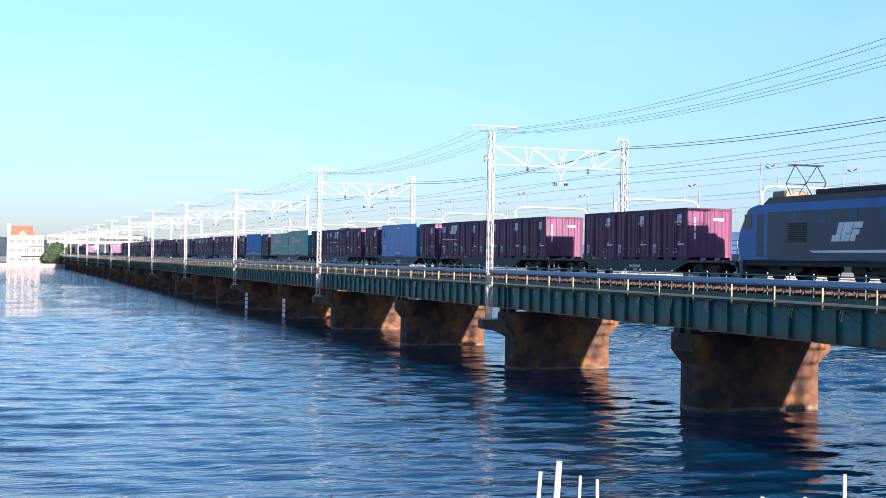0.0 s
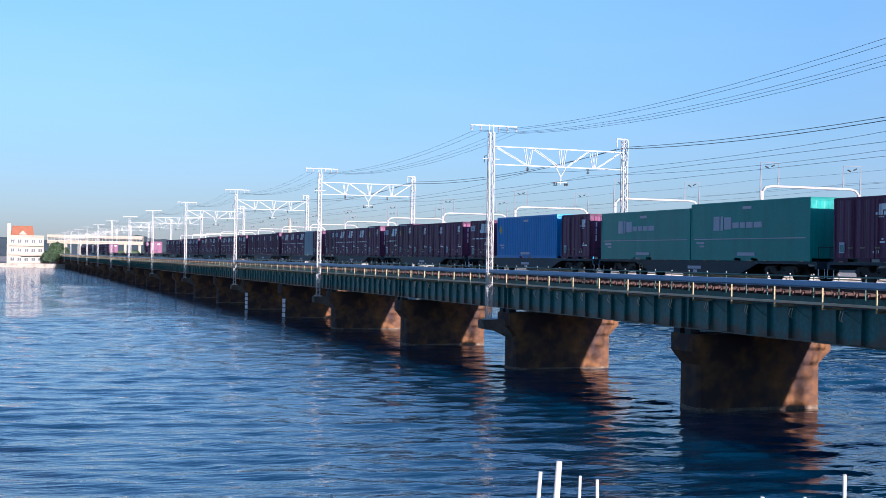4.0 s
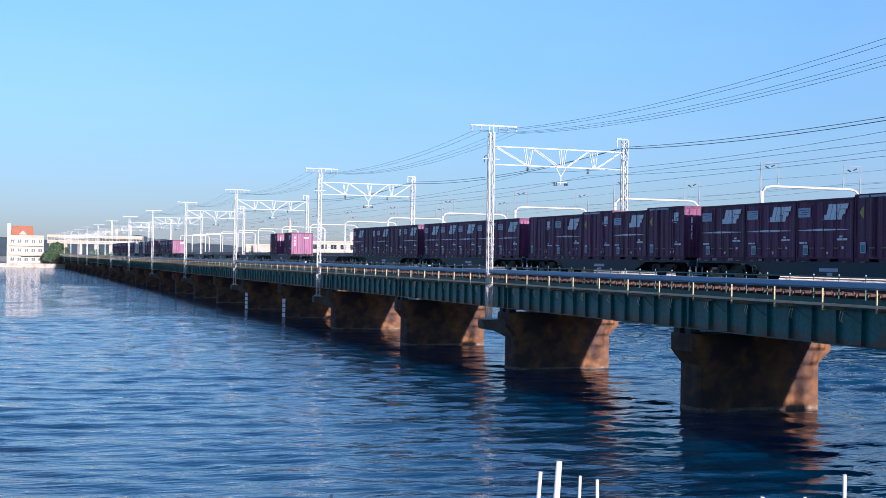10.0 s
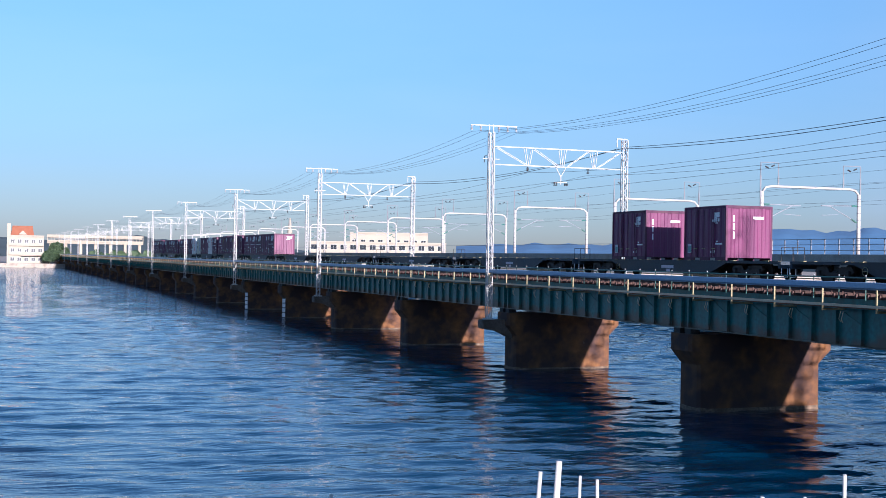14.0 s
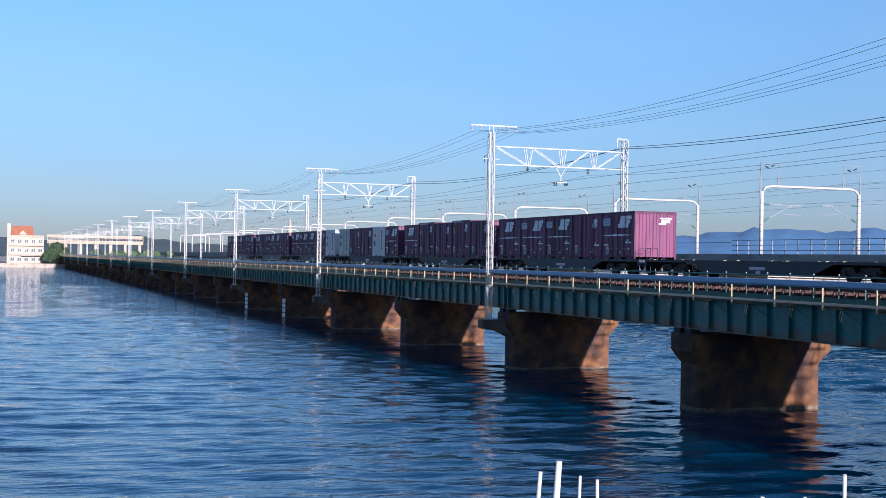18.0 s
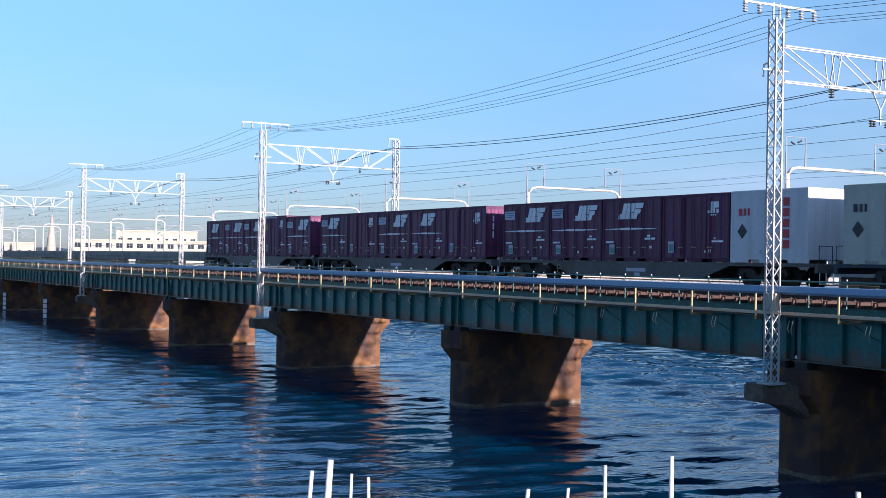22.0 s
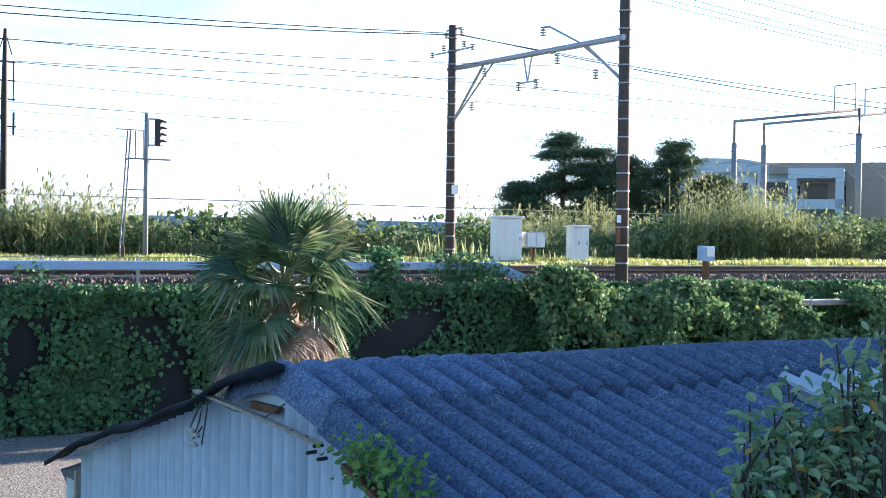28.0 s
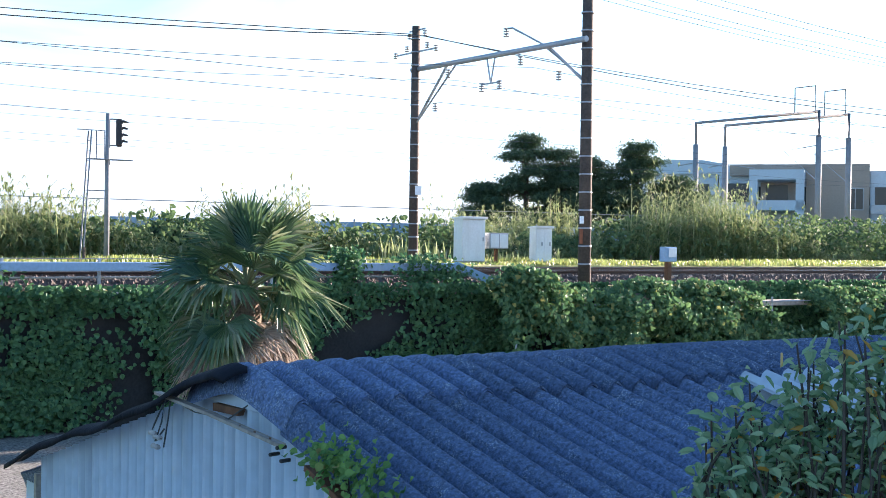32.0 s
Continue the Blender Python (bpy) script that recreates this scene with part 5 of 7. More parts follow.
def shell_spots(centre, radii, count, rng, thick=0.25, top=-0.6, lumps=None):
    """Points on and under the lumpy skin of a mound."""
    out = []
    while len(out) < count:
        d = np.array([rng.gauss(0, 1) for _ in range(3)])
        d /= np.linalg.norm(d)
        if d[2] < top:
            continue
        bump = 1 + 0.16 * noise.noise(Vector(d * 2.3) + Vector(centre)) + 0.10 * noise.noise(Vector(d * 6.0) + Vector(centre))
        if noise.noise(Vector(d * 4.5) + Vector(centre) * 1.7) < -0.28:
            continue
        r = bump * (1 - thick * rng.random() ** 2)
        out.append((centre[0] + d[0] * radii[0] * r, centre[1] + d[1] * radii[1] * r, centre[2] + d[2] * radii[2] * r, *d, 1.0))
    return out


def twig_bm(pairs, r=0.012):
    bm = bmn()
    for p, q in pairs:
        mid = (Vector(p) + Vector(q)) / 2 + Vector((random.uniform(-0.1, 0.1), random.uniform(-0.1, 0.1), 0.08))
        tube(bm, [p, mid, q], [r * 1.6, r * 1.2, r * 0.6], 5)
    return bm


def bush(name, label, mounds, leaf, count, size, base_z, category="bush", lobes=True, seed=1):
    rng = random.Random(seed)
    spots, pairs = [], []
    for c, r in mounds:
        share = int(count * r[0] * r[2] / sum(q[0] * q[2] for _, q in mounds))
        spots += shell_spots(c, r, share, rng)
        for k in range(9):
            d = Vector((rng.uniform(-1, 1), rng.uniform(-1, 1), rng.uniform(-0.2, 0.9)))
            pairs.append(((c[0] + rng.uniform(-0.2, 0.2), c[1] + rng.uniform(-0.2, 0.2), base_z), (c[0] + d.x * r[0] * 0.55, c[1] + d.y * r[1] * 0.55, c[2] + d.z * r[2] * 0.7)))
    e = empty(name, None, label, category)
    part("foliage", leaf_mesh("foliage", spots, leaf, size, size * 0.85, lobes=lobes, seed=seed), None, e)
    part("stem", twig_bm(pairs, 0.02), M_TWIG, e)
    # dark ellipsoids added inside the mounds in place of shaded inner leaves
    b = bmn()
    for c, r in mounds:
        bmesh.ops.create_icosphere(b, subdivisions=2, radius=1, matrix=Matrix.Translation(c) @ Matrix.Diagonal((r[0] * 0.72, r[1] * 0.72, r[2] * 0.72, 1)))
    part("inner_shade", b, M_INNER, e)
    return e


# ---------------------------------------------------------------- the near bank and the tracks on land
WALL_X = 26.8
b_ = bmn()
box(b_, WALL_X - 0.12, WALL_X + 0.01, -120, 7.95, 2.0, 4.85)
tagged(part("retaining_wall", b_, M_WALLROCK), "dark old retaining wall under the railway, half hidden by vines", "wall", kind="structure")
tagged(part("wall_coping", bevel(box(bmn(), WALL_X - 0.2, WALL_X + 0.35, -60, 7.96, 4.852, 5.02), 0.03), M_CONCRETE_PALE), "weathered concrete coping on the wall", "coping", kind="structure")
b_ = bmn()
prism(b_, [(27.2, 5.04), (27.75, 5.27), (34.0, 5.29), (34.9, 5.06), (34.9, 4.9), (27.2, 4.9)], -400, 7.9, "y")
tagged(part("ballast_bed", b_, M_BALLAST), "grey-brown ballast bed of the railway", "ballast", kind="structure")
b_ = bmn()
for k in range(330):
    yk = 7.5 - k * 0.6
    for xc in (NEAR_TRACK, FAR_TRACK):
        box(b_, xc - 1.1, xc + 1.1, yk - 0.1, yk + 0.1, 5.2, 5.305)
tagged(part("land_sleepers", b_, M_CONCRETE_PALE), "concrete sleepers bedded in the ballast", "sleepers", kind="stuff")
# loose ballast stones on the shoulder
rng = random.Random(9)
verts, faces = [], []
for k in range(9000):
    x, y = rng.uniform(26.98, 28.3), 7.5 - 60 * rng.random()
    z = 5.03 + max(0, min(1, (x - 27.2) / 0.55)) * 0.24 + 0.02
    r = rng.uniform(0.035, 0.085)
    i = len(verts)
    a = rng.uniform(0, 6.28)
    for q in range(4):
        verts.append((x + r * math.cos(a + q * 1.571) * rng.uniform(0.7, 1.2), y + r * math.sin(a + q * 1.571) * rng.uniform(0.7, 1.2), z - r * 0.3))
    verts.append((x + rng.uniform(-0.3, 0.3) * r, y, z + r * rng.uniform(0.6, 1.0)))
    faces += [(i, i + 1, i + 4), (i + 1, i + 2, i + 4), (i + 2, i + 3, i + 4), (i + 3, i, i + 4)]
tagged(part("ballast_stones", raw("ballast_stones", verts, faces, M_STONE), None), "loose grey ballast stones beside the rails", "stones", kind="stuff")

# the cable duct and rail go on along the wall
e = empty("trackside_railing", None, "blue-grey cable duct with a thin railing along the wall top", "railing")
part("cable_duct", bevel(box(bmn(), 26.66, 26.84, -18.6, 7.99, 5.47, 5.665), 0.015), M_DUCT, e, "blue-grey boxed cable duct")
b_ = bmn()
bar(b_, (26.75, -18.6, 5.6), (26.75, -20.4, 4.95), 0.18, 0.2)
part("duct_end", b_, M_DUCT, e, "sloping end of the duct")
part("mid_rail", tube(bmn(), [(26.9, 7.9, 5.33), (26.9, -18.4, 5.33)], 0.025, 6), M_STEEL, e)
part("top_rail", tube(bmn(), [(27.05, 7.9, 5.73), (27.05, -17.5, 5.73)], 0.012, 6), M_POLE_GREY, e)
for k in range(13):
    part("railing_post", box(bmn(), 26.86, 26.92, 7.0 - k * 2.05 - 0.03, 7.0 - k * 2.05 + 0.03, 5.02, 5.74), M_STEEL, e)
for k, yy in enumerate((-23.2, -24.4, -28.5)):
    tagged(part("concrete_trough", bevel(box(bmn(), 26.3 - 0.3 * k, 26.8 - 0.3 * k, yy - 2.6, yy, 4.7 - 0.12 * k, 4.86 - 0.12 * k), 0.02), M_CONCRETE_PALE), "old grey concrete cable trough beside the track", "cable trough", "cable troughs")


def vine_cover():
    """Vines that hang down the wall: thick at the top, thin and patchy below."""
    rng = random.Random(21)
    out = []
    while len(out) < 72000:
        y = 8 - 60 * rng.random()
        z = 2.15 + 3.0 * rng.random()
        cover = 0.32 + 0.5 * (z - 2.1) / 3 + 1.25 * noise.noise(Vector((y * 0.45, z * 0.4, 3.1))) + 0.4 * noise.noise(Vector((y * 1.1, z * 1.1, 9.1)))
        if -10.5 < y < -6.5 and z < 4.5:
            cover -= 0.3
        if -19.2 < y < -13.8 and 2.6 < z < 4.9:
            cover -= 0.22
        # vines thinned so the near-black wall stands in for vines in shade
        if -13.2 < y < -5.0 and 3.5 < z < 4.6:
            cover -= 0.3
        if z < 2.9:
            cover += 0.25
        if rng.random() > cover:
            continue
        bulge = 0.14 + 0.75 * max(0, noise.noise(Vector((y * 0.75, z * 0.9, 5)))) + 0.25 * max(0, noise.noise(Vector((y * 2.1, z * 2.1, 8)))) + (0.15 if z < 2.8 else 0)
        out.append((WALL_X - 0.14 - bulge * (0.35 + 0.65 * rng.random()), y, z, -1, 0, 0.35, 1.0))
    # over the coping and on the duct
    for yc, w, h, n in ((-2.5, 0.8, 0.35, 120), (-5.0, 0.5, 0.25, 70), (-7.2, 0.6, 0.3, 80), (-15.4, 0.42, 0.75, 800), (-17.6, 0.9, 0.6, 700), (-18.5, 0.6, 0.35, 200), (1.0, 1.2, 0.4, 150), (4.5, 1.5, 0.5, 240)):
        for k in range(n):
            out.append((26.72 + rng.gauss(0, 0.16), yc + rng.gauss(0, w * 0.5), 5.0 + h * rng.random() + 0.35 * rng.random(), -0.6, 0, 0.8, 0.9))
    for k in range(1500):
        out.append((WALL_X - 0.15 - 0.25 * rng.random(), 8 - 28 * rng.random(), 4.8 + 0.3 * rng.random(), -0.7, 0, 0.7, 0.9))
    return out


tagged(part("wall_vines", leaf_mesh("wall_vines", vine_cover(), L_VINE, 0.118, 0.115, lobes=True, seed=3), None), "dark green climbing vines covering the retaining wall", "vines", kind="stuff")
# hedge of vines over a fence further along
hedge = []
rng = random.Random(33)
while len(hedge) < 38000:
    y = -18.8 - 26 * rng.random()
    heap = sum(h * math.exp(-((y - yc) / w) ** 2) for yc, h, w in ((-19.9, 0.6, 1.1), (-24.0, 0.35, 1.1), (-26.1, 0.25, 0.8)))
    top = 4.85 + heap + 0.3 * noise.noise(Vector((y * 1.3, 0, 2))) + 0.2 * noise.noise(Vector((y * 3.1, 0, 7)))
    if -30.4 < y < -28.2:
        top -= 1.2
    a = rng.random()
    z = 2.4 + (top - 2.4) * (1 - a * a)
    if noise.noise(Vector((y * 1.3, z * 1.5, 11))) < -0.18 and rng.random() < 0.8:
        continue
    x = 25.6 - 0.75 * math.sqrt(max(0.02, 1 - ((z - 3.4) / (top - 3.3 + 0.01)) ** 2)) if z > 3.4 else 24.85
    hedge.append((x + rng.gauss(0, 0.16) - 0.55 * noise.noise(Vector((y * 0.9, z * 1.2, 4))) + 0.55 * rng.random() * (z > top - 0.4), y, z + rng.gauss(0, 0.05), -0.7, 0, 0.7 if z > top - 0.5 else 0.25, 1.0))
tagged(part("vine_hedge", leaf_mesh("vine_hedge", hedge, L_HEDGE, 0.135, 0.13, lobes=True, seed=5), None), "bright green vines heaped over a wire fence", "vines", kind="stuff")
e = empty("wire_fence", None, "thin grey metal fence overgrown by vines", "fence")
for k in range(9):
    part("fence_post", tube(bmn(), [(25.35, -19.5 - 3.1 * k, 2.1), (25.35, -19.5 - 3.1 * k, 4.75)], 0.03, 6), M_STEEL, e)
for zz in (3.2, 4.62):
    part("fence_rail", tube(bmn(), [(25.35, -19.5, zz), (25.35, -44.3, zz)], 0.018, 6), M_STEEL, e)


# ---------------------------------------------------------------- poles, signal and boxes by the tracks
e = empty("wooden_portal", pose(0, -22.7, 0), "two dark timber poles with a tubular beam carrying the overhead wires", "catenary mast")
for xx, dy, z0, z1, r in ((26.9, -0.3, 4.6, 13.95, 0.18), (35.0, 0.05, 4.9, 13.17, 0.16)):
    part("pole", tube(bmn(), [(xx, dy, z0), (xx, dy, (z0 + z1) / 2), (xx, dy, z1)], [r, r * 0.93, r * 0.82], 12), M_POLE, e)
    for k in range(17):
        zk = z0 + 0.8 + (z1 - z0 - 1.0) * (k + 0.5) / 17
        part("step_band", tube(bmn(), [(xx, dy, zk - 0.02), (xx, dy, zk + 0.02)], r * 1.04, 10), M_STEEL, e)
part("beam", tube(bmn(), [(26.6, 0, 11.75), (35.3, 0, 11.78)], 0.085, 8), M_STEEL, e)
for p, q, r in (((27.05, -0.28, 10.7), (28.25, -0.05, 11.72), 0.045), ((34.85, 0, 10.2), (33.3, 0, 11.7), 0.045), ((34.95, 0.05, 10.0), (32.7, 0.05, 11.7), 0.03)):
    part("brace", tube(bmn(), [p, q], r, 6), M_STEEL, e)
part("upper_arm", tube(bmn(), [(27.1, -0.25, 10.8), (28.6, -0.05, 11.86), (29.9, 0, 12.46), (30.15, 0, 12.48)], 0.03, 6), M_STEEL, e)
b_ = bmn()
bar(b_, (30.75, 0, 11.7), (30.95, 0, 10.95), 0.035)
bar(b_, (31.15, 0, 11.7), (30.95, 0, 10.95), 0.035)
bar(b_, (30.5, 0, 10.95), (31.4, 0, 10.95), 0.045)
part("wire_hanger", b_, M_STEEL, e)
for xx, zz in ((30.5, 11.0), (31.4, 11.0), (30.2, 12.5), (29.5, 11.6), (33.2, 11.6), (27.75, 11.0), (33.9, 10.6)):
    part("insulator", insulator_bm((xx, 0, zz), 4, 0.1), M_INSUL, e)
b_ = bmn()
bar(b_, (33.9, 0, 12.35), (36.3, 0, 12.35), 0.05)
bar(b_, (34.55, 0, 13.05), (35.45, 0, 13.05), 0.05)
part("crossarm", b_, M_STEEL, e)
for xx, zz in ((33.9, 12.45), (36.3, 12.45), (34.55, 13.0), (35.45, 13.0), (34.4, 12.6), (35.6, 12.6)):
    part("insulator", insulator_bm((xx, 0, zz), 3, 0.09), M_INSUL, e)
part("number_tag", box(bmn(), 34.81, 34.83, -0.12, 0.12, 7.7, 8.0), M_MARK, e, "white tag with number bars")
part("orange_tag", box(bmn(), 26.69, 26.705, -0.05, 0.06, 6.2, 6.6), M_ROOF_ORANGE, e, "orange warning tag")
part("white_tag", box(bmn(), 26.69, 26.705, -0.08, 0.06, 6.75, 6.95), M_MARK, e)

e = empty("signal_post", pose(38, -13.5, 0), "grey steel railway signal post with four hooded lamps and a ladder", "signal")
part("post", tube(bmn(), [(0, 0, 4.9), (0, 0, 9.95)], [0.09, 0.07], 10), M_POLE_GREY, e)
part("signal_head", bevel(box(bmn(), -0.14, 0.02, -0.44, -0.24, 8.95, 9.8), 0.05), M_MARK_BLACK, e, "black signal head")
for k in range(4):
    b_ = bmn()
    prism(b_, [(-0.44, 9.1 + k * 0.2), (-0.6, 9.09 + k * 0.2), (-0.6, 9.12 + k * 0.2), (-0.44, 9.17 + k * 0.2)], -0.13, 0.01)
    part("lamp_hood", b_, M_MARK_BLACK, e)
b_ = bmn()
for zz in (8.98, 9.78):
    tube(b_, [(0, 0, zz), (-0.06, -0.3, zz)], 0.025, 6)
part("bracket", b_, M_POLE_GREY, e)
b_ = bmn()
bar(b_, (0, 0.62, 8.55), (0, -0.75, 8.55), 0.3, 0.03)
part("platform", b_, M_POLE_GREY, e)
b_ = bmn()
for dx in (-0.14, 0.14):
    tube(b_, [(dx, 0.8, 4.9), (dx, 0.55, 9.4)], 0.025, 6)
tube(b_, [(0, 0.95, 9.42), (0, 0.1, 9.42), (0, 0.1, 8.55)], 0.018, 6)
tube(b_, [(0, 0.35, 9.4), (0, 0.35, 8.55)], 0.018, 6)
tube(b_, [(0, 0.0, 7.6), (0, 0.66, 7.6)], 0.018, 6)
for k in range(14):
    zz = 5.2 + k * 0.3
    tube(b_, [(-0.14, 0.78 - 0.016 * k, zz), (0.14, 0.78 - 0.016 * k, zz)], 0.012, 5)
part("ladder", b_, M_POLE_GREY, e)


def cabinet(name, x, y0, y1, z0, z1, depth, doors, label):
    e = empty(name, pose(x, (y0 + y1) / 2, z0), label, "equipment cabinet", "trackside cabinets")
    hw, h = abs(y1 - y0) / 2, z1 - z0
    part("body", bevel(box(bmn(), 0, depth, -hw, hw, 0.06, h), 0.015), M_CABINET, e)
    part("plinth", box(bmn(), -0.04, depth + 0.04, -hw - 0.04, hw + 0.04, -0.5, 0.055), M_CONCRETE_PALE, e)
    part("roof", bevel(prism(bmn(), [(-0.08, h), (depth + 0.05, h), (depth + 0.05, h + 0.05), (-0.08, h + 0.09)], -hw - 0.05, hw + 0.05, "y"), 0.01), M_CABINET, e)
    for k in range(doors):
        w = 2 * hw / doors
        d = part("door", box(bmn(), -0.014, -0.002, -hw + w * k + 0.02, -hw + w * (k + 1) - 0.02, 0.1, h - 0.04), M_CABINET, e)
        part("handle", box(bmn(), -0.04, -0.015, -hw + w * k + 0.08, -hw + w * k + 0.13, h * 0.5, h * 0.5 + 0.14), M_STEEL, d)
    return e


cabinet("equipment_cabinet", 37.0, -26.0, -27.0, 5.46, 7.02, 0.55, 1, "tall white steel equipment cabinet beside the track")
cabinet("equipment_cabinet", 37.0, -29.3, -30.05, 5.46, 6.75, 0.4, 2, "white two-door equipment cabinet beside the track")
e = empty("relay_box", pose(37.0, -27.55, 0), "grey relay box on a short red post", "relay box")
part("box", bevel(box(bmn(), -0.1, 0.35, -0.42, 0.42, 5.98, 6.55), 0.02), M_STEEL, e)
for s in (-0.2, 0.2):
    part("door", box(bmn(), -0.115, -0.102, s - 0.18, s + 0.18, 6.02, 6.5), M_CABINET, e)
part("post", box(bmn(), 0.05, 0.15, -0.05, 0.05, 5.0, 5.98), M_RUST, e)
e = empty("junction_box", pose(26.75, -26.0, 0), "white and grey junction box on a rusty post", "junction box")
part("box", bevel(box(bmn(), -0.12, 0.12, -0.24, 0.24, 5.72, 6.15), 0.02), M_DUCT, e)
part("cover", bevel(box(bmn(), -0.14, -0.122, -0.2, 0.1, 5.85, 6.12), 0.005), M_CABINET, e)
part("post", box(bmn(), -0.07, 0.07, -0.07, 0.07, 4.6, 5.715), M_RUST, e)
for x, y, h in ((36.2, -12.2, 0.9), (35.9, -34.0, 0.8), (36.1, -18.8, 0.7)):
    tagged(part("marker_stake", tube(bmn(), [(x, y, 4.9), (x, y, 5.0 + h)], 0.04, 6), M_POLE), "short dark marker stake in the grass", "stake", "marker stakes")
for k in range(2):
    e = empty("lattice_pole", pose(46.0 + 3.4 * k, -11.2 + 0.1 * k, 0), "dark slim pole with wire brackets beyond the track", "pole", "far poles")
    h = 13.35 - 1.4 * k
    part("pole", tube(bmn(), [(0, 0, 4.9), (0, 0, h - 2.2), (0, 0, h)], [0.12, 0.115, 0.06], 10), M_BOGIE, e)
    b_ = bmn()
    for sy in (1, -1):
        bar(b_, (0, sy * 0.3, h - 2.5), (0, sy * 0.3, h - 1.1), 0.035)
        for zz in (h - 2.45, h - 1.8, h - 1.15):
            bar(b_, (0, 0, zz), (0, sy * 0.36, zz), 0.045)
    bar(b_, (0, -0.32, h - 3.7), (0, -0.32, h - 2.9), 0.06)
    bar(b_, (0, 0, h - 3.4), (0, -0.4, h - 3.4), 0.05)
    bar(b_, (0, 0.24, h - 0.9), (0, 0, h - 0.1), 0.03)
    bar(b_, (0, -0.24, h - 0.9), (0, 0, h - 0.1), 0.03)
    part("bracket", b_, M_POLE, e)
    if k == 0:
        part("arm", tube(bmn(), [(0, 0, h - 2.9), (3.3, 0.1, h - 3.9)], 0.05, 6), M_POLE_GREY, e)


# ---------------------------------------------------------------- grass, reeds and trees beyond the tracks
def blades(name, count, area, hmin, hmax, width, material, label, category, z0=5.42, plumes=0.0, seed=2, dens=None):
    rng = random.Random(seed)
    verts, faces = [], []
    n = 0
    while n < count:
        x, y = rng.uniform(*area[0]), rng.uniform(*area[1])
        den = 0.5 + 1.1 * noise.noise(Vector((x * 0.45, y * 0.4, seed)))
        if rng.random() > den:
            continue
        n += 1
        h = rng.uniform(hmin, hmax) * (0.8 + 0.9 * noise.noise(Vector((x * 0.22, y * 0.25, seed + 5))))
        for k in range(3 if plumes else 1):
            a = rng.uniform(0, 6.283)
            lean = rng.uniform(0.1, 0.9) * h * (0.45 if plumes else 0.6)
            dx, dy = math.cos(a), math.sin(a)
            px, py = -dy * width * rng.uniform(0.6, 1.3), dx * width
            base = z0 + (0 if k == 0 else h * rng.uniform(0.1, 0.5))
            hh = h * (1 if k == 0 else rng.uniform(0.3, 0.55))
            i = len(verts)
            verts += [(x - px, y - py, base), (x + px, y + py, base), (x + dx * lean * 0.35 + px, y + dy * lean * 0.35 + py, base + hh * 0.6), (x + dx * lean * 0.35 - px, y + dy * lean * 0.35 - py, base + hh * 0.6),
                      (x + dx * lean, y + dy * lean, base + hh * (1.0 if k == 0 else 0.8))]
            faces += [(i, i + 1, i + 2, i + 3), (i + 3, i + 2, i + 4)]
        if rng.random() < plumes:
            for k in range(4):
                i = len(verts)
                z = z0 + h
                a = rng.uniform(0, 6.283)
                verts += [(x, y, z - 0.15), (x + 0.06 * math.cos(a), y + 0.06 * math.sin(a), z + 0.12), (x + 0.14 * math.cos(a), y + 0.14 * math.sin(a), z + 0.3)]
                faces.append((i, i + 1, i + 2))
    return tagged(part(name, raw(name, verts, faces, material), None), label, category, kind="stuff")


tagged(part("grass_bank", prism(bmn(), [(34.95, 5.051), (35.5, 5.4), (37.2, 5.45), (48, 5.5), (60, 5.052)], -150, 3.0, "y"), M_GRASSGROUND), "low grassy bank beyond the rails", "ground", kind="structure")
blades("trackside_grass", 34000, ((35.3, 41.5), (-75, 3)), 0.06, 0.24, 0.022, L_GRASS, "sunlit yellow-green grass strip beyond the rails", "grass", seed=2)


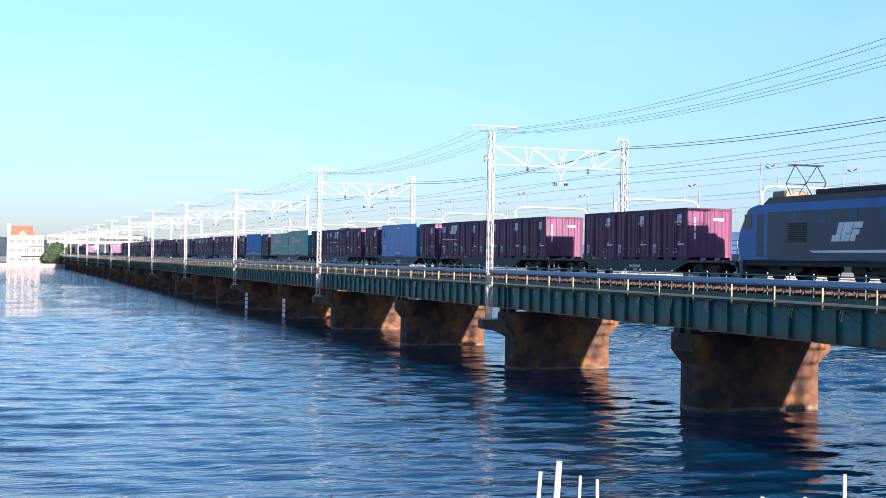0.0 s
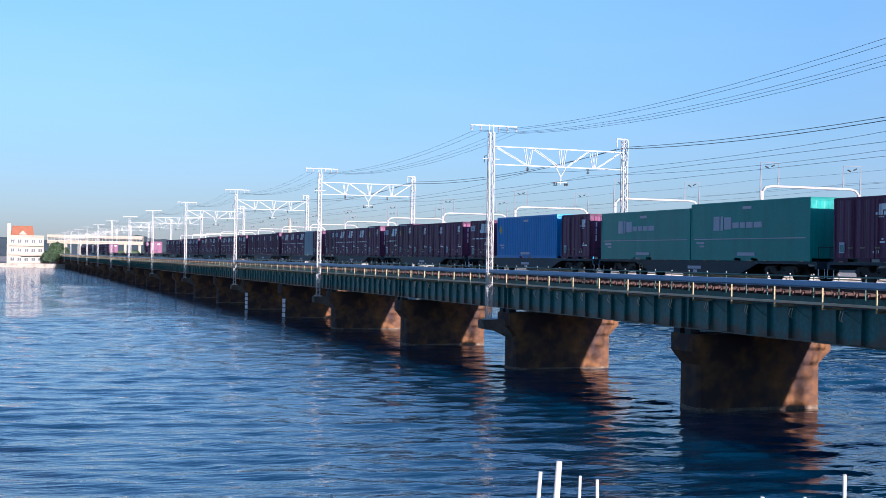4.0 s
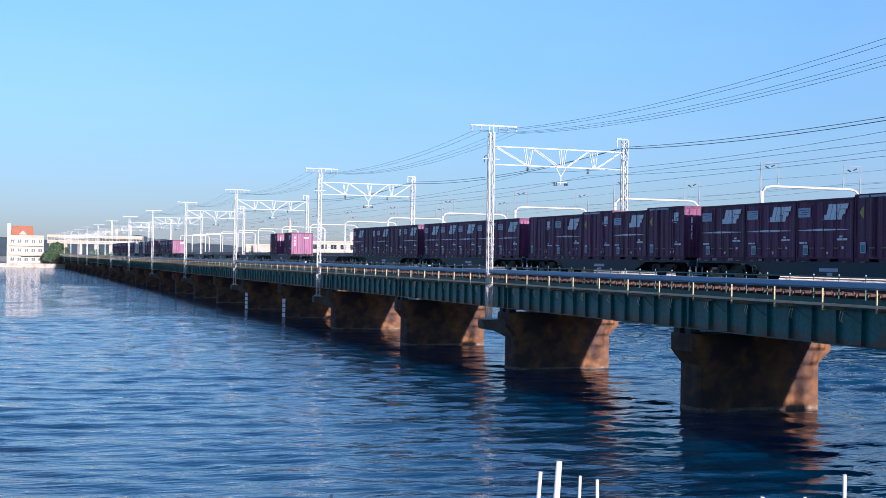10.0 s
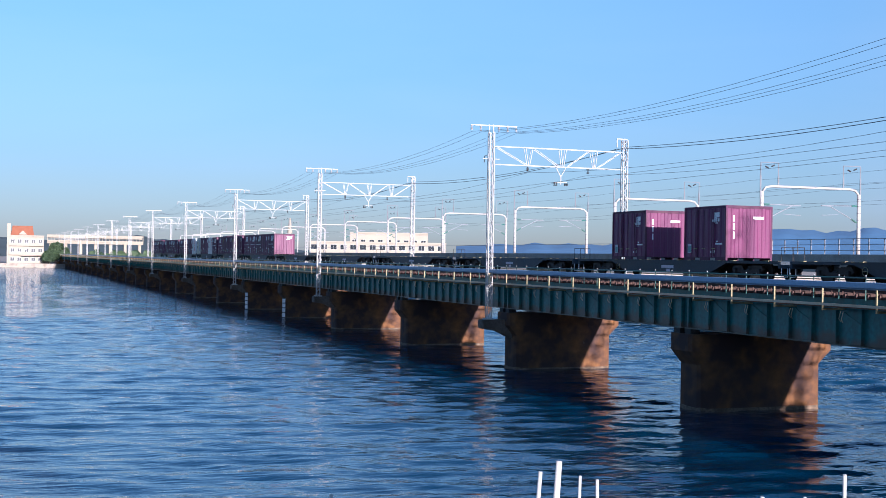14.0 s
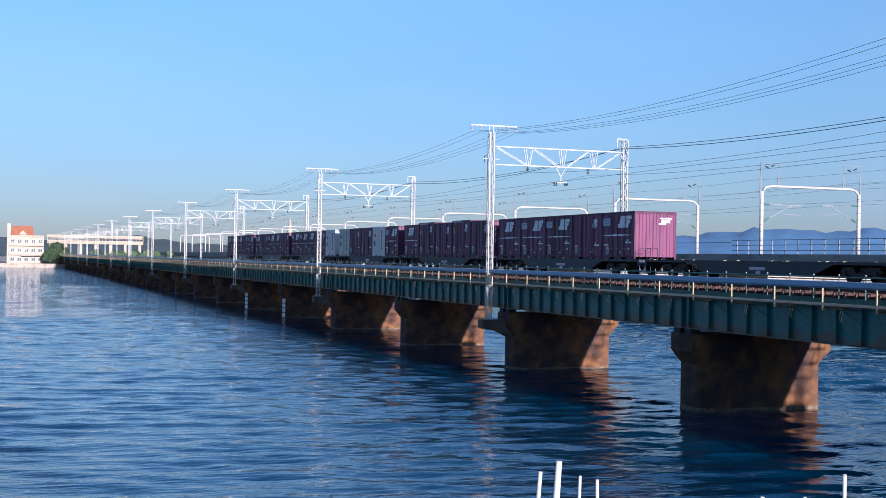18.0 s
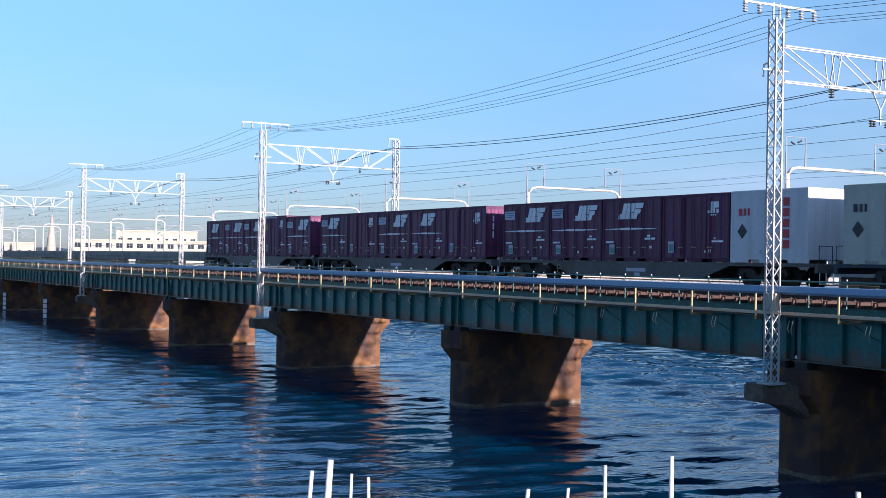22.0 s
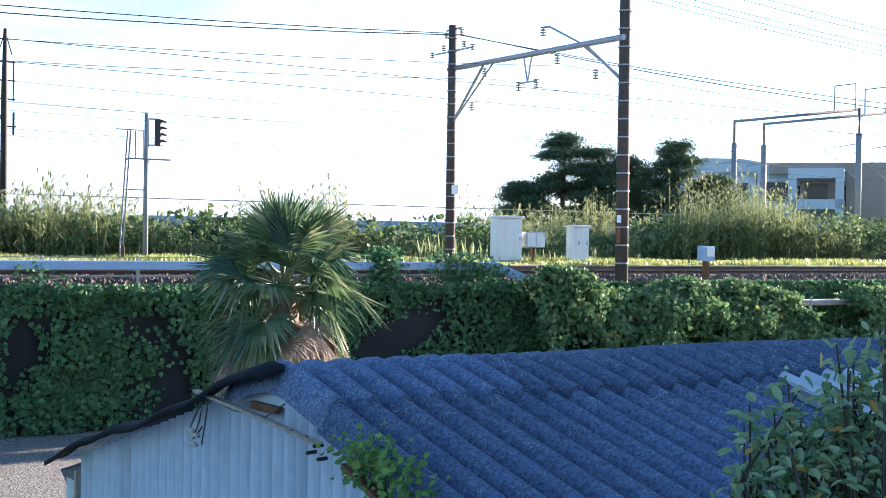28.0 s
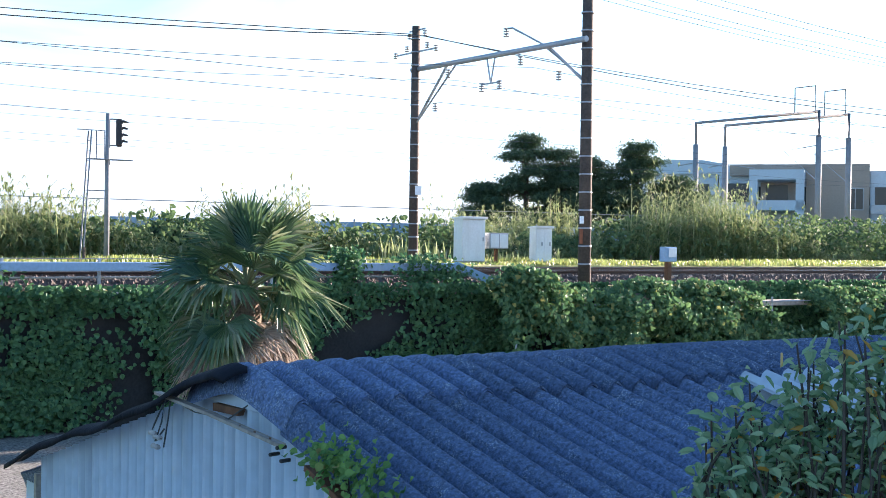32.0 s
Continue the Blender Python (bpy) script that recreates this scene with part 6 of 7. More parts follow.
def reed_bed(name, count, area, hmin, hmax, label, seed):
    """Reeds in clumps: a stem, drooping leaves along it, and on some a feathery plume."""
    rng = random.Random(seed)
    verts, faces = [], []

    def strip(p, d, ln, w, droop):
        side = Vector((-d.y, d.x, 0)).normalized() * w
        p1 = p + d * ln * 0.5
        p2 = p + d * ln - Vector((0, 0, droop * ln))
        i = len(verts)
        verts.extend([tuple(p - side * 0.6), tuple(p + side * 0.6), tuple(p1 + side), tuple(p1 - side), tuple(p2)])
        faces.extend([(i, i + 1, i + 2, i + 3), (i + 3, i + 2, i + 4)])
    n = 0
    while n < count:
        cx, cy = rng.uniform(*area[0]), rng.uniform(*area[1])
        if rng.random() > 0.55 + 0.9 * noise.noise(Vector((cx * 0.3, cy * 0.22, seed))):
            continue
        if -8.7 < cy < -4.2 and cx < 45.0 or -38.4 < cy < -36.6:
            continue
        hc = rng.uniform(hmin * 0.8, hmax * 1.1) * (0.85 + 1.3 * noise.noise(Vector((cx * 0.2, cy * 0.16, seed + 3))))
        for q in range(rng.randint(4, 9)):
            n += 1
            a = rng.uniform(0, 6.283)
            r = rng.gauss(0, 0.28)
            p = Vector((cx + r * math.cos(a), cy + r * math.sin(a), 5.4))
            h = max(0.4, hc * rng.uniform(0.65, 1.12) - 0.4)
            out = Vector((math.cos(a), math.sin(a), 0)) * rng.uniform(0.02, 0.22)
            strip(p, (out + Vector((0, 0, 1))).normalized(), h, 0.012, 0.02)
            for k in range(8):
                f = rng.uniform(0.15, 0.95)
                b = rng.uniform(0, 6.283)
                d = Vector((math.cos(b), math.sin(b), rng.uniform(0.3, 1.1))).normalized()
                strip(p + (out + Vector((0, 0, 1))) * (h * f), d, rng.uniform(0.3, 0.6), 0.024, rng.uniform(0.3, 0.8))
            if rng.random() < 0.16:
                for k in range(6):
                    b = rng.uniform(0, 6.283)
                    strip(p + (out + Vector((0, 0, 1))) * h, Vector((math.cos(b) * 0.3, math.sin(b) * 0.3, 1)).normalized(), rng.uniform(0.2, 0.4), 0.02, 0.25)
    return tagged(part(name, raw(name, verts, faces, L_REED), None), label, "reeds", kind="stuff")


reed_bed("reeds", 5200, ((41.2, 46.5), (-24, 4)), 1.0, 2.1, "tall reeds and wild grass beyond the tracks", 4)
reed_bed("reeds", 900, ((42.6, 44.4), (-11.6, -8.9)), 2.3, 3.0, "clump of tall pale reeds beyond the tracks", 9)
reed_bed("reeds", 8500, ((41.4, 47.0), (-74, -30)), 1.9, 3.1, "tall sunlit reeds beyond the tracks", 6)
lw = []
rg = random.Random(91)
while len(lw) < 15000:
    y = 4 - 78 * rg.random()
    x = 41.2 + 4.5 * rg.random()
    top = (1.9 if y < -42 else 1.4) + 1.2 * noise.noise(Vector((x * 0.5, y * 0.3, 1.5)))
    if top > 0.3:
        lw.append((x, y, 5.4 + top * rg.random() ** 0.6, -0.4, 0, 0.6, 1.0))
tagged(part("undergrowth", leaf_mesh("undergrowth", lw, L_UNDER, 0.26, 0.17, lobes=True, seed=17), None), "dark green undergrowth among the reeds", "undergrowth", kind="stuff")
blades("weeds", 1500, ((40.0, 46.0), (-33, -23)), 0.5, 1.1, 0.03, L_REED, "low weeds in front of a blue-grey fence", "weeds", seed=8)
e = empty("panel_fence", None, "blue-grey steel panel fence behind the weeds", "fence")
for k in range(17):
    part("panel", box(bmn(), 48.0, 48.06, -14 - 2.0 * k - 1.97, -14 - 2.0 * k, 5.0, 7.0), M_DUCT, e)
for k in range(18):
    part("fence_post", box(bmn(), 47.93, 47.99, -14 - 2.0 * k - 0.03, -14 - 2.0 * k + 0.03, 5.0, 7.12), M_STEEL, e)
for k, (m_, n_) in enumerate((([((44, 4.5, 6.6), (2.2, 2.0, 2.4)), ((47, 7, 7.2), (3, 2.6, 3.2)), ((42.5, 0.9, 7.0), (2.0, 2.0, 2.6)), ((41.6, -1.4, 6.0), (1.2, 1.2, 1.2)), ((46, 2, 6.0), (2.4, 2.2, 1.9))], 12000), ([((43.4, -7.1, 6.3), (1.2, 1.8, 1.2)), ((43.6, -5.4, 6.1), (1.2, 1.5, 1.0))], 9000), ([((44.5, -14.5, 5.9), (1.2, 2.4, 0.9)), ((44.8, -18.5, 5.9), (1.2, 2.0, 1.0))], 3500))):
    bush("roadside_shrub", "dense green shrubs beyond the railway track", m_, (L_FEATHER, L_PINE, L_UNDER)[k], n_ * 2, 0.12, 5.0, seed=40 + k)


def pine(x, y, z0, z1, spread, seed):
    rng = random.Random(seed)
    e = empty("pine_tree", pose(x, y, 0), "dark green coastal pine with layered crown", "tree", "pine trees")
    h = z1 - z0
    part("trunk", tube(bmn(), [(0, 0, z0), (0.2, 0.1, z0 + h * 0.5), (0.1, 0, z1 - 0.4)], [0.32, 0.22, 0.06], 8), M_TWIG, e)
    spots, pairs = [], []
    for k in range(15):
        f = 0.25 + 0.75 * k / 14
        a = k * 2.4 + rng.uniform(-0.4, 0.4)
        r = spread * (1.12 - f) * rng.uniform(0.7, 1.2) + 0.4
        tip = Vector((r * math.cos(a), r * math.sin(a), z0 + h * f + rng.uniform(-0.2, 0.4)))
        pairs.append(((0.1, 0.05, z0 + h * f - 0.5), tuple(tip)))
        for q in range(16):
            c = tip * rng.uniform(0.3, 1.0)
            c.z = tip.z + rng.uniform(-0.3, 0.35)
            c += Vector((rng.gauss(0, 0.5), rng.gauss(0, 0.5), 0))
            for j in range(80):
                d = Vector((rng.gauss(0, 0.48), rng.gauss(0, 0.48), rng.gauss(0, 0.2)))
                spots.append((*(c + d), d.x, d.y, 0.6, 1.0))
    part("limbs", twig_bm(pairs, 0.06), M_TWIG, e)
    part("crown", leaf_mesh("crown", spots, L_PINE, 0.34, 0.1, seed=seed), None, e)
    return e


for a in ((89, -65.0, 4.8, 11.2, 4.2, 1), (86.5, -67.6, 4.8, 15.3, 5.2, 2), (84.6, -70.0, 4.8, 13.6, 4.8, 3), (83.0, -72.0, 4.8, 13.4, 4.6, 4), (80.6, -74.8, 4.8, 14.6, 5.6, 5), (78.2, -77.3, 4.8, 11.4, 4.6, 6)):
    pine(a[0], a[1], a[2], a[3] - 0.3, a[4], a[5])


# ---------------------------------------------------------------- buildings
def house_block(name, m, w, d, h, wall, label, cols, rows, roof=None, sill=0.9, win=(1.2, 1.2), category="building"):
    """A block of storeys, its front towards local -y, with glazed openings set in frames."""
    e = empty(name, m, label, category)
    b = bmn()
    box(b, -w / 2, w / 2, 0, d, 0, h)
    part("wall", b, wall, e)
    part("parapet", bevel(box(bmn(), -w / 2 - 0.15, w / 2 + 0.15, -0.15, d + 0.15, h, h + 0.45), 0.03), wall, e)
    for r in range(rows):
        zz = h * r / rows + sill
        part("floor_band", box(bmn(), -w / 2, w / 2, -0.12, -0.002, h * (r + 1) / rows - 0.35, h * (r + 1) / rows - 0.15), wall, e)
        for c in range(cols):
            xx = -w / 2 + w * (c + 0.5) / cols
            wd = part("window", box(bmn(), xx - win[0] / 2, xx + win[0] / 2, -0.05, -0.004, zz, zz + win[1]), M_STEEL, e)
            part("pane", box(bmn(), xx - win[0] / 2 + 0.06, xx - 0.03, -0.06, -0.052, zz + 0.06, zz + win[1] - 0.06), M_GLASS_DARK, wd)
            part("pane", box(bmn(), xx + 0.03, xx + win[0] / 2 - 0.06, -0.06, -0.052, zz + 0.06, zz + win[1] - 0.06), M_GLASS_DARK, wd)
    return e


def bearing_pose(b, dist, z, turn=0):
    """Stands at a bearing (clockwise from +y) with its front to the near shore."""
    return pose(dist * math.sin(radians(b)), dist * math.cos(radians(b)), z, 0, 0, -b + turn)


# lakeside hotel on the far shore
e = house_block("lakeside_house", pose(14.0, 552, 1.6), 13.5, 9, 11.0, M_PLASTER, "white four-storey lakeside building with an orange roof", 5, 3, win=(1.6, 1.5))
part("roof", prism(bmn(), [(-6.1, 11.5), (2.9, 11.5), (2.3, 15.3), (-5.5, 15.3)], 0.5, 8, "y"), M_ROOF_ORANGE, e, "orange tiled roof")
for zz in (3.4, 7.1):
    part("balcony", box(bmn(), -6.7, 6.7, -1.1, -0.13, zz, zz + 0.9), M_PLASTER, e)
part("canopy", box(bmn(), -2.0, 6.7, -2.2, -1.12, 3.0, 3.3), M_PLASTER_BROWN, e)
part("dormer", prism(bmn(), [(-3.2, 11.7), (0.2, 11.7), (-1.5, 13.4)], 0.1, 3, "y"), M_PLASTER, e)
part("tower", box(bmn(), -7.6, -6.2, 0.2, 3, 0, 16.2), M_PLASTER, e)
part("annex", box(bmn(), 6.9, 9.5, 1.0, 8, 0, 4.2), M_PLASTER, e)
e = house_block("white_hall", pose(-4.5, 556, 1.6), 7, 8, 5.0, M_PLASTER_GREY, "low pale shoreside building", 3, 1)
bush("shore_trees", "dark green trees on the far shore beside the building", [((25.5, 548, 6.0), (3.4, 2.6, 4.4)), ((22.5, 547, 4.2), (2.6, 2.2, 2.8)), ((29, 551, 5.0), (2.8, 2.4, 3.2)), ((1.0, 556, 4.0), (2.6, 2.0, 3.4))], L_PINE, 2600, 0.8, 1.5, "trees", seed=51)
for k in range(6):
    xx = -2 + k * 4.2
    e = empty("moored_boat", pose(xx, 541 - (k % 2), 0.15), "small white boat moored at the far shore", "boat", "moored boats")
    part("hull", prism(bmn(), [(-1.8, 0.55), (1.7, 0.45), (1.4, -0.2), (-1.5, -0.2)], -0.5, 0.5, "y"), M_PLASTER, e)
    part("cabin", bevel(box(bmn(), -0.4, 0.7, -0.35, 0.35, 0.5, 1.1), 0.05), M_PLASTER, e)
# abutment at the far end
tagged(part("far_abutment", prism(bmn(), [(25.5, 0), (36, 0), (36, 5.0), (27, 5.0)], FAR - 0.5, FAR + 60, "y"), M_CONCRETE), "brown stone abutment at the far end of the bridge", "abutment", kind="structure")
tagged(part("near_abutment", box(bmn(), 27.0, 35.6, 7.3, 7.98, -1, 3.4), M_CONCRETE), "brown concrete abutment at the near end of the bridge", "abutment", kind="structure")
# elevated road behind the hotel
e = empty("elevated_road", None, "long white elevated roadway behind the far shore", "viaduct")
part("deck", box(bmn(), 24, 66, 600, 606, 10.3, 11.1), M_LATTICE, e)
part("parapet", box(bmn(), 24, 66, 599.7, 599.98, 11.1, 11.8), M_LATTICE, e)
part("railing", box(bmn(), 24, 66, 599.6, 599.98, 13.7, 14.2), M_LATTICE, e)
part("far_railing", box(bmn(), 24, 66, 605.6, 605.98, 12.6, 14.2), M_LATTICE, e)
for k in range(29):
    part("railing_post", box(bmn(), 24 + k * 1.49, 24.28 + k * 1.49, 599.62, 599.9, 11.8, 13.7), M_LATTICE, e)
for k in range(7):
    part("pillar", box(bmn(), 25 + k * 6.5, 26.2 + k * 6.5, 601, 604, 1, 10.3), M_LATTICE, e)
# large white halls
M_PALE = M_PLASTER
house_block("white_hall", bearing_pose(16.5, 415, 1.5), 44, 20, 9.4, M_PALE, "large white lakeside building with long terraces", 14, 3, win=(2.0, 1.6))
house_block("white_hall", bearing_pose(17.0, 432, 1.5), 26, 14, 12.8, M_PALE, "white upper storey block of a lakeside building", 9, 3, win=(1.6, 1.3))
house_block("white_hall", bearing_pose(11.3, 470, 1.5), 10, 10, 8.5, M_PALE, "small white building on the far shore", 3, 2)
e = empty("white_tower", bearing_pose(12.6, 430, 1.5), "slim white tower on the far shore", "tower")
part("shaft", tube(bmn(), [(0, 0, 0), (0, 0, 7), (0, 0, 10), (0, 0, 17.5)], [1.6, 1.5, 1.2, 0.25], 12), M_PLASTER, e)
# far town strip
rng = random.Random(77)
for k in range(34):
    b = rng.uniform(18, 50)
    w, h = rng.uniform(7, 18), rng.uniform(4, 9)
    e = empty("far_house", bearing_pose(b, rng.uniform(1050, 1300), 0), "small pale house in the far town across the water", "house", "far houses")
    part("wall", box(bmn(), -w / 2, w / 2, 0, 8, 0, h), M_PLASTER if rng.random() < 0.5 else M_PLASTER_GREY, e)
    part("roof", prism(bmn(), [(-w / 2 - 0.4, h), (w / 2 + 0.4, h), (w * 0.3, h + 2), (-w * 0.3, h + 2)], -0.4, 8.4, "y"), M_PLASTER_GREY if rng.random() < 0.6 else M_PLASTER_BROWN, e)
b_ = []
for k in range(2200):
    b = rng.uniform(4, 24) if k % 2 else rng.uniform(24, 60)
    size = rng.uniform(0.3, 0.7) if b < 11 else rng.uniform(0.6, 1.3)
    dd = rng.uniform(480, 560) if b < 11 else rng.uniform(900, 1100)
    b_.append((dd * math.sin(radians(b)), dd * math.cos(radians(b)), 1.5 + rng.random() * (5 if b < 11 else 6), 0, -1, 0.4, size))
tagged(part("far_woods", leaf_mesh("far_woods", b_, L_PINE, 5.0, 3.6, lobes=True, seed=8), None), "dark belt of trees along the far shores", "woods", kind="stuff")

# building beyond the reeds
mb = bearing_pose(141.2, 152, 5.0)
e = house_block("school_building", mb, 26, 12, 9.4, M_PLASTER_GREY, "grey-blue two-storey building with brown walls behind the reeds", 7, 2, win=(2.2, 2.2), sill=1.2)
part("brown_wing", box(bmn(), -11.7, 3.6, -0.8, 9, 9.3, 10.6), M_PLASTER_BROWN, e, "brown rendered upper storey")
part("brown_bay", box(bmn(), -3.2, 3.6, -1.0, -0.82, 0, 10.4), M_PLASTER_BROWN, e, "brown rendered bay")
part("bay_opening", box(bmn(), 1.2, 3.0, -1.06, -1.004, 5.4, 7.9), M_STEEL, e)
for xx in (1.28, 2.14):
    part("pane", box(bmn(), xx, xx + 0.78, -1.08, -1.062, 5.5, 7.8), M_GLASS_DARK, e)
part("porch", box(bmn(), -9.2, -3.3, -6, -0.85, 8.6, 9.7), M_PLASTER_GREY, e, "projecting grey-blue porch")
part("porch_floor", box(bmn(), -9.2, -3.3, -6, -0.85, 5.2, 6.3), M_PLASTER_GREY, e)
for xx in (-8.75, -3.75):
    part("porch_pillar", box(bmn(), xx - 0.45, xx + 0.45, -6, -5, 0, 8.6), M_PLASTER_GREY, e)
part("porch_recess", box(bmn(), -8.2, -4.3, -0.95, -0.86, 6.3, 8.5), M_PLASTER_BROWN, e)
part("porch_glazing", box(bmn(), -7.6, -5.2, -1.02, -0.955, 6.35, 8.2), M_GLASS_DARK, e)
for k in range(3):
    part("balcony_panel", box(bmn(), -12.6 + 1.15 * k, -11.6 + 1.15 * k, -2.0, -1.9, 5.0, 6.2), M_PLASTER_GREY, e)
part("balcony_glazing", box(bmn(), -12.6, -9.4, -0.9, -0.82, 6.3, 8.4), M_GLASS_DARK, e)
part("balcony_slab", box(bmn(), -12.8, -9.25, -2.1, -0.85, 4.7, 4.98), M_PLASTER_GREY, e)
part("side_wing", box(bmn(), 3.7, 18, -0.4, 8, 0, 9.6), M_PLASTER_GREY, e, "grey-blue side wing")
for xx in (4.2, 7.2, 10.2):
    part("wing_opening", box(bmn(), xx, xx + 2.2, -0.46, -0.404, 5.6, 8.0), M_GLASS_DARK, e)
part("wing_rail", box(bmn(), 3.8, 14, -1.4, -1.3, 5.0, 6.0), M_STEEL, e)
part("hall", box(bmn(), -26, -13.2, 1, 12, 0, 9.6), M_PLASTER_GREY, e)
part("hall_roof", prism(bmn(), [(-26.5, 9.6), (-11, 9.6), (-12, 10.7), (-15, 11.2), (-19, 11.3), (-24, 10.8)], 0.5, 12, "y"), M_PLASTER_GREY, e)
for k in range(6):
    part("hall_opening", box(bmn(), -25.2 + 1.95 * k, -23.9 + 1.95 * k, 0.92, 0.998, 6.0, 8.4), M_GLASS_DARK, e)
part("hall_balcony", box(bmn(), -25.5, -13.4, 0.4, 0.9, 4.4, 5.6), M_PLASTER, e)


# ---------------------------------------------------------------- the second railway on its viaduct, beyond
e = empty("rail_viaduct", None, "pale concrete viaduct of a second railway over the lake", "viaduct")
for k in range(24):
    y0 = -330 + 40 * k
    part("deck", box(bmn(), 69.0, 82.5, y0, y0 + 39.96, 5.6, 6.6), M_CONCRETE_PALE, e)
    part("parapet", box(bmn(), 68.85, 69.0, y0, y0 + 39.96, 6.3, 7.15), M_CONCRETE_PALE, e)
    b_ = bmn()
    for q in range(20 if 8 < k < 11 else 0):
        bar(b_, (68.92, y0 + 1 + 2 * q, 7.15), (68.92, y0 + 1 + 2 * q, 8.5), 0.07)
    for zz in ((7.5, 8.0, 8.48) if 8 < k < 11 else (8.3,)):
        bar(b_, (68.92, y0, zz), (68.92, y0 + 39.96, zz), 0.05)
    part("railing", b_, M_POLE_GREY, e, "thin grey railing")
for y0 in [-180, -120, -60, 66, 122, 165] + [205 + 40 * k for k in range(10)]:
    part("support", bevel(box(bmn(), 71, 80.5, y0 - 1, y0 + 1, -2, 5.6), 0.1), M_CONCRETE_PALE, e)
e = empty("slim_portal", None, "white tubular portal with small wire frames on the far viaduct", "catenary mast", "far railway portals")
PX0, PX1, PZ = 70.0, 81.2, 13.75
part("frame", tube(bmn(), [(PX0, 0, 6.6), (PX0, 0, PZ - 0.9), (PX0 + 0.12, 0, PZ - 0.45), (PX0 + 0.45, 0, PZ - 0.12), (PX0 + 1.1, 0, PZ), (PX1 - 1.1, 0, PZ), (PX1 - 0.45, 0, PZ - 0.12), (PX1 - 0.12, 0, PZ - 0.45), (PX1, 0, PZ - 0.9), (PX1, 0, 6.6)], 0.12, 8), M_WHITE, e)
for xx in (PX0, PX1):
    part("post", tube(bmn(), [(xx, 0, 6.6), (xx, 0, PZ - 0.5)], 0.19, 8), M_WHITE, e)
    for k in range(9):
        part("band", tube(bmn(), [(xx, 0, 7.3 + 0.68 * k), (xx, 0, 7.36 + 0.68 * k)], 0.205, 8), M_POLE_GREY, e)
for xx, za, zb in ((PX0 - 0.15, PZ - 1.2, PZ), (PX1 - 1.85, PZ, PZ - 0.6)):
    for xp, zp in ((xx, za), (xx + 2.0, zb)):
        part("frame_post", tube(bmn(), [(xp, 0, zp), (xp, 0, PZ + 1.0), (xp, 0, PZ + 1.05), (xp, 0, PZ + 2.3)], [0.075, 0.075, 0.045, 0.045], 6), M_POLE_GREY, e)
    part("frame_top", tube(bmn(), [(xx, 0, PZ + 2.28), (xx + 2.0, 0, PZ + 2.28)], 0.035, 6), M_POLE_GREY, e)
    for q in (0.5, 1.2):
        part("insulator", tube(bmn(), [(xx + q, 0, PZ + 1.9), (xx + q + 0.35, 0, PZ + 1.75 + (0.3 if q > 1 else 0))], 0.07, 6), M_BOGIE, e)
for xx, s_, zz in ((PX0, 1, 12.0), (PX1, -1, 12.1)):
    part("insulator", tube(bmn(), [(xx + s_ * 0.25, 0, zz), (xx + s_ * 0.85, 0, zz)], 0.09, 6), M_GIRDER_LIGHT, e)
    part("insulator", tube(bmn(), [(xx + s_ * 0.25, 0, zz - 1.65), (xx + s_ * 0.85, 0, zz - 1.3)], 0.09, 6), M_GIRDER_LIGHT, e)
    part("wire_bracket", tube(bmn(), [(xx + s_ * 0.85, 0, zz), (xx + s_ * 4.4, 0, zz - 0.05), (xx + s_ * 3.4, 0, zz - 0.1), (xx + s_ * 0.85, 0, zz - 1.3)], 0.045, 6), M_STEEL, e)
    part("steady_arm", tube(bmn(), [(xx + s_ * 2.4, 0, zz - 0.9), (xx + s_ * 4.4, 0, zz - 1.0)], 0.03, 6), M_STEEL, e)
e.matrix_basis = pose(0, 106.5, 0)
for y in [36.9, 71.2] + [137.3 + 30.8 * k for k in range(13)]:
    copy_thing(e, pose(0, y, 0))
for yy, dz in ((-82.9, 3.3), (-86.6, 3.4)):
    f = empty("slim_portal", pose(0, yy, 0), "grey tubular portal with wire frames behind the reeds", "catenary mast", "far railway portals")
    part("frame", tube(bmn(), [(68.4, 0, 6.6), (68.4, 0, 17.1), (82, 0, 17.1), (82, 0, 6.6)], 0.15, 8), M_POLE_GREY, f)
    for xx in (68.4, 82):
        part("pole", tube(bmn(), [(xx, 0, 5.0), (xx, 0, 15.2)], 0.25, 10), M_POLE_GREY, f)
    b_ = bmn()
    tube(b_, [(68.8, 0, 17.1), (68.8, 0, 19.2), (70.9, 0, 19.2), (70.9, 0, 17.1)], 0.06, 6)
    part("wire_frame", b_, M_POLE_GREY, f)
    part("wire_bracket", tube(bmn(), [(68.5, 0, 14.4), (72.0, 0, 14.1), (68.6, 0, 11.6)], 0.05, 6), M_STEEL, f)
    part("wire_bracket", tube(bmn(), [(84.0, 0, 13.4), (82, 0, 13.6), (78.5, 0, 13.1)], 0.05, 6), M_STEEL, f)
for xx, zz in ((73.0, 12.1), (78.0, 12.1), (73.0, 13.6), (78.0, 13.6), (70.2, 14.4), (81.0, 14.4)):
    wire("viaduct_wire", xx, zz, [-200 + 30.8 * k for k in range(26)], 0.3, 0.010, "thin wire of the far railway")

# ---------------------------------------------------------------- the shed with its corrugated roof
RX, RZ, SLOPE, SY0, SY1 = 4.35, 5.635, 0.25, -1.93, -7.1
WAVE = 0.131
SHIFT = -0.1


def wave(y):
    return 0.105 * abs(math.sin(math.pi * (y - SY0) / WAVE)) ** 0.75


def roof_z(x):
    d = abs(x - RX)
    return RZ - SLOPE * d + (0.015 * max(0, 1 - d / 0.15) ** 2 * -1)


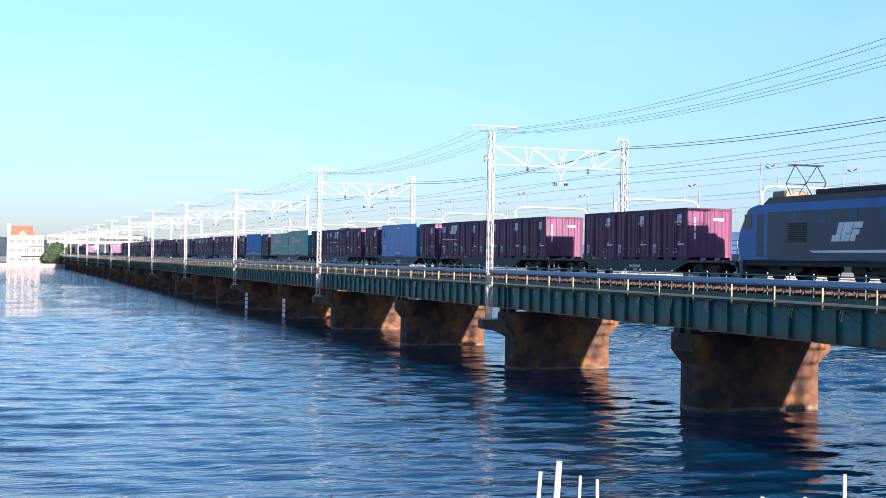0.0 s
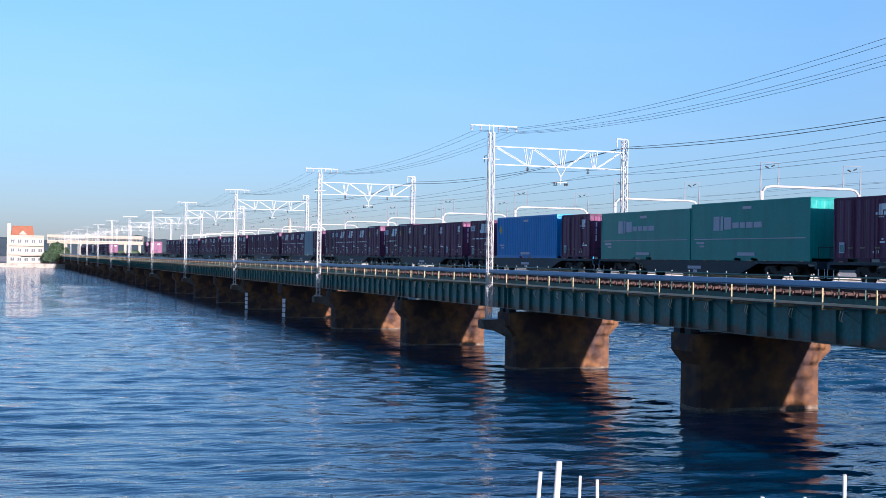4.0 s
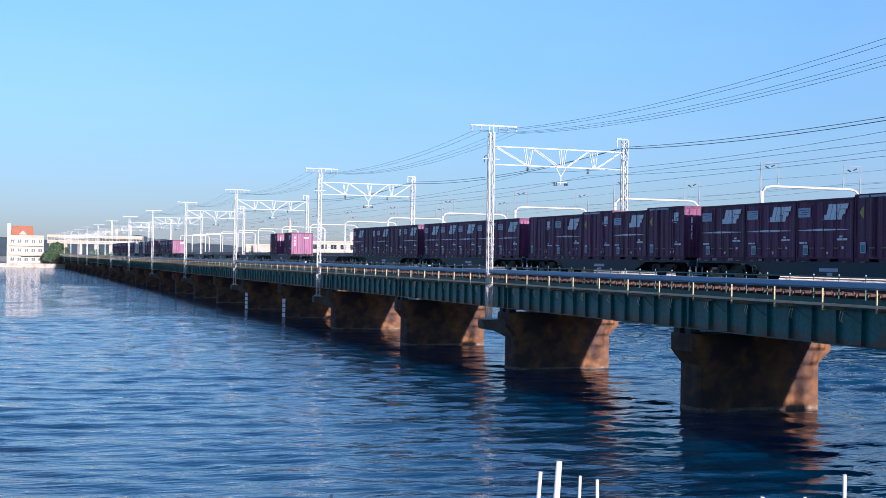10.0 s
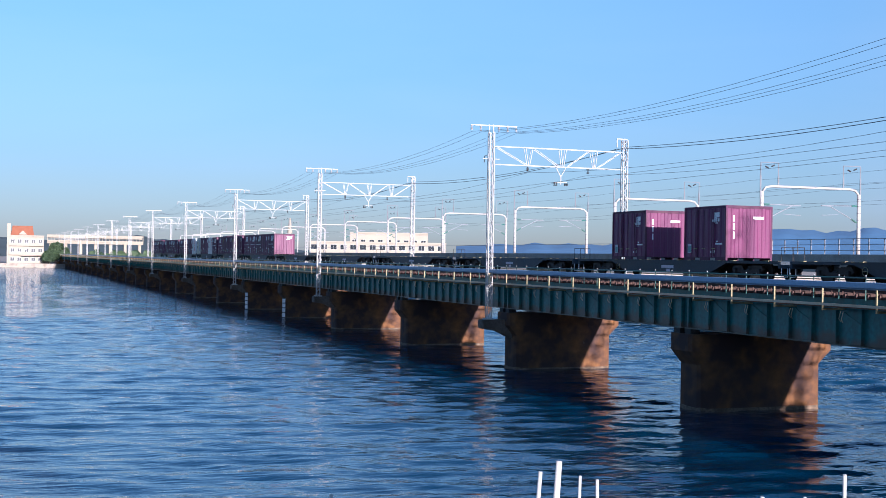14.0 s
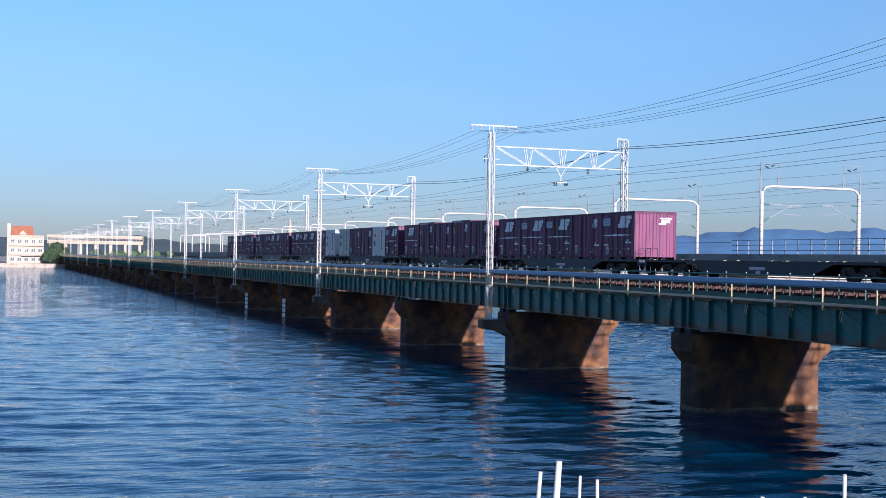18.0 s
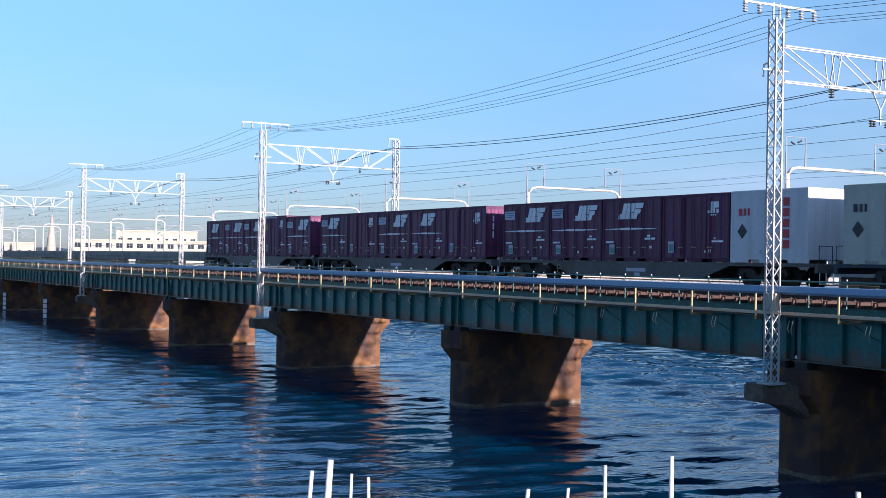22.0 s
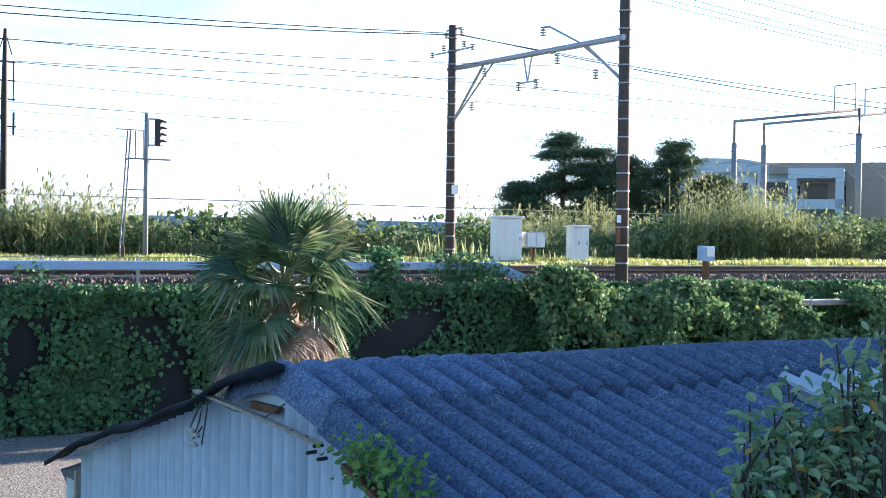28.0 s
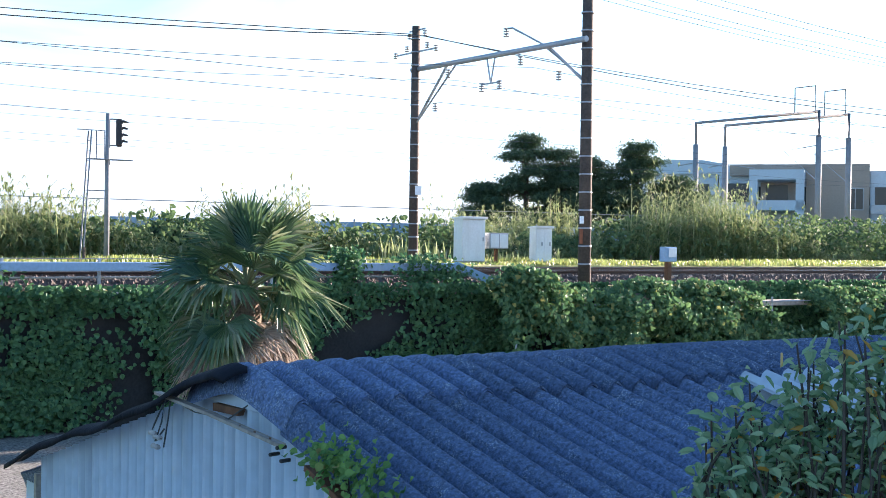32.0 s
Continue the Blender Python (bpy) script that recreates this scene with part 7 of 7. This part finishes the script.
def sheet_mesh(xs, y0, y1, lift, material, wav=wave, per=10, thick=0.012, zf=roof_z):
    """One wavy sheet: a barrel for each rib, meeting the next in a sharp hollow."""
    cuts = [y0]
    k = math.floor((SY0 - y0) / WAVE + 1e-6) + 1
    while SY0 - k * WAVE > y1 + 1e-4:
        cuts.append(SY0 - k * WAVE)
        k += 1
    cuts.append(y1)
    verts, faces = [], []
    m, r = per + 1, len(xs)
    for ya, yb in zip(cuts, cuts[1:]):
        o = len(verts)
        for layer in (0, -thick):
            for x in xs:
                for k in range(m):
                    y = ya + (yb - ya) * 0.5 * (1 - math.cos(math.pi * k / per))
                    verts.append((x, y, zf(x) + lift + wav(y) + layer))
        for i in range(r - 1):
            for k in range(per):
                a = o + i * m + k
                faces.append((a, a + 1, a + m + 1, a + m))
                a += m * r
                faces.append((a, a + m, a + m + 1, a + 1))
        for k in range(per):
            for i in (0, r - 1):
                a = o + i * m + k
                faces.append((a, a + 1, a + 1 + m * r, a + m * r))
    return raw("roof_sheet", verts, faces, material, True)


shed = empty("shed", pose(0, SHIFT, 0), "old shed with white corrugated walls and a dark wavy cement-sheet roof", "shed")
COL = WAVE * 7
ncol = int(math.ceil((SY0 - SY1) / COL))
for c in range(ncol):
    y0, y1 = SY0 - COL * c, max(SY1, SY0 - COL * (c + 1)) - 0.02
    jit = random.Random(c).uniform(-0.004, 0.004)
    part("ridge_sheet", sheet_mesh([RX - 0.43 + 0.43 * k / 4 for k in range(9)], y0, y1, 0.016 + jit, M_SLATE), None, shed)
    for xa, xb, lf in ((3.96, 2.35, 0.0), (2.42, 0.95, -0.016)):
        part("roof_sheet", sheet_mesh([xa, (xa + xb) / 2, xb], y0, y1, lf + jit, M_SLATE), None, shed)
    for xa, xb, lf in ((4.74, 6.2, 0.0), (6.12, 7.35, -0.016)):
        part("roof_sheet", sheet_mesh([xa, (xa + xb) / 2, xb], y0 - (0.1 if c == 0 else 0), y1, lf + jit - (0.09 if c == 0 else 0), M_SLATE), None, shed)
# hook bolts
for k in range(0, 26, 2):
    rr = random.Random(100 + k)
    yk = SY0 - WAVE * (0.5 + 2 * k - (k // 13) * 25)
    xk = 4.12 if k < 13 else 2.55
    if yk > SY1:
        part("roof_bolt", tube(bmn(), [(xk, yk, roof_z(xk) + 0.07), (xk, yk, roof_z(xk) + 0.086)], [0.014, 0.007], 8), M_RUST, shed, "rusty roof bolt")
# dark sagging sheet along the gable's far rake
verts, faces = [], []
n = 30
for layer in (0.012, -0.012):
    for j in range(5):
        for k in range(n + 1):
            x = 4.28 + 2.8 * k / n
            y = -1.86 - 0.024 * j
            z = RZ + 0.04 + 0.055 * (1 - (x - RX) / 2.7) - SLOPE * abs(x - RX) - 0.035 * (1 - j / 4) ** 2 + 0.014 * math.sin(x * 3.1 + 0.5) + 0.008 * math.sin(x * 9.7) - 0.05 * max(0, (x - 7.0) / 0.4) ** 2
            verts.append((x, y, z + layer))
m = n + 1
for j in range(4):
    for k in range(n):
        a = j * m + k
        faces += [(a, a + m, a + m + 1, a + 1), (a + 5 * m, a + 5 * m + 1, a + 6 * m + 1, a + 6 * m)]
for k in range(n):
    faces.append((k, k + 1, k + 1 + 5 * m, k + 5 * m))
for j in range(4):
    faces += [(j * m, j * m + 5 * m, (j + 1) * m + 5 * m, (j + 1) * m), (j * m + n, (j + 1) * m + n, (j + 1) * m + n + 5 * m, j * m + n + 5 * m)]
part("verge_sheet", raw("verge_sheet", verts, faces, M_ASPHALT_SHEET, True), None, shed, "dark curled sheet along the roof edge")


def gable_mesh(x0, x1, ztop, zbot, y, pitch=0.1, amp=0.03):
    n = int((x1 - x0) / pitch * 8)
    verts, faces = [], []
    for layer in (0, -0.004):
        for k in range(n + 1):
            x = x0 + (x1 - x0) * k / n
            yy = y + amp * 2.0 * abs(math.sin(math.pi * x / pitch)) ** 0.8 - amp + layer
            verts += [(x, yy, zbot), (x, yy, ztop(x))]
    for k in range(n):
        a = 2 * k
        faces.append((a, a + 1, a + 3, a + 2))
        b = a + 2 * (n + 1)
        faces.append((b, b + 2, b + 3, b + 1))
    return raw("gable_panel", verts, faces, M_SHEET, False)


def rake(x):
    return RZ - SLOPE * abs(x - RX) + (0.02 + 0.055 * (1 - (x - RX) / 2.7) if x > RX else 0.0)


for xa, xb in ((1.25, 2.2), (2.18, 3.1), (3.08, 4.0), (3.98, 4.9), (4.88, 5.8), (5.78, 6.86)):
    part("gable_panel", gable_mesh(xa, xb, lambda x: rake(x) - (0.012 if x > 4.35 else 0.0), 2.08, -2.02 - 0.004 * (int(xa * 10) % 2)), None, shed)
part("side_panel", gable_mesh(6.9, 7.1, lambda x: 4.86, 2.08, -1.99, 0.3, 0.0), None, shed)
part("corner_board", box(bmn(), 6.86, 6.9, -2.03, -1.97, 2.08, 4.93), M_WOOD_OLD, shed)
part("side_wall", box(bmn(), 1.2, 1.25, SY1 + 0.2, -2.05, 2.08, 4.88), M_SHEET, shed)
part("side_wall", box(bmn(), 7.04, 7.1, SY1 + 0.2, -2.05, 2.08, 4.9), M_SHEET, shed)
part("back_wall", prism(bmn(), [(1.25, 2.08), (7.04, 2.08), (7.04, 4.9), (RX, RZ - 0.1), (1.25, 4.85)], SY1 + 0.2, SY1 + 0.25, "y"), M_SHEET, shed)
b_ = bmn()
bar(b_, (5.0, -1.9, 5.565), (4.44, -1.9, 5.54), 0.012, 0.03, (0, 1, 0))
bar(b_, (4.46, -1.896, 5.542), (3.88, -1.896, 5.505), 0.012, 0.03, (0, 1, 0))
part("angle_bar", b_, M_WOOD_OLD, shed, "pale pierced angle bar")
for k in range(9):
    xk = 4.92 - 0.12 * k
    part("bar_hole", tube(bmn(), [(xk, -1.893, 5.561 - 0.0055 * k), (xk, -1.888, 5.561 - 0.0055 * k)], 0.006, 6), M_RUST, shed)
for dx, dz in ((0.0, 0.0), (0.05, -0.03), (-0.03, -0.04)):
    part("bolt", tube(bmn(), [(3.88 + dx, -1.91, 5.5 + dz), (3.87 + dx, -1.87, 5.5 + dz)], 0.007, 6), M_BOGIE, shed)
b_ = bmn()
bar(b_, (4.8, -1.97, 5.56), (4.3, -1.97, 5.655), 0.014, 0.02)
part("fascia", b_, M_WOOD_OLD, shed)
part("peak_board", prism(bmn(), [(4.72, 5.57), (4.1, 5.57), (4.16, 5.64), (4.35, 5.655)], -2.0, -1.98, "y"), M_SHEET, shed, "white board at the peak")
part("rust_board", prism(bmn(), [(4.6, 5.535), (4.38, 5.54), (4.36, 5.567), (4.6, 5.565)], -1.99, -1.965, "y"), M_RUST, shed)
b_ = bmn()
bar(b_, (3.74, -1.95, 5.45), (2.9, -1.95, 5.2), 0.02, 0.09, (0, 1, 0))
part("rusty_verge", b_, M_RUST, shed, "rusty strip under the roof edge")
for k, (xx, zz) in enumerate(((6.5, 4.62), (5.95, 4.75), (5.5, 4.7), (3.4, 4.9))):
    part("rust_mark", tube(bmn(), [(xx, -2.012, zz), (xx, -1.995, zz)], 0.025, 8), M_RUST, shed)
e = empty("service_cable", pose(0.02, SHIFT, 0), "bundle of dark cables with grey insulators hanging at the gable", "cable")
b_ = bmn()
tube(b_, [(4.88, -1.9, 5.56), (4.9, -1.88, 5.5), (4.96, -1.88, 5.44), (5.0, -1.88, 5.4), (4.93, -1.88, 5.385), (4.88, -1.89, 5.43)], 0.004, 5)
tube(b_, [(4.9, -1.9, 5.56), (4.86, -1.87, 5.46), (4.9, -1.86, 5.38), (4.84, -1.86, 5.4)], 0.004, 5)
tube(b_, [(4.84, -1.9, 5.56), (4.82, -1.88, 5.47), (4.86, -1.88, 5.36)], 0.0035, 5)
tube(b_, [(4.2, -1.93, 5.6), (4.3, -1.9, 5.54), (4.6, -1.9, 5.53), (4.88, -1.9, 5.56)], 0.003, 5)
part("cable", b_, M_WIRE, e)
for k, (xx, zz) in enumerate(((4.92, 5.41), (4.87, 5.4), (4.89, 5.36))):
    part("insulator", tube(bmn(), [(xx - 0.03, -1.86, zz), (xx - 0.01, -1.86, zz), (xx + 0.01, -1.86, zz), (xx + 0.03, -1.86, zz)], [0.008, 0.012, 0.008, 0.012], 10), M_INSUL, e)
# pale sheets laid on the roof
for k, (xa, xb, ya, yb) in enumerate(((3.74, 2.6, -4.06, -4.71), (3.76, 2.75, -4.69, -5.26))):
    tagged(part("pale_sheet", sheet_mesh([xa, xb], ya, yb, 0.09 + 0.01 * k, M_SHEET, per=8), None), "pale corrugated plastic sheet lying on the shed roof", "sheet", "loose roof sheets")
# a little vine on the roof edge
vs_ = []
rr = random.Random(5)
for k in range(320):
    t = rr.random() ** 1.4
    vs_.append((3.62 - 0.38 * t + rr.gauss(0, 0.045), -1.9 + rr.gauss(0, 0.05), 5.52 - 0.07 * t + rr.gauss(0, 0.04), 0, 0.7, 0.7, 1))
e = empty("roof_vine", pose(0, SHIFT, 0), "small green vine climbing over the shed roof edge", "vine")
part("foliage", leaf_mesh("foliage", vs_, L_BUSH, 0.028, 0.026, lobes=True, seed=6), None, e)
part("stem", tube(bmn(), [(3.3, -1.98, 2.1), (3.32, -1.95, 4.6), (3.5, -1.92, 5.5)], 0.008, 5), M_TWIG, e)


# ---------------------------------------------------------------- fan palm
def fan_palm(x, y, z0, z1, seed=3):
    rng = random.Random(seed)
    e = empty("fan_palm", pose(x, y, 0), "fan palm with a shaggy skirt of dead fronds", "palm")
    pts = [(0, 0, z0), (0.02, 0, z0 + 1), (0, 0.03, z1 - 0.6), (0, 0, z1)]
    part("trunk", tube(bmn(), pts, [0.34, 0.28, 0.26, 0.16], 14), M_BARK, e)
    for k in range(72):
        dead = k >= 30
        a = k * 2.39996 + rng.uniform(-0.25, 0.25)
        f = k / 30
        el = radians(rng.uniform(-78, -25)) if dead else radians(82 - 118 * f ** 0.85 + rng.uniform(-16, 16))
        stem = rng.uniform(0.2, 0.7) if dead else rng.uniform(0.45, 0.78) + 0.12 * f
        d = Vector((math.cos(a) * math.cos(el), math.sin(a) * math.cos(el), math.sin(el)))
        root = Vector((0, 0, z1 - (rng.uniform(0.3, 0.6) if dead else 0.22 * f - 0.03)))
        hub = root + d * stem
        roll = rng.uniform(-0.8, 0.8)
        side = d.cross(Vector((0, 0, 1)))
        side = side.normalized() if side.length > 1e-3 else Vector((1, 0, 0))
        up = side.cross(d).normalized()
        side, up = side * math.cos(roll) + up * math.sin(roll), up * math.cos(roll) - side * math.sin(roll)
        # the blade bends down from its stalk
        bend = 0.12 + 0.6 * f if not dead else 0.3
        axis = (d - Vector((0, 0, bend * 0.6))).normalized()
        verts, faces = [], []
        nb = 30
        R = rng.uniform(0.66, 0.9) * (0.95 if dead else 1)
        for j in range(nb):
            ph = radians(-108 + 216 * j / (nb - 1)) * (0.75 if dead else 1)
            bd = (axis * math.cos(ph) + side * math.sin(ph)).normalized()
            w = side * math.cos(ph) - axis * math.sin(ph)
            ln = R * (0.8 + 0.2 * math.cos(ph)) * rng.uniform(0.88, 1.08)
            tw = 0.034 * (0.5 if dead else 1)
            droop = rng.uniform(0.1, 0.7) if dead else rng.uniform(0.0, 0.12) + 0.55 * f * rng.random()
            i = len(verts)
            p1, p2 = hub + bd * ln * 0.52 + up * 0.03, hub + bd * ln - Vector((0, 0, droop * ln))
            verts += [tuple(hub), tuple(p1 - w * tw + up * 0.022), tuple(p1), tuple(p1 + w * tw + up * 0.022), tuple(p2)]
            faces += [(i, i + 1, i + 2), (i, i + 2, i + 3), (i + 1, i + 4, i + 2), (i + 2, i + 4, i + 3)]
        fr = part("frond", raw("frond", verts, faces, L_PALM_DEAD if dead else L_PALM), None, e, "dead straw-coloured frond" if dead else "")
        b = bmn()
        tube(b, [tuple(root), tuple((root + hub) / 2 + Vector((0, 0, 0.02))), tuple(hub)], [0.03, 0.02, 0.014], 5)
        part("stalk", b, M_BARK if dead else M_STALK, fr)
    return e


fan_palm(16.3, -7.8, 2.05, 5.55)

# ---------------------------------------------------------------- bushes and the shrub near the camera
bush("vine_bush", "rounded bush smothered in bright green vines", [((8.9, 0.4, 4.2), (1.45, 1.45, 1.5)), ((8.6, -0.6, 4.05), (1.0, 0.95, 1.35)), ((8.7, -0.55, 3.0), (1.05, 0.95, 1.35)), ((9.4, 1.4, 3.9), (1.4, 1.2, 1.5)), ((9.7, 2.7, 3.6), (1.4, 1.4, 1.55))], L_BUSH, 42000, 0.058, 2.1, seed=61)
bush("feathery_tree", "low spreading tree with fine green leaves on the bank", [((12.6, 2.6, 5.6), (1.5, 1.4, 0.75)), ((13.0, 1.9, 5.85), (1.5, 1.2, 0.85)), ((11.9, 3.3, 5.2), (1.1, 0.9, 0.5)), ((13.2, 1.5, 5.0), (1.5, 1.1, 1.0)), ((13.2, 2.6, 4.6), (1.6, 1.3, 0.9))], L_FEATHER, 22000, 0.06, 2.1, "tree", lobes=False, seed=62)


def shrub():
    """Leafy twigs close to the camera, growing up before the shed's gable."""
    rng = random.Random(12)
    e = empty("glossy_shrub", None, "shrub with glossy dark leaves and a few orange ones", "shrub")
    spots = []
    root = Vector((1.3, -1.55, 2.1))
    b = bmn()
    for k in range(120):
        u = 0.2 + 1.1 * rng.random() ** 0.9
        tip = Vector((1.537 - 0.244 * u + rng.gauss(0, 0.037), -1.484 - 0.223 * u + rng.gauss(0, 0.03), 5.776 + 0.53 * (0.1 + 0.52 * u) * rng.uniform(0.25, 1.0)))
        knee = tip + Vector((rng.gauss(0, 0.1) - 0.03, rng.gauss(0, 0.09), -0.36 - 0.25 * rng.random()))
        foot = root + Vector((rng.gauss(0, 0.06), rng.gauss(0, 0.04), 0))
        tube(b, [tuple(foot), tuple(foot.lerp(knee, 0.55) + Vector((rng.gauss(0, 0.05), rng.gauss(0, 0.03), 0))), tuple(knee), tuple(knee.lerp(tip, 0.6) + Vector((0, 0, 0.02))), tuple(tip)], [0.012, 0.008, 0.0048, 0.003, 0.0015], 5)
        for q in range(38):
            t = rng.random() ** 0.5
            p = knee.lerp(tip, t) + Vector((rng.gauss(0, 0.022), rng.gauss(0, 0.02), rng.gauss(0, 0.02)))
            spots.append((*p, rng.gauss(0, 0.5), rng.gauss(0, 0.5), 0.9, 1))
    part("twig", b, M_TWIG, e)
    part("foliage", leaf_mesh("foliage", spots, L_SHRUB, 0.026, 0.014, fold=0.22, lobes=True, seed=14), None, e)
    return e


shrub()

# ---------------------------------------------------------------- stakes and a rod at the water's edge
for x, y, z, r, lean in ((5.02, 10.9, 4.34, 0.045, (0.05, 0)), (4.86, 10.96, 4.24, 0.03, (0.06, 0)), (5.2, 10.82, 4.21, 0.022, (0.02, 0)), (5.34, 10.75, 4.18, 0.024, (-0.02, 0)), (7.21, 9.6, 4.34, 0.025, (0.0, 0)),
                      (7.68, 9.22, 4.45, 0.03, (0.0, 0)), (6.93, 9.79, 4.12, 0.022, (0.05, 0)), (6.62, 9.99, 4.1, 0.03, (0.1, 0)), (8.86, 8.09, 4.22, 0.035, (-0.03, 0)), (3.0, 11.5, 4.02, 0.025, (0, 0))):
    tagged(part("mooring_stake", tube(bmn(), [(x - lean[0] * 6, y, -0.6), (x - lean[0], y, z - 0.8), (x, y, z)], [r * 0.95, r * 0.8, r * 0.65], 8), M_STAKE), "white-painted mooring stake standing in the water", "stake", "mooring stakes")
b_ = bmn()
pts = [(6.3, 10.3, 3.95), (7.6, 9.3, 3.98), (8.86, 8.09, 4.05), (9.6, 7.4, 3.98)]
tube(b_, pts, 0.008, 5)
tagged(part("mooring_rope", b_, M_ROPE), "thin pale blue rope tied between the stakes", "rope")
tagged(part("rod", tube(bmn(), [(8.9, 7.3, -0.5), (9.55, 7.1, 3.6), (9.74, 7.01, 4.52)], [0.02, 0.014, 0.006], 6), M_WIRE), "thin dark rod leaning at the shore", "rod")

# unseen block added to keep sun and southern sky off the shed roof
tagged(part("unseen_shade_wall", bevel(box(bmn(), -6.0, 6.9, -16.0, -9.6, 2.05, 11.6), 0.05), M_PLASTER_GREY), "plain grey block out of view, added to shade the shed", "wall", kind="structure")


# ---------------------------------------------------------------- motion of the train
def motions():
    for thing, y, z in moving:
        walk(thing, [(t, pose(FAR_TRACK, y - s, z)) for t, s in S_ROWS])


motions()
